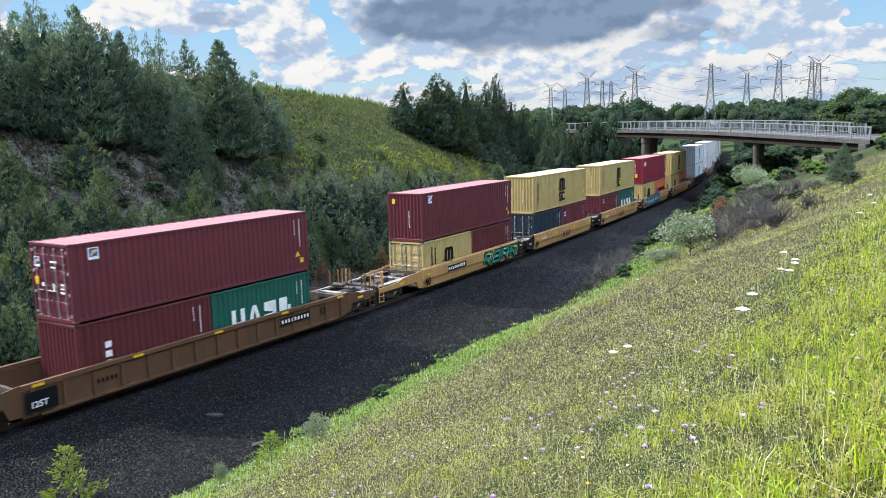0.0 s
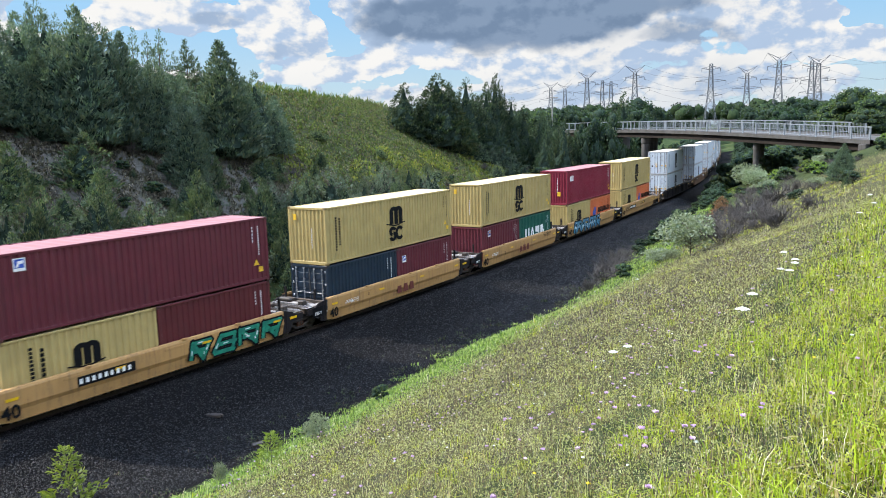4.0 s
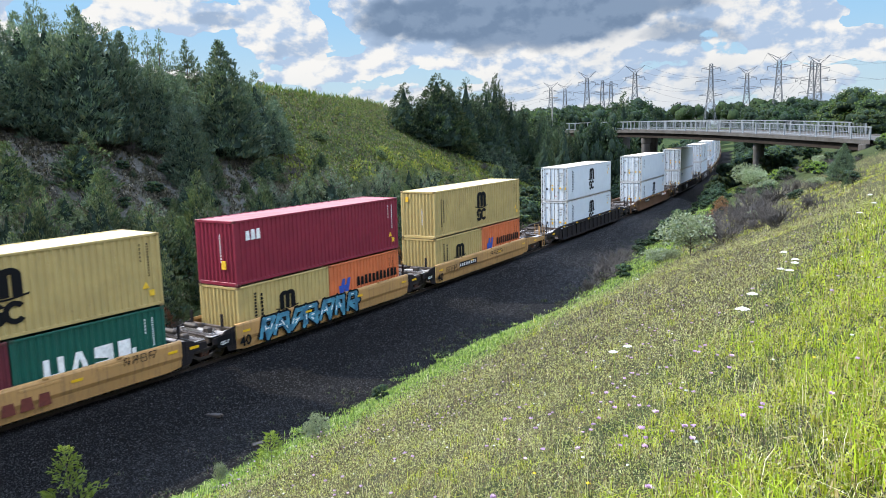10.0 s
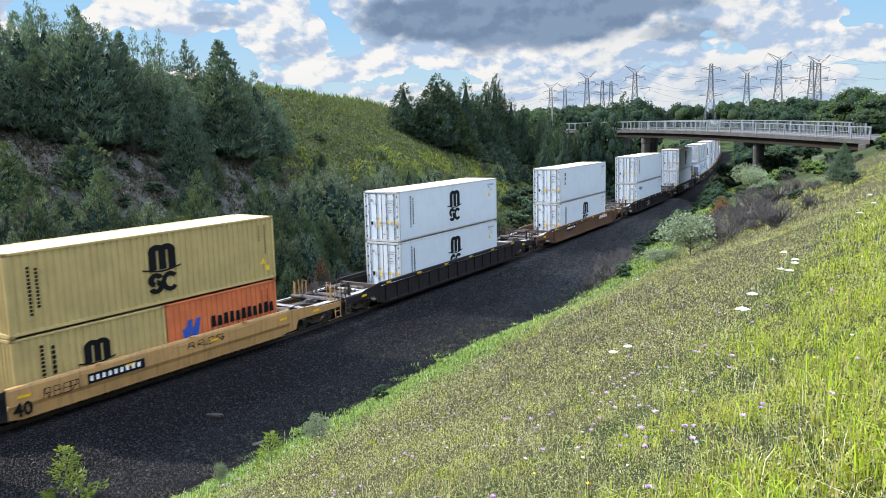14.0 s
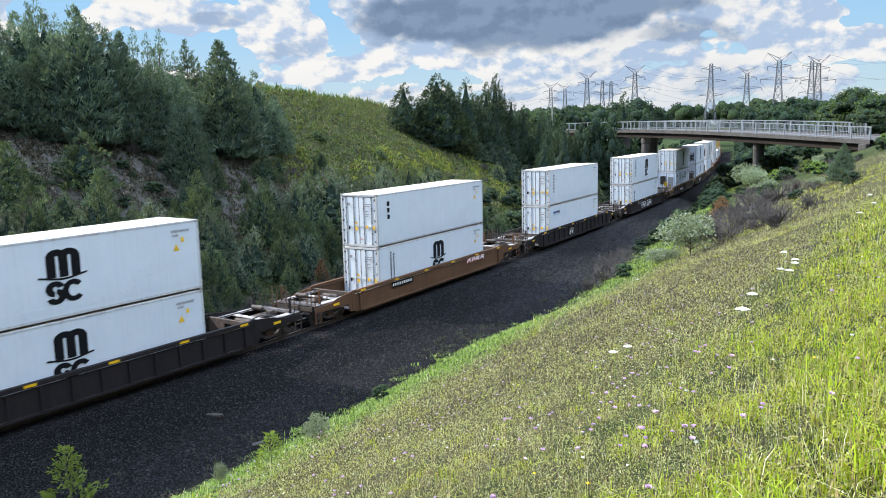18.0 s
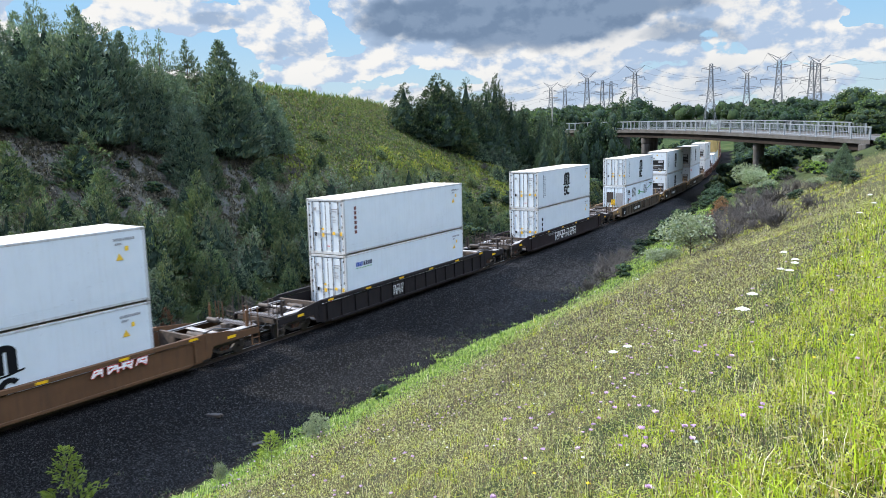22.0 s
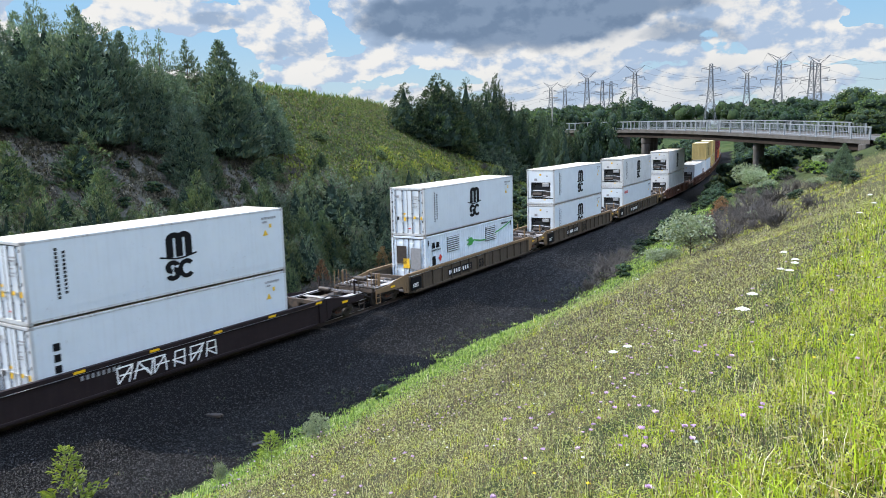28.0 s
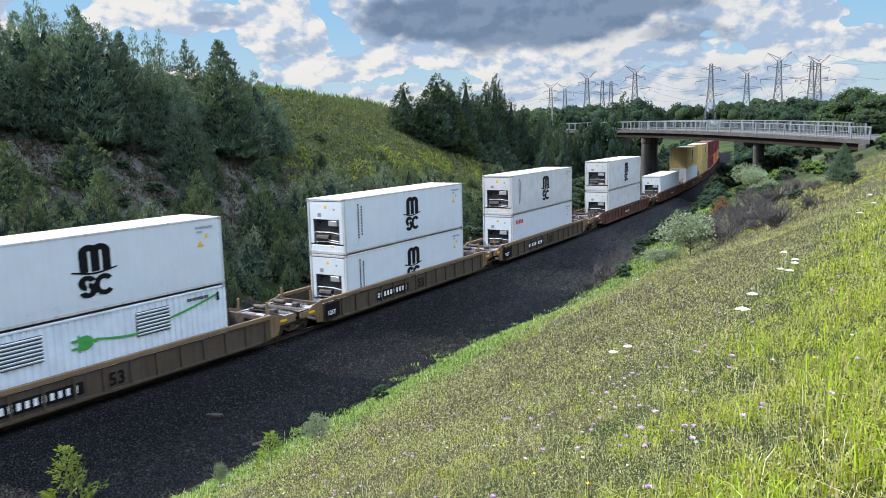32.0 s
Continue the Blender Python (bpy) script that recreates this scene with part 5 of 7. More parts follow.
def spray(root, side_x, y0, y1, z0, z1, material, outline, seed, n=5):
    """Sprayed letters that cannot be read: slanted angular strokes with outlines, fill and light cuts."""
    rng = random.Random(seed)
    m = on_side(side_x, 0, 0)
    back, fill, cuts = Build(), Build(), Build()
    w, h = (y1 - y0) / n, z1 - z0

    def stroke(b, p, q, thick, deep):
        dx, dz = q[0] - p[0], q[1] - p[1]
        ln = math.hypot(dx, dz) or 1e-6
        ox, oz = -dz / ln * thick / 2, dx / ln * thick / 2
        ex, ez = dx / ln * thick * 0.35, dz / ln * thick * 0.35
        b.slab([(p[0] + ox, p[1] + oz), (p[0] - ox, p[1] - oz), (q[0] - ox + ex, q[1] - oz + ez), (q[0] + ex * 2, q[1] + ez * 2), (q[0] + ox + ex, q[1] + oz + ez)][::-1], m, deep)

    bold = 0.26 * min(w, h)
    for i in range(n):
        c = y0 + (i + 0.5) * w
        lean = rng.uniform(0.05, 0.22) * w
        nodes = [(c + rng.uniform(-0.48, -0.2) * w + lean * f, z0 + h * (0.12 + 0.76 * f)) for f in (0.0, 0.5, 1.0)]
        nodes += [(c + rng.uniform(0.15, 0.5) * w + lean * f, z0 + h * (0.12 + 0.76 * f)) for f in (1.0, 0.5, 0.0)]
        pairs = [(0, 2), (2, 3), (1, 4), (3, 5)] + rng.choice(([(0, 5)], [(0, 3)], [(1, 5)], [(2, 5), (4, 5)]))
        for a, d in pairs:
            if material is None:
                stroke(back, nodes[a], nodes[d], bold * 0.28, 0.003)
            else:
                stroke(back, nodes[a], nodes[d], bold * 1.45, 0.003)
                stroke(fill, nodes[a], nodes[d], bold * 0.78, 0.006)
                if rng.random() < 0.5:
                    p, q = nodes[a], nodes[d]
                    stroke(cuts, (p[0] * 0.7 + q[0] * 0.3, p[1] * 0.7 + q[1] * 0.3), (p[0] * 0.45 + q[0] * 0.55, p[1] * 0.45 + q[1] * 0.55), bold * 0.22, 0.009)
    part("spray_outline", back, outline, root)["kind"] = "stuff"
    if material is not None:
        part("spray_paint", fill, material, root)["kind"] = "stuff"
        part("spray_highlight", cuts, WHITE_MARK, root)["kind"] = "stuff"


def well_wagon(s_mid, kind, half_near, half_far, well, colour, label, truck_near, truck_far, marks=(), ladders=(True, True), group="well wagons of the train"):
    """One well unit. Trucks at the given distances (None: the next unit carries it)."""
    root = thing("well_wagon", pose(0, 0, 0), label, "railway wagon", group)
    for sx in (-1, 1):
        side = rib_side(root, sx, well, colour, kind)
        if sx > 0:
            for f in marks:
                f(root, side, well)
    part("well_floor", Build().box(0, 0, 0.27, 2.6, 2 * well - 0.2, 0.08).box(0, -well + 1.5, 0.31, 2.5, 0.5, 0.04).box(0, well - 1.5, 0.31, 2.5, 0.5, 0.04), IRON, root)
    joint = BLACK_CAR if kind == 40 else colour
    end_platform(root, -1, well, half_near, colour if ladders[0] else joint, kind, ladders[0])
    end_platform(root, 1, well, half_far, colour if ladders[1] else joint, kind, ladders[1])
    if truck_near is not None:
        bogie(root, -truck_near)
    if truck_far is not None:
        bogie(root, truck_far)
    MOVERS.append((root, s_mid, 0.0))
    return root


def reflectors(n, z=1.0, x=1.515):
    def f(root, side, well):
        for i in range(n):
            yy = -well + 0.5 + (2 * well - 1.0) * i / (n - 1)
            part("reflector", Build().slab(rect(yy - 0.16, z, yy + 0.28, z + 0.10), on_side(x, 0, 0)), ORANGE_MARK, side)
    return f


def figures(text, y, z, size, material, x=1.515):
    def f(root, side, well):
        word(text, size, on_side(x, y if y > -50 else -well, z), material, side, "number_lettering")
    return f


def number_bars(y, z, w, h, n, material, plate=None, x=1.512):
    def f(root, side, well):
        if plate is not None:
            part("number_plate", Build().slab(rect(y - 0.08, z - 0.06, y + w + 0.08, z + h + 0.06), on_side(x, 0, 0), 0.003), plate, side)
        part("number_marking", bars(Build(), on_side(x + 0.004, 0, 0), y, z + 0.12 * h, y + w, z + 0.88 * h, n, 0.5), material, side)["kind"] = "stuff"
    return f


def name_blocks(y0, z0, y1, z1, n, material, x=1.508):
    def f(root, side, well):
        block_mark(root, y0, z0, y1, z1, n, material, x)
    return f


def plate_125(y, text, w=1.1, z=0.42, h=0.72, x=1.515):
    """The black end plate with the truck's rating on it."""
    def f(root, side, well):
        part("rating_plate", Build().slab(rect(y, z, y + w, z + h), on_side(x, 0, 0)), BLACK_MARK, side)
        word(text, h * 0.42, on_side(x + 0.006, y + w * 0.14, z + h * 0.22), WHITE_MARK, side, "rating_lettering")
    return f


def sprayed(y0, y1, z0, z1, material, outline, seed, n=5, x=1.51):
    def f(root, side, well):
        spray(root, x, y0, y1, z0, z1, material, outline, seed, n)
    return f


def build_wagons():
    dull = "railway well wagon carrying stacked containers"
    # single 53-foot wagon at the head
    well_wagon(20.0, 53, 11.1, 10.9, 8.35, BROWN, "rust-brown ribbed " + dull, 9.6, 9.55,
               [reflectors(5, 1.27, 1.53), plate_125(-8.3, "125T", 1.15, 0.42, 0.72, 1.56), number_bars(3.8, 0.78, 1.9, 0.22, 9, WHITE_MARK, BLACK_MARK, 1.48), figures("53", 6.4, 0.72, 0.42, BLACK_MARK, 1.49), number_bars(-5.6, 0.7, 0.9, 0.2, 5, BLACK_MARK, None, 1.48)])
    # five 40-foot units joined over shared trucks
    mids = (42.25, 58.4, 74.66, 90.6, 106.75)
    tags = ([sprayed(1.0, 6.2, 0.35, 1.22, TEAL_SPRAY, BLACK_MARK, 3, 4), number_bars(-3.6, 0.85, 2.2, 0.24, 9, WHITE_MARK, BLACK_MARK)],
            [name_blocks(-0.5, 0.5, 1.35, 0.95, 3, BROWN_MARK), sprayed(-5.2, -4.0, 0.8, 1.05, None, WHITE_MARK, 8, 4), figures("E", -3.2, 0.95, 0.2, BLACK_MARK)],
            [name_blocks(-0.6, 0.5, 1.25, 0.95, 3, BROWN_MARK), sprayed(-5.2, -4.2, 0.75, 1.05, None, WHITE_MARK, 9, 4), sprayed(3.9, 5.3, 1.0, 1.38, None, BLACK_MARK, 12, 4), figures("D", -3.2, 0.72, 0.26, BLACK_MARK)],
            [sprayed(-5.4, 1.9, 0.30, 1.40, BLUE_SPRAY, BLACK_MARK, 5, 7)],
            [number_bars(-3.6, 0.85, 2.2, 0.24, 9, WHITE_MARK, BLACK_MARK), sprayed(-5.4, -4.0, 0.7, 1.15, None, BLACK_MARK, 11, 4), sprayed(0.6, 2.6, 0.9, 1.25, None, BLACK_MARK, 14, 4)])
    for i, mid in enumerate(mids):
        first, last = i == 0, i == 4
        near = 11.0 if first else mid - (mids[i - 1] + mid) / 2 - 0.12
        far = 10.3 if last else (mids[i + 1] + mid) / 2 - mid - 0.12
        well_wagon(mid, 40, near, far, 6.55, TAN, "tan-yellow smooth-sided " + dull, 9.3 if first else near + 0.12, 8.9 if last else None,
                   [reflectors(4, 1.0)] + tags[i] + [figures("40", -6.40, 0.40, 0.66, BLACK_MARK)] + ([] if first else [plate_125(-7.6, "125-T", 0.95, 0.62, 0.5, 1.45)]), (first, last))
    # single 53-foot wagons
    for mid, col, name, marks in ((128.9, BLACK_CAR, "black ribbed ", []), (152.95, BROWN, "rusty brown ", [number_bars(-5.0, 0.95, 2.0, 0.2, 9, WHITE_MARK, BLACK_MARK, 1.49), sprayed(3.4, 5.8, 0.92, 1.22, WHITE_MARK, RED_MARK, 31, 4, 1.53)]),
                                  (177.1, BLACK_CAR, "black ribbed ", [sprayed(-2.4, -1.4, 0.4, 1.1, None, WHITE_MARK, 21, 3, 1.53)]),
                                  (201.5, PLUM_CAR, "dark plum ", [sprayed(-3.4, 1.6, 0.35, 1.15, None, WHITE_MARK, 23, 6, 1.53), number_bars(-4.6, 0.95, 1.7, 0.22, 8, GREY_MARK, None, 1.49)])):
        well_wagon(mid, 54 if col in (BROWN, PLUM_CAR) else 53, 11.55, 11.55, 8.35, col, name + dull, 9.9, 9.9, [reflectors(6, 1.28, 1.53)] + marks)
    # three 53-foot units joined
    mids = (225.65, 245.9, 265.6)
    for i, mid in enumerate(mids):
        near = 11.6 if i == 0 else mid - (mids[i - 1] + mid) / 2 - 0.12
        far = 11.2 if i == 2 else (mids[i + 1] + mid) / 2 - mid - 0.12
        well_wagon(mid, 53, near, far, 8.35, DUSTY, "dusty tan ribbed " + dull, 9.9 if i == 0 else near + 0.12, 9.7 if i == 2 else None,
                   [figures("53", 0.17, 0.46, 0.70, BLACK_MARK, 1.49), plate_125(-8.3, "125T", 1.1, 0.42, 0.72, 1.56), number_bars(-3.8, 0.55, 2.9, 0.34, 10, WHITE_MARK, BLACK_MARK, 1.49)], (i == 0, i == 2))
    for mid, a, b in ((288.3, 11.3, 11.3), (311.5, 11.5, 9.4), (330.6, 9.5, 9.6), (350.2, 9.7, 9.6), (369.8, 9.7, 9.6), (389.4, 9.7, 9.6), (409.0, 9.7, 11.0)):
        well_wagon(mid, 53, a, b, 8.35, RUST, "rust-red ribbed " + dull, a - 0.1 if a < 10 else 9.8, 9.7 if b > 10 else None, [number_bars(-1.0, 0.62, 1.6, 0.24, 8, WHITE_MARK, None, 1.49)], (a > 10, b > 10))


build_load()
build_wagons()


# ---- the road bridge over the cutting ----
BR_A, BR_B = Vector((15.25, 86.8, 7.60)), Vector((-37.3, 126.8, 8.95))
BR_WAY = (BR_B - BR_A).normalized()
BR_SIDE = Vector((BR_WAY.y, -BR_WAY.x, 0)).normalized()   # toward the far edge
if BR_SIDE.y < 0:
    BR_SIDE = -BR_SIDE


def bridge_at(d, off=0.0, z=0.0):
    """Point d metres from the near end, with the deck's gentle rise."""
    ln = (BR_B - BR_A).length
    f = d / ln
    p = BR_A + (BR_B - BR_A) * f
    p.z += 0.55 * math.sin(math.pi * min(max(f, 0), 1)) * 0.8
    return p + BR_SIDE * off + Vector((0, 0, z))


def build_bridge():
    ln, wide = (BR_B - BR_A).length, 9.0
    root = thing("road_bridge", pose(0, 0, 0), "concrete road bridge with white metal railings over the railway", "bridge")
    ds = np.linspace(-0.6, ln + 2, 30)

    def strip(profile, start=-0.6):
        b = Build()
        b.grid([[bridge_at(d, o, z) for o, z in profile] for d in ds if d >= start - 0.01])
        return b

    part("deck", strip([(-0.15, -0.42), (-0.15, 0.0), (0.3, 0.0), (0.3, -0.12), (wide - 0.3, -0.12), (wide - 0.3, 0.0), (wide + 0.15, 0.0), (wide + 0.15, -0.42), (-0.15, -0.42)]), CONCRETE, root)
    for o in (0.25, 3.0, 5.7, 8.2):
        part("girder", strip([(o, -0.42), (o - 0.02, -1.12), (o + 0.5, -1.12), (o + 0.48, -0.42)]), GIRDER, root)
    for o in (0.05, wide - 0.05):
        rail = part("railing", strip([(o - 0.05, 1.18), (o - 0.05, 1.28), (o + 0.05, 1.28), (o + 0.05, 1.18), (o - 0.05, 1.18)], -0.6 if o < 1 else 9.0), RAILING, root)
        part("lower_rail", strip([(o - 0.03, 0.14), (o - 0.03, 0.20), (o + 0.03, 0.20), (o + 0.03, 0.14), (o - 0.03, 0.14)], -0.6 if o < 1 else 9.0), RAILING, rail)
        post = Build().box(0, 0, 0.61, 0.14, 0.14, 1.22, 0.012).mesh("post")
        post.materials.append(RAILING)
        thin = Build().box(0, 0, 0.68, 0.022, 0.022, 1.0).mesh("baluster")
        thin.materials.append(RAILING)
        turn = math.degrees(math.atan2(BR_WAY.y, BR_WAY.x))
        d = -0.4 if o < 1 else 9.2
        while d < ln + 1.5:
            p = bridge_at(d, o)
            ob = part("post", post, None, rail)
            ob.matrix_basis = pose(*p, 0, 0, turn)
            if d < 42:
                for k in range(1, 12):
                    q = bridge_at(d + 2.4 * k / 12, o)
                    ob = part("baluster", thin, None, rail)
                    ob.matrix_basis = pose(*q, 0, 0, turn)
            d += 2.4
    def pier(d, r, cols):
        top = bridge_at(d, 0, -1.12).z
        gz = float(ground_z(*[float(c) for c in bridge_at(d, 4.5)[:2]])[0])
        turned = float(along(track_su(*[float(c) for c in bridge_at(d)[:2]])[0][0])[2])
        for o in cols:
            p = bridge_at(d, 0.6) + Vector((-math.sin(turned), math.cos(turned), 0)) * (o - 0.6)
            b = Build().tube([(p.x, p.y, gz - 1.5), (p.x, p.y, top - 0.85)], r, 20)
            col = part("pier", b, CONCRETE, root)
            part("pier_cap", Build().tube([(p.x, p.y, top - 0.9), (p.x, p.y, top - 0.8), (p.x, p.y, top - 0.12)], [r * 1.02, r * 1.13, r * 1.13], 20), CONCRETE, col)
    pier(17.0, 0.36, (1.2,))
    pier(17.0, 0.36, (7.6,))
    pier(42.0, 0.62, (1.2, 4.4, 7.6))
    for d, s in ((0.2, 1), (ln - 4.0, -1)):
        p = bridge_at(d, wide / 2)
        b = Build().box(0, 0, 0, 1.0, wide + 0.6, 3.0, 0.05, Matrix.Translation((p.x, p.y, p.z - 1.95)) @ Matrix.Rotation(math.atan2(BR_WAY.y, BR_WAY.x), 4, "Z"))
        part("abutment", b, CONCRETE, root)


build_bridge()


# ---- power line ----
def pylon_mesh(kind):
    """A lattice tower about 50 m high. kind 0: V-shaped top with two arm rows; 1: straight top with three rows."""
    b = Build()
    levels = [(0, 4.6), (9, 3.6), (17, 2.8), (24, 2.1), (29, 1.7), (34, 1.5), (39, 1.3), (43, 1.1)] + ([(47, 1.0)] if kind else [])
    t = 0.30

    def corners(z, w):
        return [Vector((sx * w, sy * w, z)) for sx, sy in ((-1, -1), (1, -1), (1, 1), (-1, 1))]

    for (z0, w0), (z1, w1) in zip(levels, levels[1:]):
        a, c = corners(z0, w0), corners(z1, w1)
        for i in range(4):
            j = (i + 1) % 4
            b.bar(a[i], c[i], t)
            b.bar(a[i], c[j], t * 0.6)
            b.bar(a[j], c[i], t * 0.6)
            b.bar(c[i], c[j], t * 0.6)
    rows = ((24, 8.0), (34, 10.5), (43, 6.5)) if kind else ((31, 11.0), (39, 7.0))
    for z, reach in rows:
        for sx in (-1, 1):
            for sy in (-0.9, 0.9):
                b.bar((sx * 1.4, sy, z), (sx * reach, 0, z + 0.9), t * 0.75)
                b.bar((sx * 1.3, sy, z + 2.2), (sx * reach, 0, z + 0.9), t * 0.6)
            for k in (0.35, 0.65):
                b.bar((sx * (1.4 + (reach - 1.4) * k), 0.5, z + 0.9 * k), (sx * (1.3 + (reach - 1.3) * k), 0, z + 2.2 - 1.3 * k), t * 0.5)
            b.bar((sx * reach, 0, z + 0.9), (sx * reach, 0, z - 1.6), 0.22)
    if not kind:
        for sx in (-1, 1):
            for sy in (-0.8, 0.8):
                b.bar((sx * 0.9, sy, 43), (sx * 7.2, 0, 48.5), t * 0.75)
                b.bar((sx * 0.5, sy, 45), (sx * 7.2, 0, 48.5), t * 0.6)
            b.bar((sx * 1.0, 0, 43.2), (-sx * 0.9, 0, 46), t * 0.6)
    me = b.mesh("pylon")
    me.materials.append(PYLON)
    return me


def build_power_line():
    kinds = [pylon_mesh(0), pylon_mesh(1)]
    spots = []
    # bearing (degrees left of the y axis), distance, kind, height factor
    for bear, dist, kind, k in PYLONS:
        x, y = EYE.x - dist * math.sin(radians(bear)), EYE.y + dist * math.cos(radians(bear))
        ob = solid("electricity_pylon", kinds[kind], PYLON, "tall grey steel lattice electricity pylon beyond the trees", "pylon", "pylons of the power line", "", pose(x, y, 5.5, 0, 0, bear + 8) @ Matrix.Diagonal((k, k, k, 1)))
        spots.append((Vector((x, y, 5.5)), k, math.radians(bear + 8)))
    b = Build()
    line = [spots[i] for i in PYLON_LINE]
    for (p, k, a), (q, k2, a2) in zip(line, line[1:]):
        for reach, z in ((-11.0, 30.3), (11.0, 30.3), (-7.0, 38.3), (7.0, 38.3), (-7.2, 48.4), (7.2, 48.4)):
            p0 = p + Vector((reach * k * math.cos(a), reach * k * math.sin(a), z * k))
            p1 = q + Vector((reach * k2 * math.cos(a2), reach * k2 * math.sin(a2), z * k2))
            pts = [p0.lerp(p1, f) - Vector((0, 0, 9.0 * 4 * f * (1 - f))) for f in np.linspace(0, 1, 9)]
            b.tube(pts, 0.06, 4, False)
    solid("power_cables", b, PYLON, "thin high-voltage cables hanging between the pylons", "cables", kind="stuff")
    # a lone wooden pole near the field
    p = along_ray(978, 152.0)
    pole = thing("utility_pole", pose(p.x, p.y, float(ground_z(p.x, p.y)[0])), "grey utility pole with a crossarm beside the road", "utility pole")
    part("pole", Build().tube([(0, 0, -0.5), (0, 0, 12.0)], [0.17, 0.11], 8), POLEWOOD, pole)
    part("crossarm", Build().box(0, 0, 11.4, 2.4, 0.12, 0.14, 0.01), POLEWOOD, pole)
    part("junction_box", Build().box(0.2, -0.16, 4.2, 0.4, 0.3, 0.7, 0.03), STEEL, pole)


def along_ray(px_bearing, depth):
    """A ground place by bearing across the view and depth."""
    f = (px_bearing - 784) / 1382.9
    w = Vector((-math.sin(_ya), math.cos(_ya), 0)) * depth * 1.0 + Vector((math.cos(_ya), math.sin(_ya), 0)) * f * depth * 1.011
    return EYE + w




# ---- plants ----
def sprays_mesh(name, pos, way, length, width, material, seed, droop=0.15, lobes=2):
    """Many small leaf sprays: each a bent kite of two quads. Arrays of places and directions."""
    rng = np.random.default_rng(seed)
    n = len(pos)
    way = way / np.linalg.norm(way, axis=1, keepdims=True)
    side = np.cross(way, rng.normal(size=(n, 3)))
    side /= np.linalg.norm(side, axis=1, keepdims=True) + 1e-9
    nrm = np.cross(side, way)
    ln, wd = length[:, None], width[:, None]
    tip = pos + way * ln - nrm * ln * droop
    mid = pos + way * ln * 0.55 + nrm * ln * 0.06
    v = np.stack([pos, mid + side * wd, tip, mid - side * wd], 1).reshape(-1, 3)
    f = np.arange(4 * n).reshape(n, 4)
    return quick_mesh(name, v, f, material)


def cone_crown(name, h, r, n, material, seed, base=0.04, taper=0.6, lean_up=1.5, size=0.25, ragged=0.25, leaders=1, core=0.80, inner=0.74):
    """Cedar-like crown: fine upswept sprays on tufts over an uneven pointed outline, with one or more feathery tips."""
    rng = np.random.default_rng(seed)
    lx, ly = np.zeros(leaders), np.zeros(leaders)
    lh, lr = np.ones(leaders), np.ones(leaders)
    for i in range(1, leaders):
        a = 2.4 * i + seed
        lx[i], ly[i], lh[i], lr[i] = 0.45 * r * math.cos(a), 0.45 * r * math.sin(a), 0.72 + 0.2 * rng.random(), 0.72

    def hull(f, a, i):
        lump = 1 + ragged * (0.55 * np.sin(3 * a + 9 * f + seed + i) + 0.45 * np.sin(5 * a - 17 * f + 2 * seed) + 0.45 * np.sin(31 * f + 2 * a) + 0.35 * np.sin(53 * f - 4 * a))
        return r * lr[i] * np.minimum(np.clip(1 - f, 0, 1) ** taper, 1.45 * np.clip(1 - f, 0, 1)) * np.clip(f / 0.10 + 0.6, 0, 1) * lump

    # tufts, each a bundle of sprays that point up and out
    m = n // 7
    which = np.repeat(rng.integers(0, leaders, m), 7)
    f = np.repeat(np.where(rng.random(m) < 0.14, rng.uniform(0.62, 1.0, m), base + (1 - base) * (1 - rng.random(m) ** 0.62)), 7)
    a = np.repeat(rng.random(m) * 2 * np.pi, 7)
    rr = hull(f, a, which) * np.repeat(0.74 + 0.31 * rng.random(m), 7)
    n = len(f)
    pos = np.stack([lx[which] + rr * np.cos(a), ly[which] + rr * np.sin(a), f * h * lh[which] - 0.15 * size], 1) + rng.normal(0, 0.28 * size, (n, 3))
    way = np.stack([np.cos(a), np.sin(a), np.full(n, lean_up)], 1) + rng.normal(0, 0.55, (n, 3))
    k = size * (0.5 + 0.9 * rng.random(n)) * (1.1 - 0.50 * f)
    me = sprays_mesh(name, pos, way, k, k * SPRAY_WIDTH, material, seed)
    # solid core that closes the crown, coloured dark for the shade inside
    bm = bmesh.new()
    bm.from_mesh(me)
    me.materials.append(CROWN_SHADE)
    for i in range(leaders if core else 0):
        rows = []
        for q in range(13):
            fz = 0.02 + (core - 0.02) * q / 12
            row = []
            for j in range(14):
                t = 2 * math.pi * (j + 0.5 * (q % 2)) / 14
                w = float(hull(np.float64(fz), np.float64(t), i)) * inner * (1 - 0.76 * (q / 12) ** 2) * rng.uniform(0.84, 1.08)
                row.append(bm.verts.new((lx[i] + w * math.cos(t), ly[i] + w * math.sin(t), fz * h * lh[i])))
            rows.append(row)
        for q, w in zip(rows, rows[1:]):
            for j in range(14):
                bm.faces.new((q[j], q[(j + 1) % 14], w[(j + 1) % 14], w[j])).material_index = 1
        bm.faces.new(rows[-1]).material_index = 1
    bm.to_mesh(me)
    bm.free()
    return me


SPRAY_WIDTH = 0.15


def lumps_mesh(centres, radii, rng, material, tall=1.0, fine=1):
    """Uneven solid lumps that fill crowns, in a colour of foliage in shade, as one mesh."""
    bm = bmesh.new()
    bmesh.ops.create_icosphere(bm, subdivisions=fine, radius=1.0)
    v = np.array([p.co for p in bm.verts])
    f = np.array([[p.index for p in q.verts] for q in bm.faces])
    bm.free()
    n = len(centres)
    o = v[None] * np.asarray(radii)[:, None, None] * rng.uniform(0.7, 1.15, (n, len(v), 1)) * np.array([1, 1, tall])
    V = (np.asarray(centres)[:, None, :] + o).reshape(-1, 3)
    F = (np.arange(n)[:, None, None] * len(v) + f[None]).reshape(-1, 3)
    return quick_mesh("lumps", V, F, material)


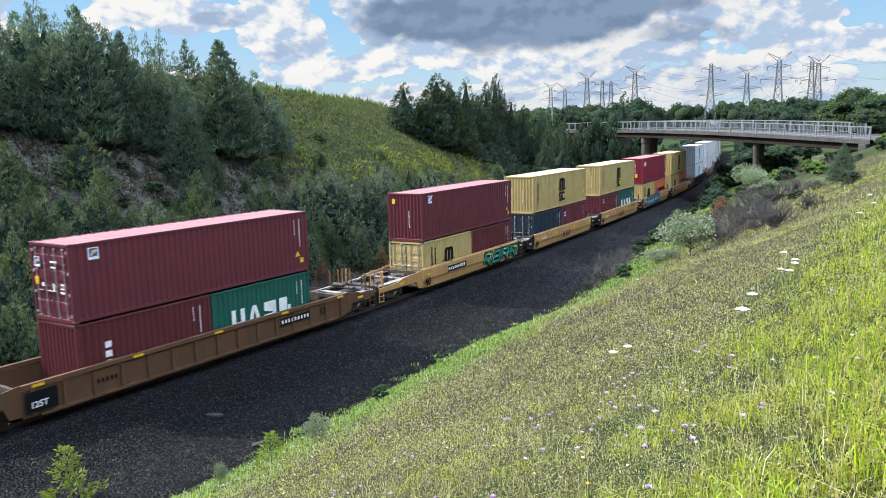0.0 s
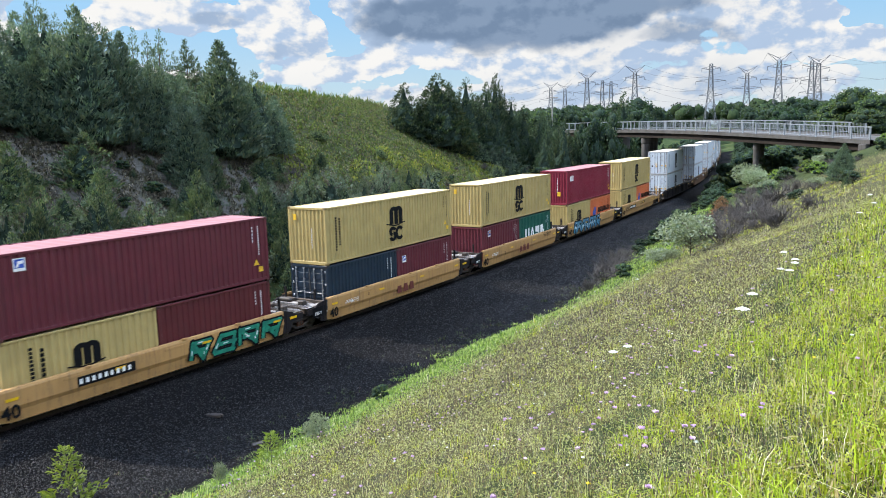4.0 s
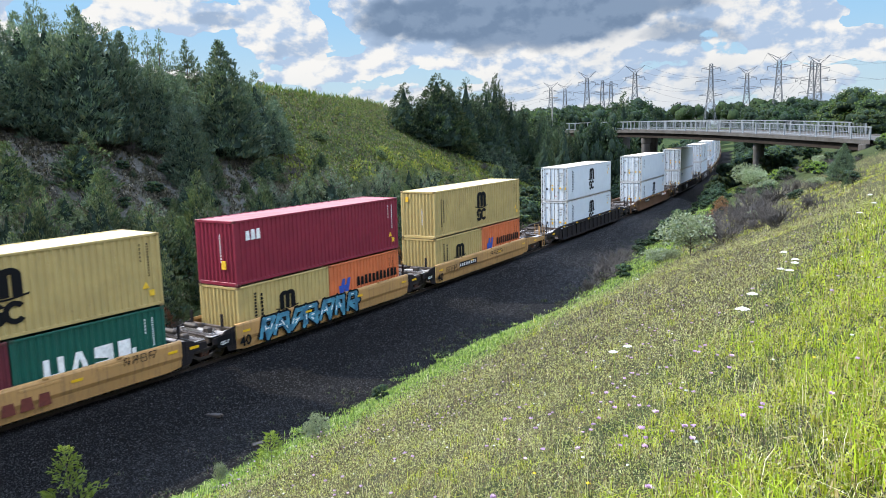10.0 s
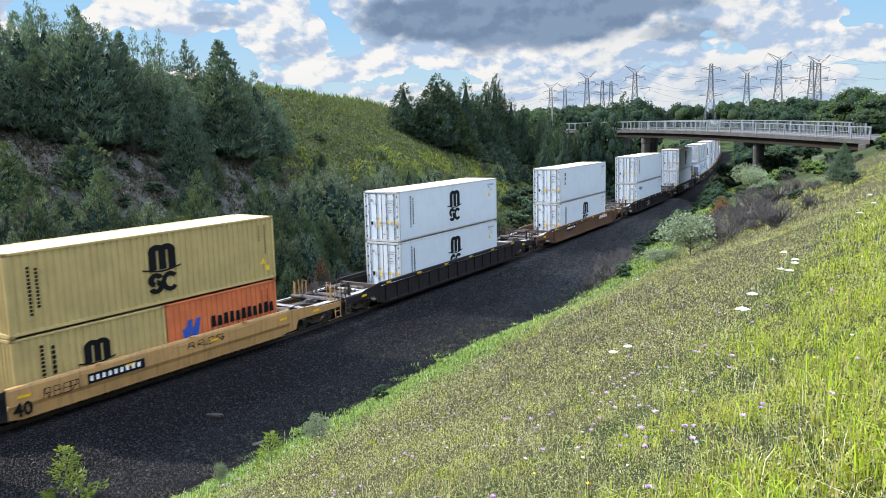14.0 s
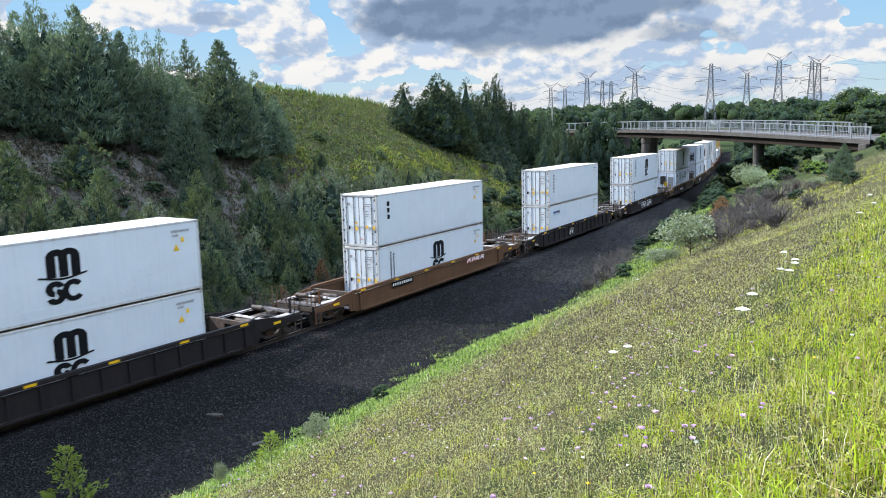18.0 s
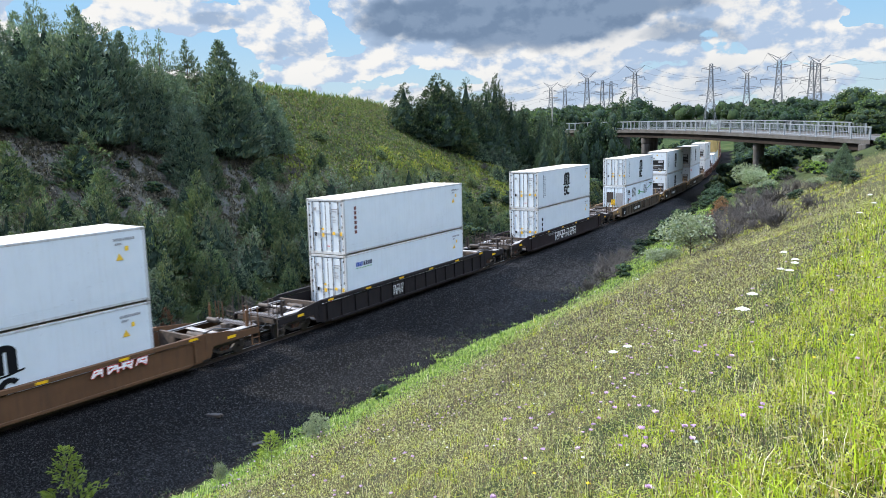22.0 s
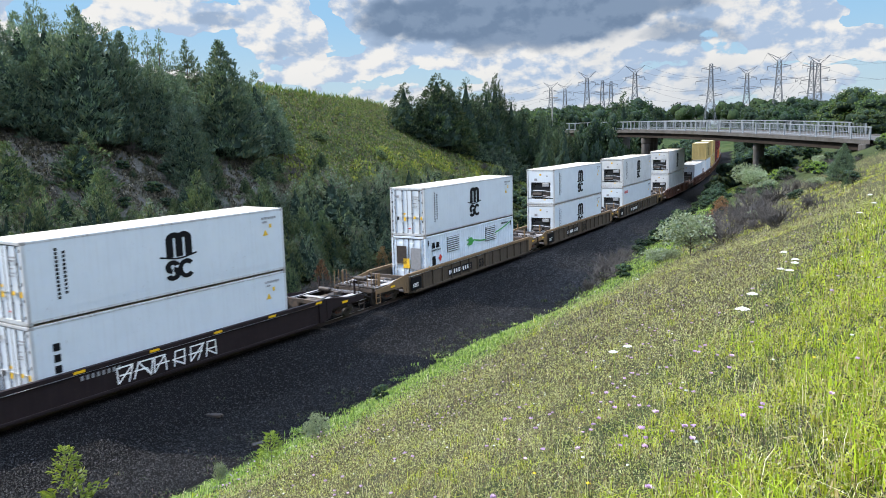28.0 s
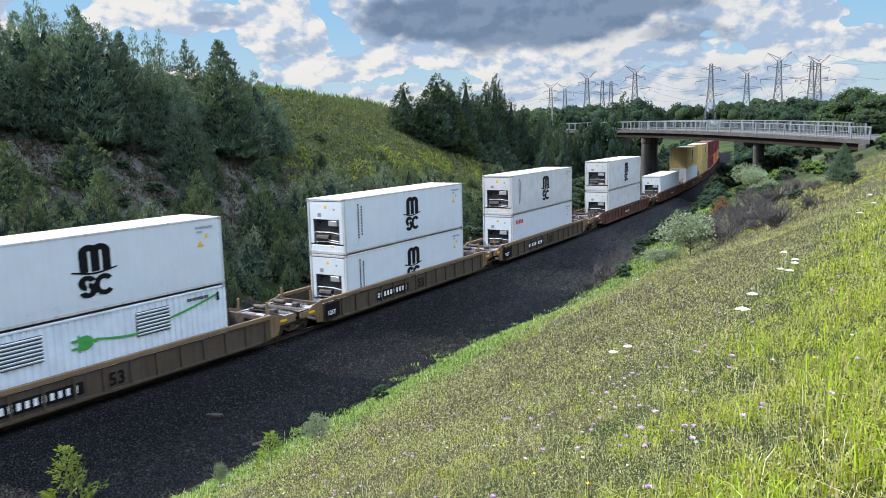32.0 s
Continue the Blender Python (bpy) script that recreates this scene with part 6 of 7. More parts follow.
def join_meshes(me, extra):
    """Adds the second mesh to the first, with its material."""
    me.materials.append(extra.materials[0])
    bm = bmesh.new()
    bm.from_mesh(me)
    n = len(bm.faces)
    bm.from_mesh(extra)
    bm.faces.ensure_lookup_table()
    for f in bm.faces[n:]:
        f.material_index = 1
    bm.to_mesh(me)
    bm.free()
    bpy.data.meshes.remove(extra)
    return me


def clump_crown(name, h, r, n, material, seed, low=0.22, size=0.3, clumps=26, core=0.72):
    """Broad-leaved crown: leaves gathered on clumps, with gaps between them."""
    rng = np.random.default_rng(seed)
    c = []
    while len(c) < clumps:
        p = rng.uniform(-1, 1, 3)
        d = np.linalg.norm(p)
        if 0.35 < d < 1:
            c.append(p)
    c = np.array(c)
    zc, hz = h * (1 + low) / 2, h * (1 - low) / 2
    c = np.stack([c[:, 0] * r * 0.82, c[:, 1] * r * 0.82, zc + c[:, 2] * hz * 0.85], 1)
    cr = r * rng.uniform(0.22, 0.46, clumps)
    i = rng.choice(clumps, n, p=cr ** 2 / (cr ** 2).sum())
    d = rng.normal(size=(n, 3))
    d /= np.linalg.norm(d, axis=1, keepdims=True)
    d[:, 2] = np.abs(d[:, 2]) * 0.9 - 0.25
    pos = c[i] + d * (cr[i] * (0.65 + 0.45 * rng.random(n)))[:, None]
    way = d + rng.normal(0, 0.6, (n, 3))
    k = size * (0.6 + 0.8 * rng.random(n))
    me = sprays_mesh(name, pos, way, k, k * 0.42, material, seed)
    # filler lumps, coloured dark for the shade behind the leaves
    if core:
        join_meshes(me, lumps_mesh(c, cr * core, rng, CROWN_SHADE))
    return me


def trunk_mesh(name, h, r, seed, limbs=6, spread_=0.5):
    rng = random.Random(seed)
    b = Build()
    pts = [(rng.uniform(-0.02, 0.02) * h * f, rng.uniform(-0.02, 0.02) * h * f, -0.3 + (h + 0.3) * f) for f in (0, 0.3, 0.6, 0.95)]
    b.tube(pts, [r, r * 0.8, r * 0.5, r * 0.15], 7)
    for i in range(limbs):
        f = rng.uniform(0.25, 0.8)
        a = rng.uniform(0, 6.28)
        p = Vector((0, 0, h * f))
        q = p + Vector((math.cos(a), math.sin(a), 0.8)) * h * spread_ * rng.uniform(0.3, 0.6)
        b.tube([p, (p + q) / 2 + Vector((0, 0, -0.05 * h)), q], [r * 0.45, r * 0.3, r * 0.08], 5)
    me = b.mesh(name)
    me.materials.append(BARK)
    return me


def make_tree(name, crown, trunk, label, category, group):
    root = thing(name, pose(0, 0, -60), label, category, group)
    part("trunk", trunk, None, root)
    part("crown", crown, None, root)
    return root


PROTO = {}


def plant(key, s, u, h, w=1.0, turn=None, label=None, rng=random.Random(77)):
    """Sets a copy of a kind at a place along the track, scaled to the height h."""
    root, h0 = PROTO[key]
    p = place(s, u, 0.12 if h < 4 else 0.30)
    return plant_at(key, p, h, w, turn, label, rng)


def plant_at(key, p, h, w=1.0, turn=None, label=None, rng=random.Random(78)):
    root, h0 = PROTO[key]
    k = h / h0
    turn = rng.uniform(0, 360) if turn is None else turn
    m = pose(p[0], p[1], p[2], rng.uniform(-3, 3), rng.uniform(-3, 3), turn) @ Matrix.Diagonal((k * w, k * w, k, 1))
    ob = copy_thing(root, m)
    if label:
        ob["label"] = label
    return ob


def build_prototypes():
    for i in range(4):
        PROTO["cedar%d" % i] = (make_tree("cedar_tree", cone_crown("crown", 8.0, 1.9 + 0.25 * (i % 2), 7600, CEDAR, 11 + i, base=0.0, ragged=0.17 + 0.04 * i, taper=0.58 + 0.06 * i, leaders=1 + (i + 1) % 3, size=0.31), trunk_mesh("trunk", 6.6, 0.15, i, 0),
                                          "dark green pointed cedar on the cutting's bank", "cedar tree", "cedars of the cutting"), 8.0)
    for i in range(3):
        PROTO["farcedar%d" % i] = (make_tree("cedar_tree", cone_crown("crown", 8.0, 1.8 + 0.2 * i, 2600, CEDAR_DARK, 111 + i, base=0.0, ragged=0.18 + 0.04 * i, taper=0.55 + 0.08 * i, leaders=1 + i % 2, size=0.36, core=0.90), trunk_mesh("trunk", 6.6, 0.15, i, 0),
                                             "dark green pointed cedar farther along the cutting", "cedar tree", "cedars of the cutting"), 8.0)
    for i in range(2):
        PROTO["wisp%d" % i] = (make_tree("slender_cedar", cone_crown("crown", 6.0, 0.95 + 0.2 * i, 1700, CEDAR, 131 + i, base=0.1, ragged=0.4, taper=0.6, leaders=1 + i, size=0.30, core=0.0), trunk_mesh("trunk", 5.6, 0.07, 140 + i, 16, 0.22),
                                         "slender open-crowned cedar against the sky", "cedar tree", "slender cedars of the bank"), 6.0)
    for i in range(3):
        PROTO["young%d" % i] = (make_tree("young_cedar", cone_crown("crown", 3.6, 1.05 + 0.1 * i, 2900, CEDAR_YOUNG, 31 + i, inner=0.52, base=0.0, taper=0.62, size=0.24, ragged=0.28, leaders=1 + i), trunk_mesh("trunk", 3.0, 0.06, 40 + i, 0),
                                          "young bushy green cedar on the bank", "cedar tree", "young cedars of the cutting"), 3.6)
    PROTO["sapling0"] = (make_tree("leafy_sapling", cone_crown("crown", 1.8, 0.55, 520, LEAF_LIME, 97, base=0.12, taper=0.6, lean_up=0.4, size=0.2, ragged=0.5, core=0.06), trunk_mesh("trunk", 1.7, 0.018, 98, 7, 0.35), "bright green feathery sapling at the edge of the ballast", "sapling", "saplings by the track"), 1.8)
    for i in range(2):
        PROTO["pine%d" % i] = (make_tree("young_pine", cone_crown("crown", 4.2, 1.65, 3300, PINE, 51 + i, inner=0.52, base=0.0, taper=0.5, size=0.19, ragged=0.35, leaders=3, lean_up=0.8), trunk_mesh("trunk", 3.9, 0.08, 50 + i, 7),
                                         "blue-green bushy young pine behind the track", "pine tree", "young pines of the cutting"), 4.2)
        PROTO["bush%d" % i] = (make_tree("leafy_bush", clump_crown("crown", 3.2, 1.6, 1500, LEAF, 61 + i, 0.05, 0.125, 30), trunk_mesh("trunk", 2.7, 0.05, 60 + i, 8),
                                         "green leafy bush beside the railway", "bush", "bushes of the cutting"), 3.2)
        PROTO["broad%d" % i] = (make_tree("broadleaf_tree", clump_crown("crown", 9.0, 3.9, 4600, LEAF_DARK if i else LEAF, 71 + i, 0.10, 0.25, 70, 0.62), trunk_mesh("trunk", 7.0, 0.2, 70 + i, 8),
                                          "rounded dark green broad-leaved tree", "tree", "broad-leaved trees beyond the bridge"), 9.0)
    PROTO["dark0"] = (make_tree("dark_bush", clump_crown("crown", 3.0, 1.5, 1500, LEAF_DARK, 81, 0.03, 0.125, 30), trunk_mesh("trunk", 2.4, 0.05, 80, 6), "dark green dense bush on the bank", "bush", "bushes of the cutting"), 3.0)
    PROTO["lime0"] = (make_tree("lime_bush", clump_crown("crown", 3.0, 1.7, 1100, LEAF_LIME, 83, 0.05, 0.18, 26), trunk_mesh("trunk", 2.4, 0.05, 81, 6), "bright yellow-green leafy bush", "bush", "bushes of the cutting"), 3.0)
    PROTO["silver0"] = (make_tree("silvery_shrub", clump_crown("crown", 2.6, 1.55, 2400, LEAF_SILVER, 85, 0.15, 0.13, 34, 0.0), trunk_mesh("trunk", 2.1, 0.05, 82, 14, 0.8), "silvery grey-green leafy shrub at the foot of the bank", "shrub", "shrubs of the bank"), 2.6)
    PROTO["rust0"] = (make_tree("withered_cedar", cone_crown("crown", 2.2, 0.6, 900, LEAF_RUST, 87, base=0.0, taper=0.7, size=0.22), trunk_mesh("trunk", 1.9, 0.04, 83, 4), "withered reddish-brown young cedar behind the track", "cedar tree", "young cedars of the cutting"), 2.2)
    for i in range(2):
        PROTO["dead%d" % i] = (dead_shrub(i), 2.3)


def dead_shrub(seed):
    """A leafless thicket of grey forking twigs."""
    rng = random.Random(seed)
    root = thing("bare_shrub", pose(0, 0, -60), "leafless grey shrub with tangled twigs on the bank", "shrub", "bare shrubs of the bank")
    b, tw = Build(), Build()
    for i in range(15):
        a = rng.uniform(0, 6.28)
        p = Vector((rng.uniform(-0.25, 0.25), rng.uniform(-0.25, 0.25), -0.1))
        d = Vector((math.cos(a) * rng.uniform(0.3, 1.0), math.sin(a) * rng.uniform(0.3, 1.0), 1.0)).normalized()
        q = p + d * rng.uniform(0.8, 1.3)
        b.tube([p, q], [0.035, 0.02], 4, False)
        for j in range(5):
            d2 = (d + Vector((rng.uniform(-1, 1), rng.uniform(-1, 1), rng.uniform(-0.2, 0.7))) * 0.8).normalized()
            o = p.lerp(q, rng.uniform(0.4, 1.0))
            e = o + d2 * rng.uniform(0.5, 0.95)
            b.tube([o, e], [0.022, 0.012], 3, False)
            for k in range(6):
                d3 = (d2 + Vector((rng.uniform(-1, 1), rng.uniform(-1, 1), rng.uniform(-0.6, 0.8))) * 0.9).normalized()
                o3 = o.lerp(e, rng.uniform(0.2, 1.0))
                tw.tube([o3, o3 + d3 * rng.uniform(0.2, 0.5)], [0.011, 0.005], 3, False)
    part("branch_tangle", b, DEADWOOD, root)
    part("twig_tangle", tw, DEADWOOD, root)
    return root


def plant_bank():
    rng = random.Random(4)
    # forest along the top of the far bank: (s, u, height, width)
    # mostly unseen left of the view; kept for the shade on the slope
    for u0, top in ((-22.6, 16.4), (-25.6, 17.0), (-28.5, 16.6)):
        s = -8.0
        while s < 24.0:
            p = place(s, u0)
            plant("cedar%d" % rng.randrange(4), s, u0 + rng.uniform(-0.7, 0.7), top - 1.3 * float(smooth(s, 10.0, 18.0)) + rng.uniform(-1.4, 0.3) - p.z, rng.uniform(0.95, 1.25))
            s += rng.uniform(1.7, 2.6)
    # the dense stand and the pointed cedar past it: place, height and spread in metres
    for s, u, h, spread_ in ((25.0, -24.8, 5.6, 4.2), (26.8, -24.5, 5.6, 4.1), (28.4, -23.7, 5.7, 4.0), (29.3, -23.0, 7.0, 4.2), (30.9, -23.2, 9.0, 5.6), (32.4, -24.0, 8.4, 4.2), (33.2, -23.0, 8.5, 4.4), (34.2, -22.8, 7.9, 4.0), (35.1, -22.6, 6.2, 3.7),
                             (35.9, -22.0, 6.5, 3.7), (36.9, -21.6, 6.4, 3.8), (38.6, -22.4, 5.4, 3.4), (40.0, -22.6, 5.2, 3.4), (42.6, -20.9, 9.2, 5.9), (43.6, -22.0, 6.6, 4.6), (44.8, -21.0, 6.4, 4.2), (47.0, -21.4, 6.9, 3.9), (48.4, -21.2, 4.6, 3.4), (50.2, -22.4, 4.5, 3.2), (36.0, -18.3, 6.9, 4.0), (42.0, -22.0, 4.9, 3.6),
                             (27.0, -27.0, 6.2, 4.0), (29.2, -26.6, 6.4, 4.0), (31.2, -26.8, 6.8, 4.2), (33.6, -26.4, 6.4, 4.0), (35.6, -26.4, 5.2, 3.8), (37.4, -25.2, 4.8, 3.8), (39.0, -25.4, 4.4, 3.6), (41.0, -25.6, 4.0, 3.4), (44.6, -25.0, 3.4, 3.2)):
        plant("cedar%d" % rng.randrange(4), s, u, h, 1.95 * spread_ / h)
    for s, u, h, w in ((30.2, -28.6, 5.2, 0.9), (31.3, -28.8, 6.0, 0.9), (32.3, -28.8, 6.6, 0.9), (33.4, -28.8, 5.6, 1.0), (28.0, -28.4, 4.6, 1.0), (40.2, -28.5, 5.6, 0.9), (41.5, -28.4, 5.3, 0.9), (43.0, -28.5, 5.8, 1.0), (45.9, -28.4, 5.2, 1.2), (46.8, -28.3, 4.5, 1.2), (44.2, -28.0, 4.4, 1.0), (38.4, -28.2, 5.2, 1.0), (26.4, -28.6, 4.4, 1.0)):
        plant("wisp%d" % rng.randrange(2), s, u, h * 1.06, w)
    plant("silver0", 34.8, -21.6, 1.3, 1.1, label="pale grey-leaved shrub below the cedars")
    plant("dead0", 33.9, -21.4, 1.3, 1.2)
    # young cedars scattered on the slope
    for s, u, h, w in ((27.6, -18.4, 3.6, 1.75), (22.5, -17.9, 3.2, 1.5), (21.2, -17.0, 2.6, 1.5), (25.8, -14.7, 3.7, 1.15), (43.2, -17.9, 2.0, 1.8), (24.3, -18.8, 1.1, 2.0), (37.7, -17.3, 2.4, 0.9), (24.3, -15.6, 1.9, 1.4), (27.6, -13.6, 2.4, 1.2), (31.0, -14.2, 1.9, 1.1), (33.0, -14.4, 2.3, 1.1),
                       (46.0, -18.6, 1.4, 1.2), (52, -19, 1.5, 1.2), (56.6, -23.0, 1.0, 2.6), (40, -16.8, 1.3, 1.2), (48.5, -17.0, 1.6, 1.2), (59.0, -17.6, 1.2, 1.6), (63.0, -20.0, 1.1, 1.8), (68.0, -17.4, 1.2, 1.6)):
        plant("young%d" % rng.randrange(3), s, u, h, w)
    for i in range(60):
        s, u = rng.uniform(14, 48), rng.uniform(-21.5, -12.0)
        plant(rng.choice(("dead0", "dead1", "bush0", "dead1", "silver0")), s, u, rng.uniform(0.25, 0.6), rng.uniform(1.3, 2.2), label="low dry scrub on the slope of the cutting")
    for i in range(40):
        s, u = rng.uniform(16, 46), rng.uniform(-20.5, -12.5)
        plant(rng.choice(("young0", "young1", "bush1", "dark0")), s, u, rng.uniform(0.4, 0.9), rng.uniform(1.2, 1.8), label="low green seedling on the slope of the cutting")
    # thicket right behind the track
    s = -6.0
    while s < 62:
        for u0 in (-7.0, -8.4, -10.2, -12.6):
            if rng.random() < 0.92:
                kind = rng.choice(("young0", "young1", "young2", "young0", "young1", "pine0", "pine1", "pine0"))
                h = rng.uniform(2.6, 4.6) * (0.5 if u0 > -7.5 else 0.8 if u0 > -9 else 1.0) * (1.0 if s > 8 else 0.9)
                plant(kind, s + rng.uniform(-0.8, 0.8), u0 + rng.uniform(-0.8, 0.8), h, rng.uniform(0.85, 1.15))
        if rng.random() < 0.16:
            plant("rust0", s, -6.6, rng.uniform(1.5, 2.4))
        if rng.random() < 0.8:
            plant("dead%d" % rng.randrange(2), s + rng.uniform(-1, 1), -6.2, rng.uniform(1.1, 1.7))
        plant("dead%d" % rng.randrange(2), s + rng.uniform(-1, 1), -5.6, rng.uniform(0.7, 1.2), 1.3)
        s += 1.75
    for s_, u, h, w in ((35.5, -15.8, 2.7, 1.2), (39.9, -14.2, 3.2, 1.15), (43.4, -11.4, 5.6, 1.15), (42.9, -13.3, 3.9, 1.0), (49.2, -11.6, 5.0, 0.95), (33.0, -15.6, 2.2, 1.1), (46.5, -12.6, 3.6, 1.0)):
        plant("pine%d" % rng.randrange(2), s_, u, h, w)
    for s, u, h in ((44, -12.4, 4.6), (48, -11.5, 4.3), (40.5, -12.2, 4.2), (52, -12.0, 3.8)):
        plant("pine%d" % rng.randrange(2), s, u, h)
    # scrub along the foot of the far bank, taller toward the bridge
    while s < 150:
        for u0 in (-7.2, -9.2, -11.6):
            if rng.random() < 0.85:
                low = 1.0 if s < 84 else 1.5
                plant(rng.choice(("dark0", "bush0", "bush1", "young0", "young2", "bush0") if s < 96 else ("dark0", "farcedar1", "bush0", "bush1", "farcedar0")), s + rng.uniform(-1, 1), u0 + rng.uniform(-1, 1), rng.uniform(1.3, 2.6) * low, rng.uniform(1.0, 1.5))
        s += 2.6
    for i in range(26):
        s, u = rng.uniform(64, 104), rng.uniform(-19, -12.5)
        plant(rng.choice(("bush0", "bush1", "young1", "dark0", "dead0", "dead1")), s, u, rng.uniform(0.5, 1.3), rng.uniform(1.2, 1.8))
    # the stand of tall cedars past the open slope: place, height and spread in metres
    for s, u, h, spread_ in ((80, -27.2, 5.8, 4.0), (82, -25.9, 5.0, 3.6), (83, -24.8, 7.0, 4.2), (84, -24.2, 8.7, 5.6), (85.4, -23.6, 7.6, 4.6), (88.6, -24.8, 8.0, 3.8), (91, -23.8, 9.6, 3.8), (93.4, -23.4, 7.6, 4.0), (96.4, -22.8, 9.6, 3.8), (98, -22.9, 10.8, 4.0), (100.2, -22.4, 10.2, 3.8), (100, -20.9, 9.0, 3.5), (101, -19.2, 8.4, 3.3), (102.4, -17.5, 7.6, 3.2),
                             (98.0, -19.8, 6.4, 3.2), (94.0, -20.6, 5.6, 3.2), (103.8, -16.0, 6.2, 3.0), (105.6, -15.0, 6.0, 3.2), (92, -13.4, 6.2, 2.8), (95, -11.8, 9.2, 3.4), (106.5, -18.4, 8.4, 3.6), (110, -19.0, 8.6, 4.0), (114.9, -20.0, 8.2, 4.4), (108.0, -13.6, 6.0, 3.4)):
        plant("farcedar%d" % rng.randrange(3), s, u, h * 1.06, 2.5 * spread_ / h)
    for s, u, h, spread_ in ((86.5, -26.0, 6.4, 4.4), (90.0, -26.4, 6.6, 4.4), (94.6, -25.4, 7.2, 4.4), (97.4, -25.0, 7.6, 4.4), (101.6, -24.0, 7.4, 4.6), (104.0, -22.0, 7.2, 4.4), (88.0, -22.4, 4.6, 3.8), (93.0, -21.6, 5.0, 3.8), (96.6, -20.8, 5.2, 3.8)):
        plant("farcedar%d" % rng.randrange(3), s, u, h, 2.5 * spread_ / h)
    plant("young0", 86.0, -22.6, 6.2, 1.35, label="light yellow-green cedar before the dark stand")
    for s, u, h, w in ((88, -20.5, 2.6, 1.3), (90.4, -19.8, 2.2, 1.3), (92, -19.0, 3.0, 1.3), (94.6, -18.4, 2.4, 1.3)):
        plant("pine1", s, u, h, w, label="grey-blue bushy young pine below the dark stand")
    for s, u, h in ((82, -15.6, 2.4), (85.5, -15.4, 2.4), (89, -14.8, 2.6)):
        plant("pine0", s, u, h)
    # dark trees that hide the bridge's far end
    for s, u, h, spread_ in ((100.0, -8.2, 12.6, 6.4), (98.4, -9.4, 11.4, 5.0), (101.6, -8.6, 10.6, 5.0)):
        plant("broad1", s, u, h, 1.12 * spread_ / h, label="broad dark green tree in front of the bridge")
    for s, u, h, spread_ in ((97.0, -10.6, 8.6, 3.4), (99.0, -11.8, 8.2, 3.4), (96.0, -12.6, 8.0, 3.0), (97.6, -14.4, 8.8, 3.2), (100.0, -16.0, 8.8, 3.2)):
        plant("farcedar%d" % rng.randrange(3), s, u, h, 2.0 * spread_ / h)
    plant_at("broad1", place(160.0, -16.6), 15.0, 1.1)
    # near bank
    plant("silver0", 43.0, 15.2, 2.7, 1.15, 40)
    plant("cedar2", 57.5, 22.0, 2.6, 1.5, label="dark green stout cedar on the grassy bank")
    plant("young1", 52.5, 22.6, 1.0, 1.0)
    for s, u, h in ((56, 15.4, 2.4), (41, 20.0, 1.9), (45, 21.2, 1.5), (46, 18.8, 2.1), (50, 17.6, 2.4), (53, 16.4, 2.4), (51, 20.0, 1.8), (58, 17.8, 2.2), (49, 15.0, 2.0), (62, 18.6, 1.8), (56.5, 19.2, 1.8), (43.5, 18.0, 1.8), (61, 14.6, 2.2), (66, 16.0, 2.0), (38.5, 19.0, 1.3), (48, 17.0, 2.2), (54, 18.2, 2.0), (60, 16.2, 2.2), (45, 16.6, 1.8), (52, 14.0, 1.8), (57, 13.4, 1.8), (63, 12.8, 1.6),
                    (52, 7.6, 2.1), (49.5, 8.4, 1.9), (46.5, 8.8, 1.7), (54.5, 7.6, 1.9), (43.5, 9.0, 1.3)):
        if u > 10 and rng.random() < 0.25:
            continue
        if u > 10 and rng.random() < 0.15:
            plant(rng.choice(("bush0", "dark0", "bush1")), s, u, h * 0.5, rng.uniform(1.2, 1.6))
        else:
            plant("dead%d" % rng.randrange(2), s, u, h, rng.uniform(1.1, 1.5))
    plant("rust0", 70, 12.0, 1.5, 2.2, label="low rusty-brown dry shrub on the bank")
    plant("rust0", 66, 12.6, 1.3, 2.2, label="low rusty-brown dry shrub on the bank")
    for s, u, h, k in ((95, 11.2, 3.0, "silver0"), (88, 12.6, 2.4, "silver0"), (79, 16.4, 1.5, "bush1"), (79, 18.4, 1.4, "lime0"), (83, 20.0, 1.2, "bush1"), (74, 24.3, 1.3, "bush0"), (72, 11.5, 1.6, "bush0"), (80, 10.5, 1.8, "dark0"),
                       (64, 21.5, 1.3, "bush1"), (90, 8.5, 2.0, "dark0"), (98, 7.0, 2.4, "dark0"), (106, 6.5, 3.0, "bush0"), (112, 7.5, 4.0, "dark0"), (86, 15.0, 1.4, "lime0"), (100, 13.0, 3.0, "bush1"), (72, 19.6, 1.4, "lime0"), (69, 21.8, 1.3, "bush0")):
        plant(k, s, u, h, rng.uniform(1.0, 1.25))
    for s, u, h in ((62, 6.9, 1.0), (68, 6.6, 1.1), (75, 6.0, 1.2), (58, 7.8, 0.9)):
        plant("bush0", s, u, h, 1.3)
    plant("lime0", 79, 24.6, 1.3, 0.8)
    # low scrub over the bank and along the ballast toward the bridge
    for i in range(70):
        s = rng.uniform(44, 92)
        u = rng.uniform(10.5, 23.0)
        if s < 52 and u > 19:
            continue
        plant(rng.choice(("silver0", "bush1", "dead1", "dead0", "dead1", "dead0")), s, u, rng.uniform(0.5, 1.15), rng.uniform(1.2, 1.7))
    for i in range(34):
        s = rng.uniform(54, 112)
        plant(rng.choice(("dark0", "bush0", "bush1", "dark0")), s, float(ballast_edge(s)) + rng.uniform(0.2, 3.0), rng.uniform(0.45, 0.9) * (1 + (s - 54) / 60), rng.uniform(1.1, 1.5))
    # seedlings at the ballast's edge
    plant("sapling0", 10.4, 6.3, 1.95)
    plant("sapling0", 11.7, 13.3, 1.15, 1.1, label="small green cedar seedling on the bank")
    plant("silver0", 14.2, 12.5, 0.95, 0.8, label="small silvery weed at the foot of the bank")
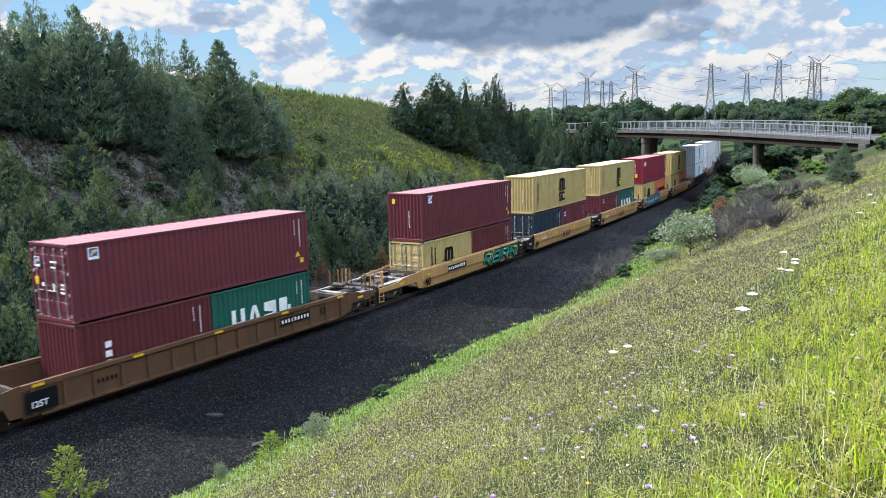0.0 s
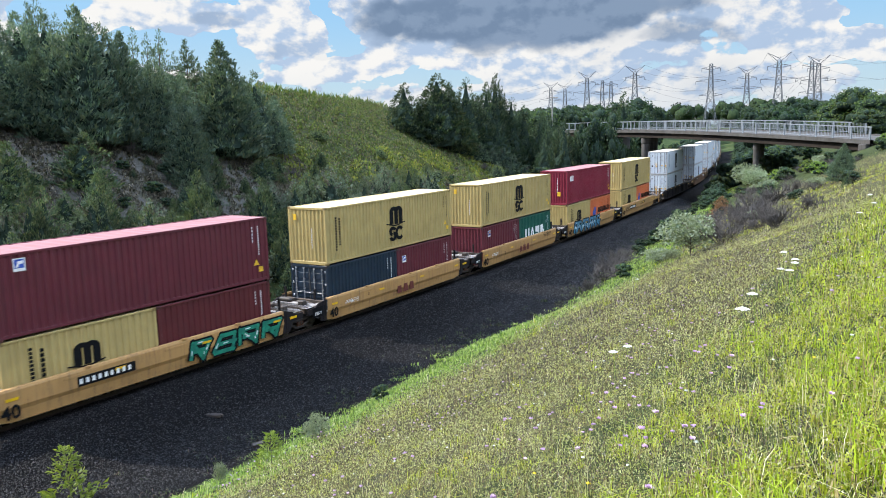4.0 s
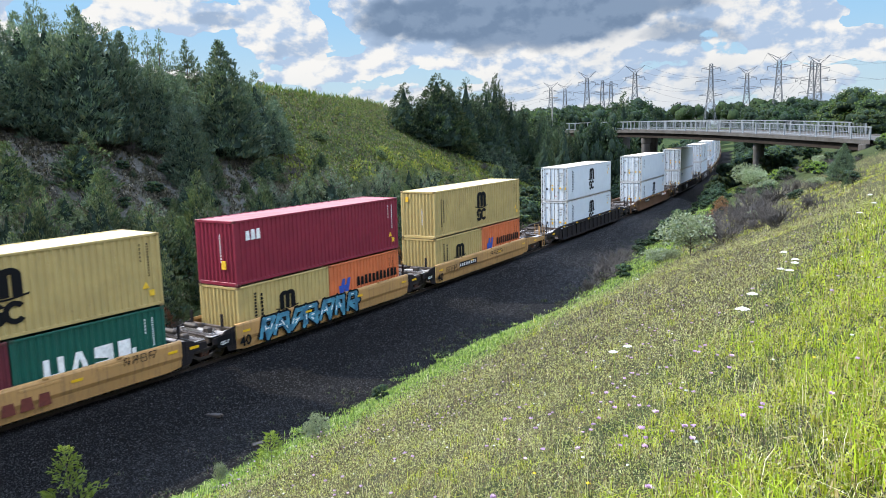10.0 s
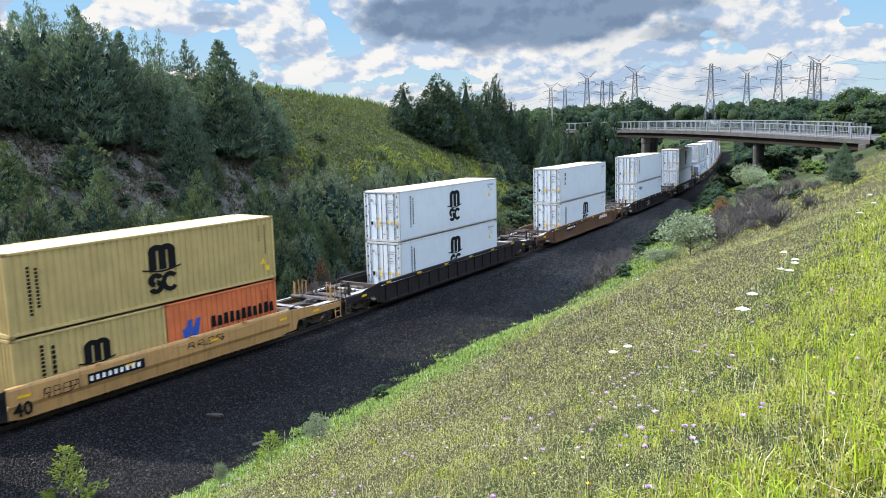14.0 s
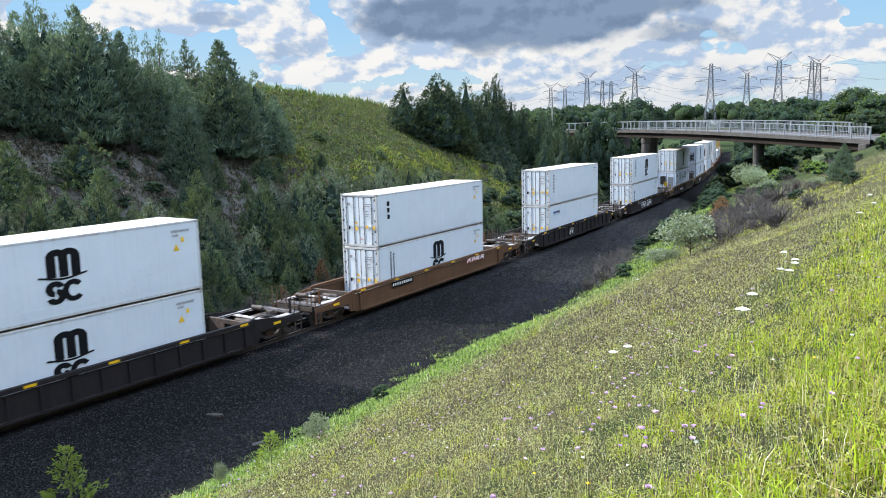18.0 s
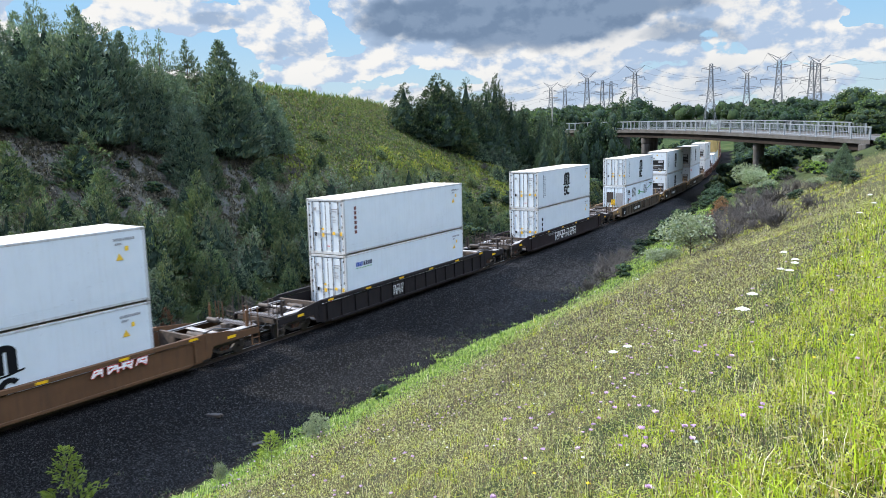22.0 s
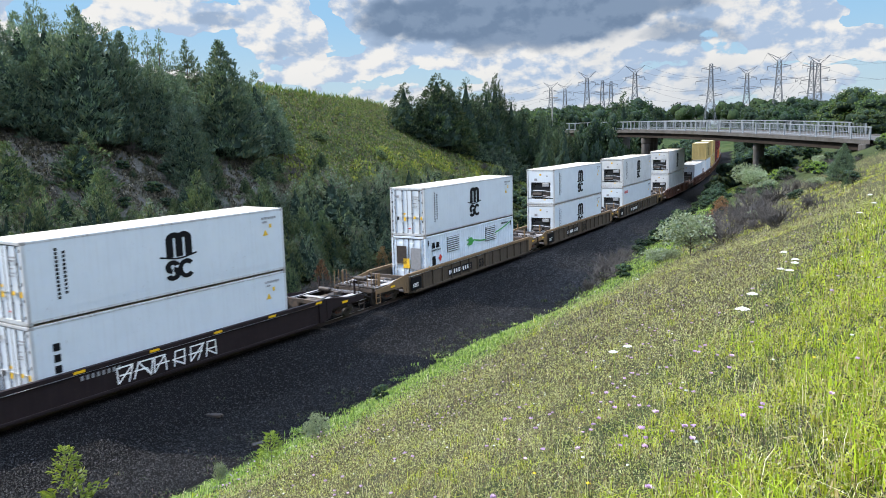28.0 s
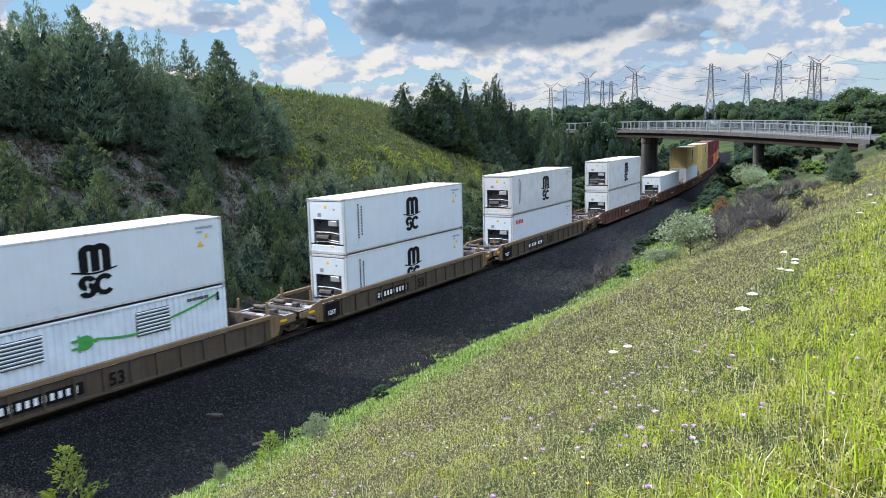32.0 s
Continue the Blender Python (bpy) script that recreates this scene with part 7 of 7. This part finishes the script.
    plant("silver0", 12.4, 10.4, 0.75, 0.5, label="small pale weed at the foot of the bank")
    plant("bush1", 20.5, 9.6, 0.7, 1.0)
    plant("young1", 17.0, 9.2, 0.6, 1.2)
    # trees beyond the bridge: place, height of the top, width
    for x, y, top, w, k in ((6.1, 138.3, 15.0, 1.0, "broad0"), (10.5, 128.9, 13.7, 1.0, "broad0"), (1.9, 147.8, 13.1, 1.1, "broad0"), (-12.2, 185.8, 15.6, 1.2, "broad1"), (-11.2, 196.2, 15.0, 1.0, "broad1"), (-12.2, 175.6, 13.5, 1.0, "broad1"), (-26.2, 203.0, 14.4, 0.9, "broad1"),
                            (-55.8, 214.3, 16.7, 0.5, "broad1"), (-32.0, 137.6, 15.6, 1.0, "farcedar0"), (-32.2, 132.1, 13.7, 1.0, "farcedar1"), (-48.8, 151.9, 14.0, 0.9, "broad1"), (-64.8, 177.4, 15.6, 1.0, "broad1"), (-64.2, 166.3, 14.1, 1.1, "broad0"), (-19.5, 194.4, 13.5, 1.0, "broad1"),
                            (-1.3, 157.4, 12.0, 1.2, "broad0"), (-41.0, 166.4, 13.3, 0.8, "broad1"), (10.9, 118.8, 11.2, 1.3, "broad0"), (-31.7, 232.6, 13.8, 1.0, "broad0")):
        z = float(ground_z(x, y)[0])
        plant_at(k, Vector((x, y, z - 0.1)), top - z, w)
    for i in range(46):
        s, u = rng.uniform(122, 235), rng.choice((-1, 1)) * rng.uniform(9, 55)
        plant(rng.choice(("broad0", "broad1", "broad1", "farcedar0", "farcedar2")), s + (20 if u < 0 else 0), u, rng.uniform(4.0, 6.5), rng.uniform(1.0, 1.4))
    for s in range(118, 335, 5):
        plant("dark0", s, 6.6 + rng.uniform(0, 1.6), rng.uniform(2.4, 3.6), 1.2)
        plant("dark0", s, -7.4 - rng.uniform(0, 2), rng.uniform(3.4, 5.4), 1.2)
    for s, u, h in ((105, 15, 2.4), (107, 13, 2.8), (105, 17.4, 1.7), (120, 13, 3.0), (122, 16, 2.6), (118, 10, 4.2), (124, 11, 4.4), (113, 14.6, 2.6), (104, 10.4, 3.6), (110, 17.6, 2.0), (126, 19, 2.4), (131, 15, 3.0)):
        plant(rng.choice(("bush0", "dark0", "bush1")), s, u, h, rng.uniform(1.1, 1.4))


def far_woods():
    """Distant tree belts, as one mass of leafy crowns."""
    rng = np.random.default_rng(8)
    P, K, C = [], [], []
    for dist, n in ((235, 46), (340, 80), (470, 110), (580, 120), (720, 150)):
        for i in range(n):
            b = radians(rng.uniform(-2, 78))
            d = dist * rng.uniform(0.88, 1.12)
            x, y = EYE.x - d * math.sin(b), d * math.cos(b)
            if d < 440 and abs(track_su(np.array([x]), np.array([y]))[1][0]) < 9:
                continue
            h = 3.5 + d * math.tan(radians(rng.uniform(0.75, 1.35)))
            r = max(3.2, h * rng.uniform(0.40, 0.62))
            z0 = min(float(ground_z(x, y)[0]), 6.0)
            h += 6.0 - z0
            for j in range(5):
                q = (x + rng.uniform(-0.75, 0.75) * r, y + rng.uniform(-0.75, 0.75) * r, z0 + h * (0.20 + 0.155 * j))
                C.append((q, r * rng.uniform(0.42, 0.66), 1.1))
                m = 76
                w = rng.normal(size=(m, 3))
                w /= np.linalg.norm(w, axis=1, keepdims=True)
                P.append(np.array(q) + w * C[-1][1] * rng.uniform(0.8, 1.1, (m, 1)))
                K.append(np.full(m, 0.25 + d * 0.0016))
    P, K = np.concatenate(P), np.concatenate(K)
    way = rng.normal(size=(len(P), 3)) + np.array([0, 0, 0.4])
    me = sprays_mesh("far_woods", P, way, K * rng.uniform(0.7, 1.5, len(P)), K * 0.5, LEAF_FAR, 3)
    # solid lumps fill the far crowns, their shade put into the colour
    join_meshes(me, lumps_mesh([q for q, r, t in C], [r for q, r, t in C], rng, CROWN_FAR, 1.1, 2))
    tagged(new("far_woods", me), "distant dark green woods along the horizon", "woods", kind="stuff")


def blades(name, material, label, count, area, height, width, seed, bend=0.45, category="grass", tuft=7):
    """Tufts of bent blades over an area given by a function of (s, u) arrays that returns the share to keep."""
    rng = np.random.default_rng(seed)
    count = count // tuft
    s, u = rng.uniform(*area[0], count), rng.uniform(*area[1], count)
    x, y, a = along(s, u)
    d = np.hypot(x - EYE.x, y - EYE.y)
    keep = rng.random(count) < area[2](s, u, d, x, y)
    x, y, d = (np.repeat(c[keep], tuft) for c in (x, y, d))
    n = len(x)
    grow = np.clip(d / 14, 0.85, 2.6)           # fewer, broader tufts far off
    x, y = x + rng.normal(0, 0.05, n) * grow, y + rng.normal(0, 0.05, n) * grow
    z = ground_z(x, y) - 0.03
    h = height * np.repeat(rng.uniform(0.6, 1.15, n // tuft), tuft) * rng.uniform(0.45, 1.2, n) * (1 + 0.1 * (grow - 1))
    w = width * rng.uniform(0.6, 1.5, n) * grow
    t = rng.uniform(0, 2 * np.pi, n)
    lean = rng.uniform(0.05, 1.0, n) ** 1.3 * bend * 1.6
    fx, fy = np.cos(t), np.sin(t)
    q = t + rng.normal(0, 0.5, n)
    side = np.stack([-np.sin(q) * w, np.cos(q) * w, np.zeros(n)], 1)
    base = np.stack([x, y, z], 1)
    mid = base + np.stack([fx * lean * h * 0.35, fy * lean * h * 0.35, h * 0.6], 1)
    tip = base + np.stack([fx * lean * h * 1.1, fy * lean * h * 1.1, h * (1 - 0.45 * lean)], 1)
    v = np.stack([base - side * 0.6, base + side * 0.6, mid + side, mid - side, tip], 1).reshape(-1, 3)
    i = 5 * np.arange(n)[:, None]
    f = np.concatenate([i + np.array([0, 1, 2]), i + np.array([0, 2, 3]), i + np.array([3, 2, 4])], 1).reshape(-1, 3)
    me = quick_mesh(name, v, f, material)
    return tagged(new(name, me), label, category, kind="stuff")


def patchy(x, y, k, o):
    return 0.5 + 0.5 * np.sin(x * k + 1.7 * np.sin(y * k * 0.7 + o)) * np.sin(y * k * 1.1 + 1.3 * np.sin(x * k * 0.6 - o))


def near_share(d):
    return np.clip((5.5 / np.maximum(d, 3.0)) ** 1.5, 0.0, 1.0)


def lime_zone(s, u, x, y):
    """1 where the bright grass takes over toward the top of the near bank."""
    line = np.interp(s, [4.8, 7.9, 11, 16, 20, 25, 40], [25.9, 25.2, 24.6, 24.5, 24.8, 25.2, 25.6])
    return smooth(u - line + 1.6 * (patchy(x, y, 1.1, 4.0) - 0.5), -0.9, 0.7)


def tiny_heads(name, s, u, z0, z1, size, petals, material, label, rng, rise=0.7):
    """Flower heads made of a ring of petals."""
    x, y, a = along(s, u)
    z = ground_z(x, y) + rng.uniform(z0, z1, len(x))
    pos, way = [], []
    for j in range(petals):
        t = j * 2 * np.pi / petals
        way.append(np.tile([math.cos(t), math.sin(t), rise], (len(x), 1)))
        pos.append(np.stack([x, y, z], 1))
    pos, way = np.concatenate(pos), np.concatenate(way)
    ln = np.tile(rng.uniform(0.7, 1.25, len(x)), petals) * size
    return tagged(new(name, sprays_mesh(name, pos, way, ln, ln * 0.42, material, 6)), label, "flowers", kind="stuff")


def build_grass():
    def lime(s, u, d, x, y):
        zone = lime_zone(s, u, x, y)
        tufts = (0.16 + 0.84 * (patchy(x, y, 6.5, 1.0) > 0.42)) * (0.45 + 0.55 * (patchy(x, y, 1.9, 3.3) > 0.32))
        stray = 0.36 * (patchy(x, y, 5.0, 2.0) > 0.72) * (patchy(x, y, 0.9, 1.0) > 0.25)
        far = 0.3 * (s > 45) * patchy(x, y, 0.5, 2.0)
        return np.maximum(np.maximum(zone * tufts, stray), far) * near_share(d) * (u > ballast_edge(s) + 2.5)

    def low(s, u, d, x, y):
        e = ballast_edge(s)
        zone = (u > e + 0.5 - 1.5 * patchy(x, y, 1.6, 0.5) * patchy(x, y, 4.1, 1.5) ** 0.5) * (0.25 + 0.75 * (patchy(x, y, 2.7, 0.9) > 0.3)) * (1 - smooth(u + 1.4 * patchy(x, y, 0.7, 1.5), e + 4.2, e + 7.2))
        return zone * np.clip((24.0 / np.maximum(d, 3.0)) ** 1.3, 0, 1)

    def weedy(s, u, d, x, y):
        e = ballast_edge(s)
        return smooth(u + 1.4 * patchy(x, y, 0.7, 1.5), e + 4.0, e + 7.0) * (1 - 0.6 * lime_zone(s, u, x, y)) * near_share(d)

    def brown(s, u, x, y):
        """Withered patches of the bank."""
        k = np.exp(-((s - 24) / 9) ** 2 - ((u - 19.0) / 3.2) ** 2)
        return np.clip(1.3 * k + 0.6 * (patchy(x, y, 0.7, 3.0) > 0.55) * patchy(x, y, 0.7, 3.0), 0, 1)

    blades("meadow_grass", GRASS_LIME, "bright yellow-green grass tufts on the bank", 2300000, ((1, 60), (11, 31), lime), 0.23, 0.0070, 1, 0.85, "grass", 9)
    blades("broad_grass", GRASS_TALL, "tall broad-bladed lime grass clumps on the bank", 400000, ((1, 34), (19, 31), lambda s, u, d, x, y: lime_zone(s, u, x, y) * (patchy(x, y, 4.3, 0.4) > 0.55) * near_share(d)), 0.33, 0.0060, 27, 0.6, "grass", 8)
    blades("verge_grass", GRASS_GREEN, "low lush green grass along the ballast", 420000, ((4, 110), (3.4, 19), low), 0.20, 0.0075, 2, 0.7)
    blades("weed_stems", GRASS_DRY, "thin grey-green weed stems on the bank", 430000, ((1, 60), (11, 31), weedy), 0.30, 0.0022, 3, 0.6, "weeds", 5)
    blades("straw_stalks", STRAW, "pale dry grass stalks among the weeds", 60000, ((1, 60), (10, 30), lambda s, u, d, x, y: weedy(s, u, d, x, y) * (patchy(x, y, 1.3, 6.0) > 0.6) + 0.12 * near_share(d)), 0.50, 0.0021, 4, 0.6, "grass", 3)

    blades("withered_stems", BROWN_STEM, "brown withered stems between the grass tufts", 300000, ((1, 50), (14, 31), lambda s, u, d, x, y: (0.35 + 0.65 * brown(s, u, x, y)) * near_share(d) * (patchy(x, y, 3.1, 0.8) > 0.5)), 0.30, 0.0026, 41, 0.5, "weeds", 5)
    blades("ballast_weeds", BALLAST_WEED, "sparse dark weeds creeping over the ballast edge", 30000, ((8, 90), (3.5, 9.6), lambda s, u, d, x, y: np.exp(-((u - ballast_edge(s)) / 1.5) ** 2) * (patchy(x, y, 1.1, 2.2) > 0.45)), 0.17, 0.007, 42, 0.9, "weeds", 6)
    # small seed heads and leaves of the weeds
    rng = np.random.default_rng(12)

    def scatter(n, share, su=((1, 72), (9.5, 31))):
        s, u = rng.uniform(*su[0], n), rng.uniform(*su[1], n)
        x, y, a = along(s, u)
        d = np.hypot(x - EYE.x, y - EYE.y)
        k = rng.random(n) < share(s, u, d, x, y)
        return s[k], u[k], x[k], y[k], d[k]

    s, u, x, y, d = scatter(1300000, lambda s, u, d, x, y: weedy(s, u, d, x, y) * (0.20 + 0.56 * brown(s, u, x, y)))
    z = ground_z(x, y) + rng.uniform(0.20, 0.50, len(x))
    r = 0.0085 * np.clip(d / 9, 0.75, 2.1)
    me = sprays_mesh("seed_heads", np.stack([x, y, z], 1), rng.normal(0, 0.5, (len(x), 3)) + np.array([0, 0, 1.0]), r * 2.4, r * 0.9, WEED, 5)
    tagged(new("seed_heads", me), "brown knapweed seed heads over the bank", "weeds", kind="stuff")
    s, u, x, y, d = scatter(3200000, lambda s, u, d, x, y: np.maximum(weedy(s, u, d, x, y), 0.35 * near_share(d)) * (u > ballast_edge(s) + 4.4) * (0.45 + 0.55 * (patchy(x, y, 8.0, 0.7) > 0.35)))
    z = ground_z(x, y) + rng.uniform(0.02, 0.34, len(x))
    r = 0.0120 * np.clip(d / 9, 0.85, 1.75)
    me = sprays_mesh("weed_leaves", np.stack([x, y, z], 1), rng.normal(0, 0.8, (len(x), 3)) + np.array([0, 0, 0.8]), r * rng.uniform(1.4, 3.2, len(x)), r * 0.5, WEED_LEAF, 15)
    tagged(new("weed_leaves", me), "small grey-green leaves of weeds on the bank", "weeds", kind="stuff")
    s, u, x, y, d = scatter(14000, lambda s, u, d, x, y: np.clip((8.0 / d) ** 1.4, 0, 1) * 0.34 * (0.05 + patchy(x, y, 1.3, 5.0) ** 3) * (1 - 0.6 * lime_zone(s, u, x, y)), ((2, 30), (14, 30)))
    tiny_heads("pink_flowers", s, u, 0.36, 0.58, 0.025, 9, PETAL_PINK, "small pink knapweed flowers among the grass", rng)
    s, u, x, y, d = scatter(9000, lambda s, u, d, x, y: np.clip((9.0 / d) ** 1.2, 0, 1) * 0.09, ((2, 40), (12, 30)))
    tiny_heads("white_flowers", s, u, 0.36, 0.56, 0.016, 6, PETAL_WHITE, "small white withered flower heads among the weeds", rng, 0.4)
    s, u, x, y, d = scatter(2600, lambda s, u, d, x, y: np.clip((9.0 / d) ** 1.2, 0, 1) * 0.10, ((2, 40), (15, 30)))
    tiny_heads("yellow_flowers", s, u, 0.32, 0.5, 0.016, 6, PETAL_YELLOW, "small yellow flowers among the grass", rng, 0.4)
    lace_flower(9.6, 25.0, 0.085)
    for s, u in ((9.78, 25.08), (14.82, 24.31), (14.58, 24.62), (13.18, 24.81), (15.37, 24.36), (13.32, 24.88), (9.99, 23.19), (9.98, 23.02), (20.07, 25.37), (19.06, 25.27), (20.78, 25.37), (25.6, 17.6)):
        lace_flower(s, u)
    # weeds on the far bank
    def hillside(s, u, d, x, y):
        v = -u
        thin = 0.8 + 0.2 * smooth(s, 40, 52)
        return (v > 6.5) * (v < np.interp(s, [61, 140], [33, 52])) * (0.3 + 0.7 * patchy(x, y, 0.45, 0.3)) * thin
    blades("bank_weeds", HILLWEED, "low yellow-green weeds on the far bank", 76000, ((-5, 125), (-46, -6.5), hillside), 0.26, 0.026, 7, 0.9, "weeds", 4)
    blades("slope_grass", SLOPE_GRASS, "yellow-green grass on the open slope of the far bank", 105000, ((44, 112), (-44, -10), lambda s, u, d, x, y: smooth(s, 44, 52) * (-u < np.interp(s, [61, 140], [33, 52])) * (0.55 + 0.45 * patchy(x, y, 0.5, 1.3))), 0.26, 0.023, 17, 0.7, "grass", 4)
    blades("dry_tufts", DRY_TUFT, "dry grey-brown tufts on the bare slope", 150000, ((12, 50), (-24, -10), lambda s, u, d, x, y: (patchy(x, y, 2.3, 0.6) > 0.45) * (0.3 + 0.7 * patchy(x, y, 0.6, 1.9))), 0.24, 0.015, 43, 0.9, "weeds", 5)
    blades("bank_goldenrod", GOLDENROD, "patches of yellow-green goldenrod on the far bank", 30000, ((46, 100), (-22, -11), lambda s, u, d, x, y: 0.8 * (patchy(x, y, 0.33, 1.0) > 0.55)), 0.34, 0.022, 8, 0.6, "weeds")

    def corn_rows(s, u, d, x, y):
        v = -u - np.interp(s, [0, 61, 83, 105, 140], [31, 33, 38, 44, 51])
        return (v > 0) * (v < 7) * (np.mod(v, 0.8) < 0.3)
    blades("corn_field", CORN, "edge of a green cornfield on top of the bank", 90000, ((40, 125), (-58, -32), corn_rows), 1.0, 0.025, 9, 0.7, "corn")


def lace_flower(s, u, wide=0.062, rng=random.Random(31)):
    """A tall stem with a flat white umbel."""
    root = thing("lace_flower", Matrix.Translation(place(s, u)), "white flat-topped wild carrot flower on a thin stem", "flower", "white umbels of the bank")
    h = rng.uniform(0.6, 0.8)
    lean = Vector((rng.uniform(-0.08, 0.08), rng.uniform(-0.08, 0.08), 0))
    stem, head = Build(), Build()
    stem.tube([(0, 0, -0.05), lean * 0.4 + Vector((0, 0, h * 0.6)), lean + Vector((0, 0, h))], [0.005, 0.004, 0.003], 4, False)
    for i in range(26):
        a, r = i * 2.4, wide * (i / 25) ** 0.5
        q = lean + Vector((r * math.cos(a), r * math.sin(a), h + 0.05 - r * 0.35))
        stem.tube([lean + Vector((0, 0, h - 0.01)), q], [0.0015, 0.001], 3, False)
        head.tube([q, q + Vector((0, 0, 0.007))], [wide * 0.20, wide * 0.15], 6, True)
    part("stem", stem, LEAF_LIME, root)
    part("umbel", head, PETAL_WHITE, root)


def build_stones():
    """Loose dark stones over the ballast, as one mass."""
    rng = np.random.default_rng(21)
    n = 170000
    s, u = 7 + 95 * rng.random(n) ** 1.8, rng.uniform(-3.4, 9.5, n)
    keep = (u < ballast_edge(s) + rng.normal(0, 0.3, n)) & (np.abs(u) > 0.4)
    s, u = s[keep], u[keep]
    n = len(s)
    x, y, a = along(s, u)
    z = ground_z(x, y) + 0.075 * np.exp(-((u - 4.5) / 0.5) ** 2)
    base = np.array([(1, 0, -0.5), (-1, 0, -0.5), (0, 1, -0.5), (0, -1, -0.5), (0, 0, 1), (0, 0, -1)], float)
    r = (rng.uniform(0.012, 0.030, n) * np.where(rng.random(n) < 0.10, 1.6, 1.0) * np.clip(s / 30, 1.0, 1.8))[:, None, None]
    q = base[None] * rng.uniform(0.6, 1.3, (n, 6, 1)) * r + rng.normal(0, 0.25, (n, 6, 3)) * r
    t = rng.uniform(0, 6.28, n)
    c, w = np.cos(t)[:, None], np.sin(t)[:, None]
    qx, qy = q[..., 0] * c - q[..., 1] * w, q[..., 0] * w + q[..., 1] * c
    v = np.stack([qx + x[:, None], qy + y[:, None], q[..., 2] * 0.8 + z[:, None] + 0.012], -1).reshape(-1, 3)
    tri = np.array([(0, 2, 4), (2, 1, 4), (1, 3, 4), (3, 0, 4)])
    f = (6 * np.arange(n)[:, None, None] + tri[None]).reshape(-1, 3)
    tagged(new("ballast_stones", quick_mesh("ballast_stones", v, f, STONE)), "loose black ballast stones beside the track", "ballast", kind="stuff")


PYLONS = ((28.5, 800, 0, 1), (27.5, 830, 0, 1), (25.96, 661, 0, 1), (24.9, 770, 1, 1), (24.3, 790, 1, 1), (22.67, 614, 0, 1), (17.64, 612, 1, 1), (15.34, 682, 0, 1), (13.39, 561, 0, 1), (11.42, 633, 1, 1), (11.03, 604, 0, 1),
          (3.0, 560, 0, 1), (36.0, 900, 0, 1))
PYLON_LINE = (12, 0, 2, 5, 7, 8, 10, 11)
build_power_line()
build_prototypes()
plant_bank()
far_woods()
build_grass()
for root, _ in PROTO.values():
    for ob in (*root.children_recursive, root):
        bpy.data.objects.remove(ob)
build_stones()


def timber_scrap(s, u, ln, turn):
    """A short broken piece of sleeper timber lying on the ballast."""
    b = Build()
    b.box(0, 0, 0.05, ln, 0.20, 0.13, 0.02)
    b.box(ln * 0.42, 0.05, 0.045, ln * 0.34, 0.09, 0.10, 0.015)
    p = place(s, u)
    root = thing("timber_scrap", pose(p.x, p.y, p.z, 4, -3, turn), "broken dark piece of sleeper timber on the ballast", "timber", "scrap beside the track")
    part("plank", b, IRON, root)


timber_scrap(17.1, 4.4, 0.62, 20)
timber_scrap(16.1, 7.8, 0.40, 70)


# ---- the train rolls toward the camera ----
def motions():
    for ob, s0, z in MOVERS:
        rows = []
        half = 6.5
        for i in range(33):
            s = s0 - travelled(float(i))
            x0, y0, _ = along(s - half)
            x1, y1, _ = along(s + half)
            turn = math.degrees(math.atan2(-(x1 - x0), y1 - y0))
            rows.append((float(i), pose(float(x0 + x1) / 2, float(y0 + y1) / 2, z, 0, 0, turn)))
        walk(ob, rows)
    # the wheels roll with the train
    times = [i / 15 for i in range(int(SECONDS * 15) + 1)]
    for ob, y in WHEELS:
        walk(ob, [(q, pose(0, y, WHEEL_R, math.degrees(travelled(q) / WHEEL_R) % 360.0)) for q in times])


motions()
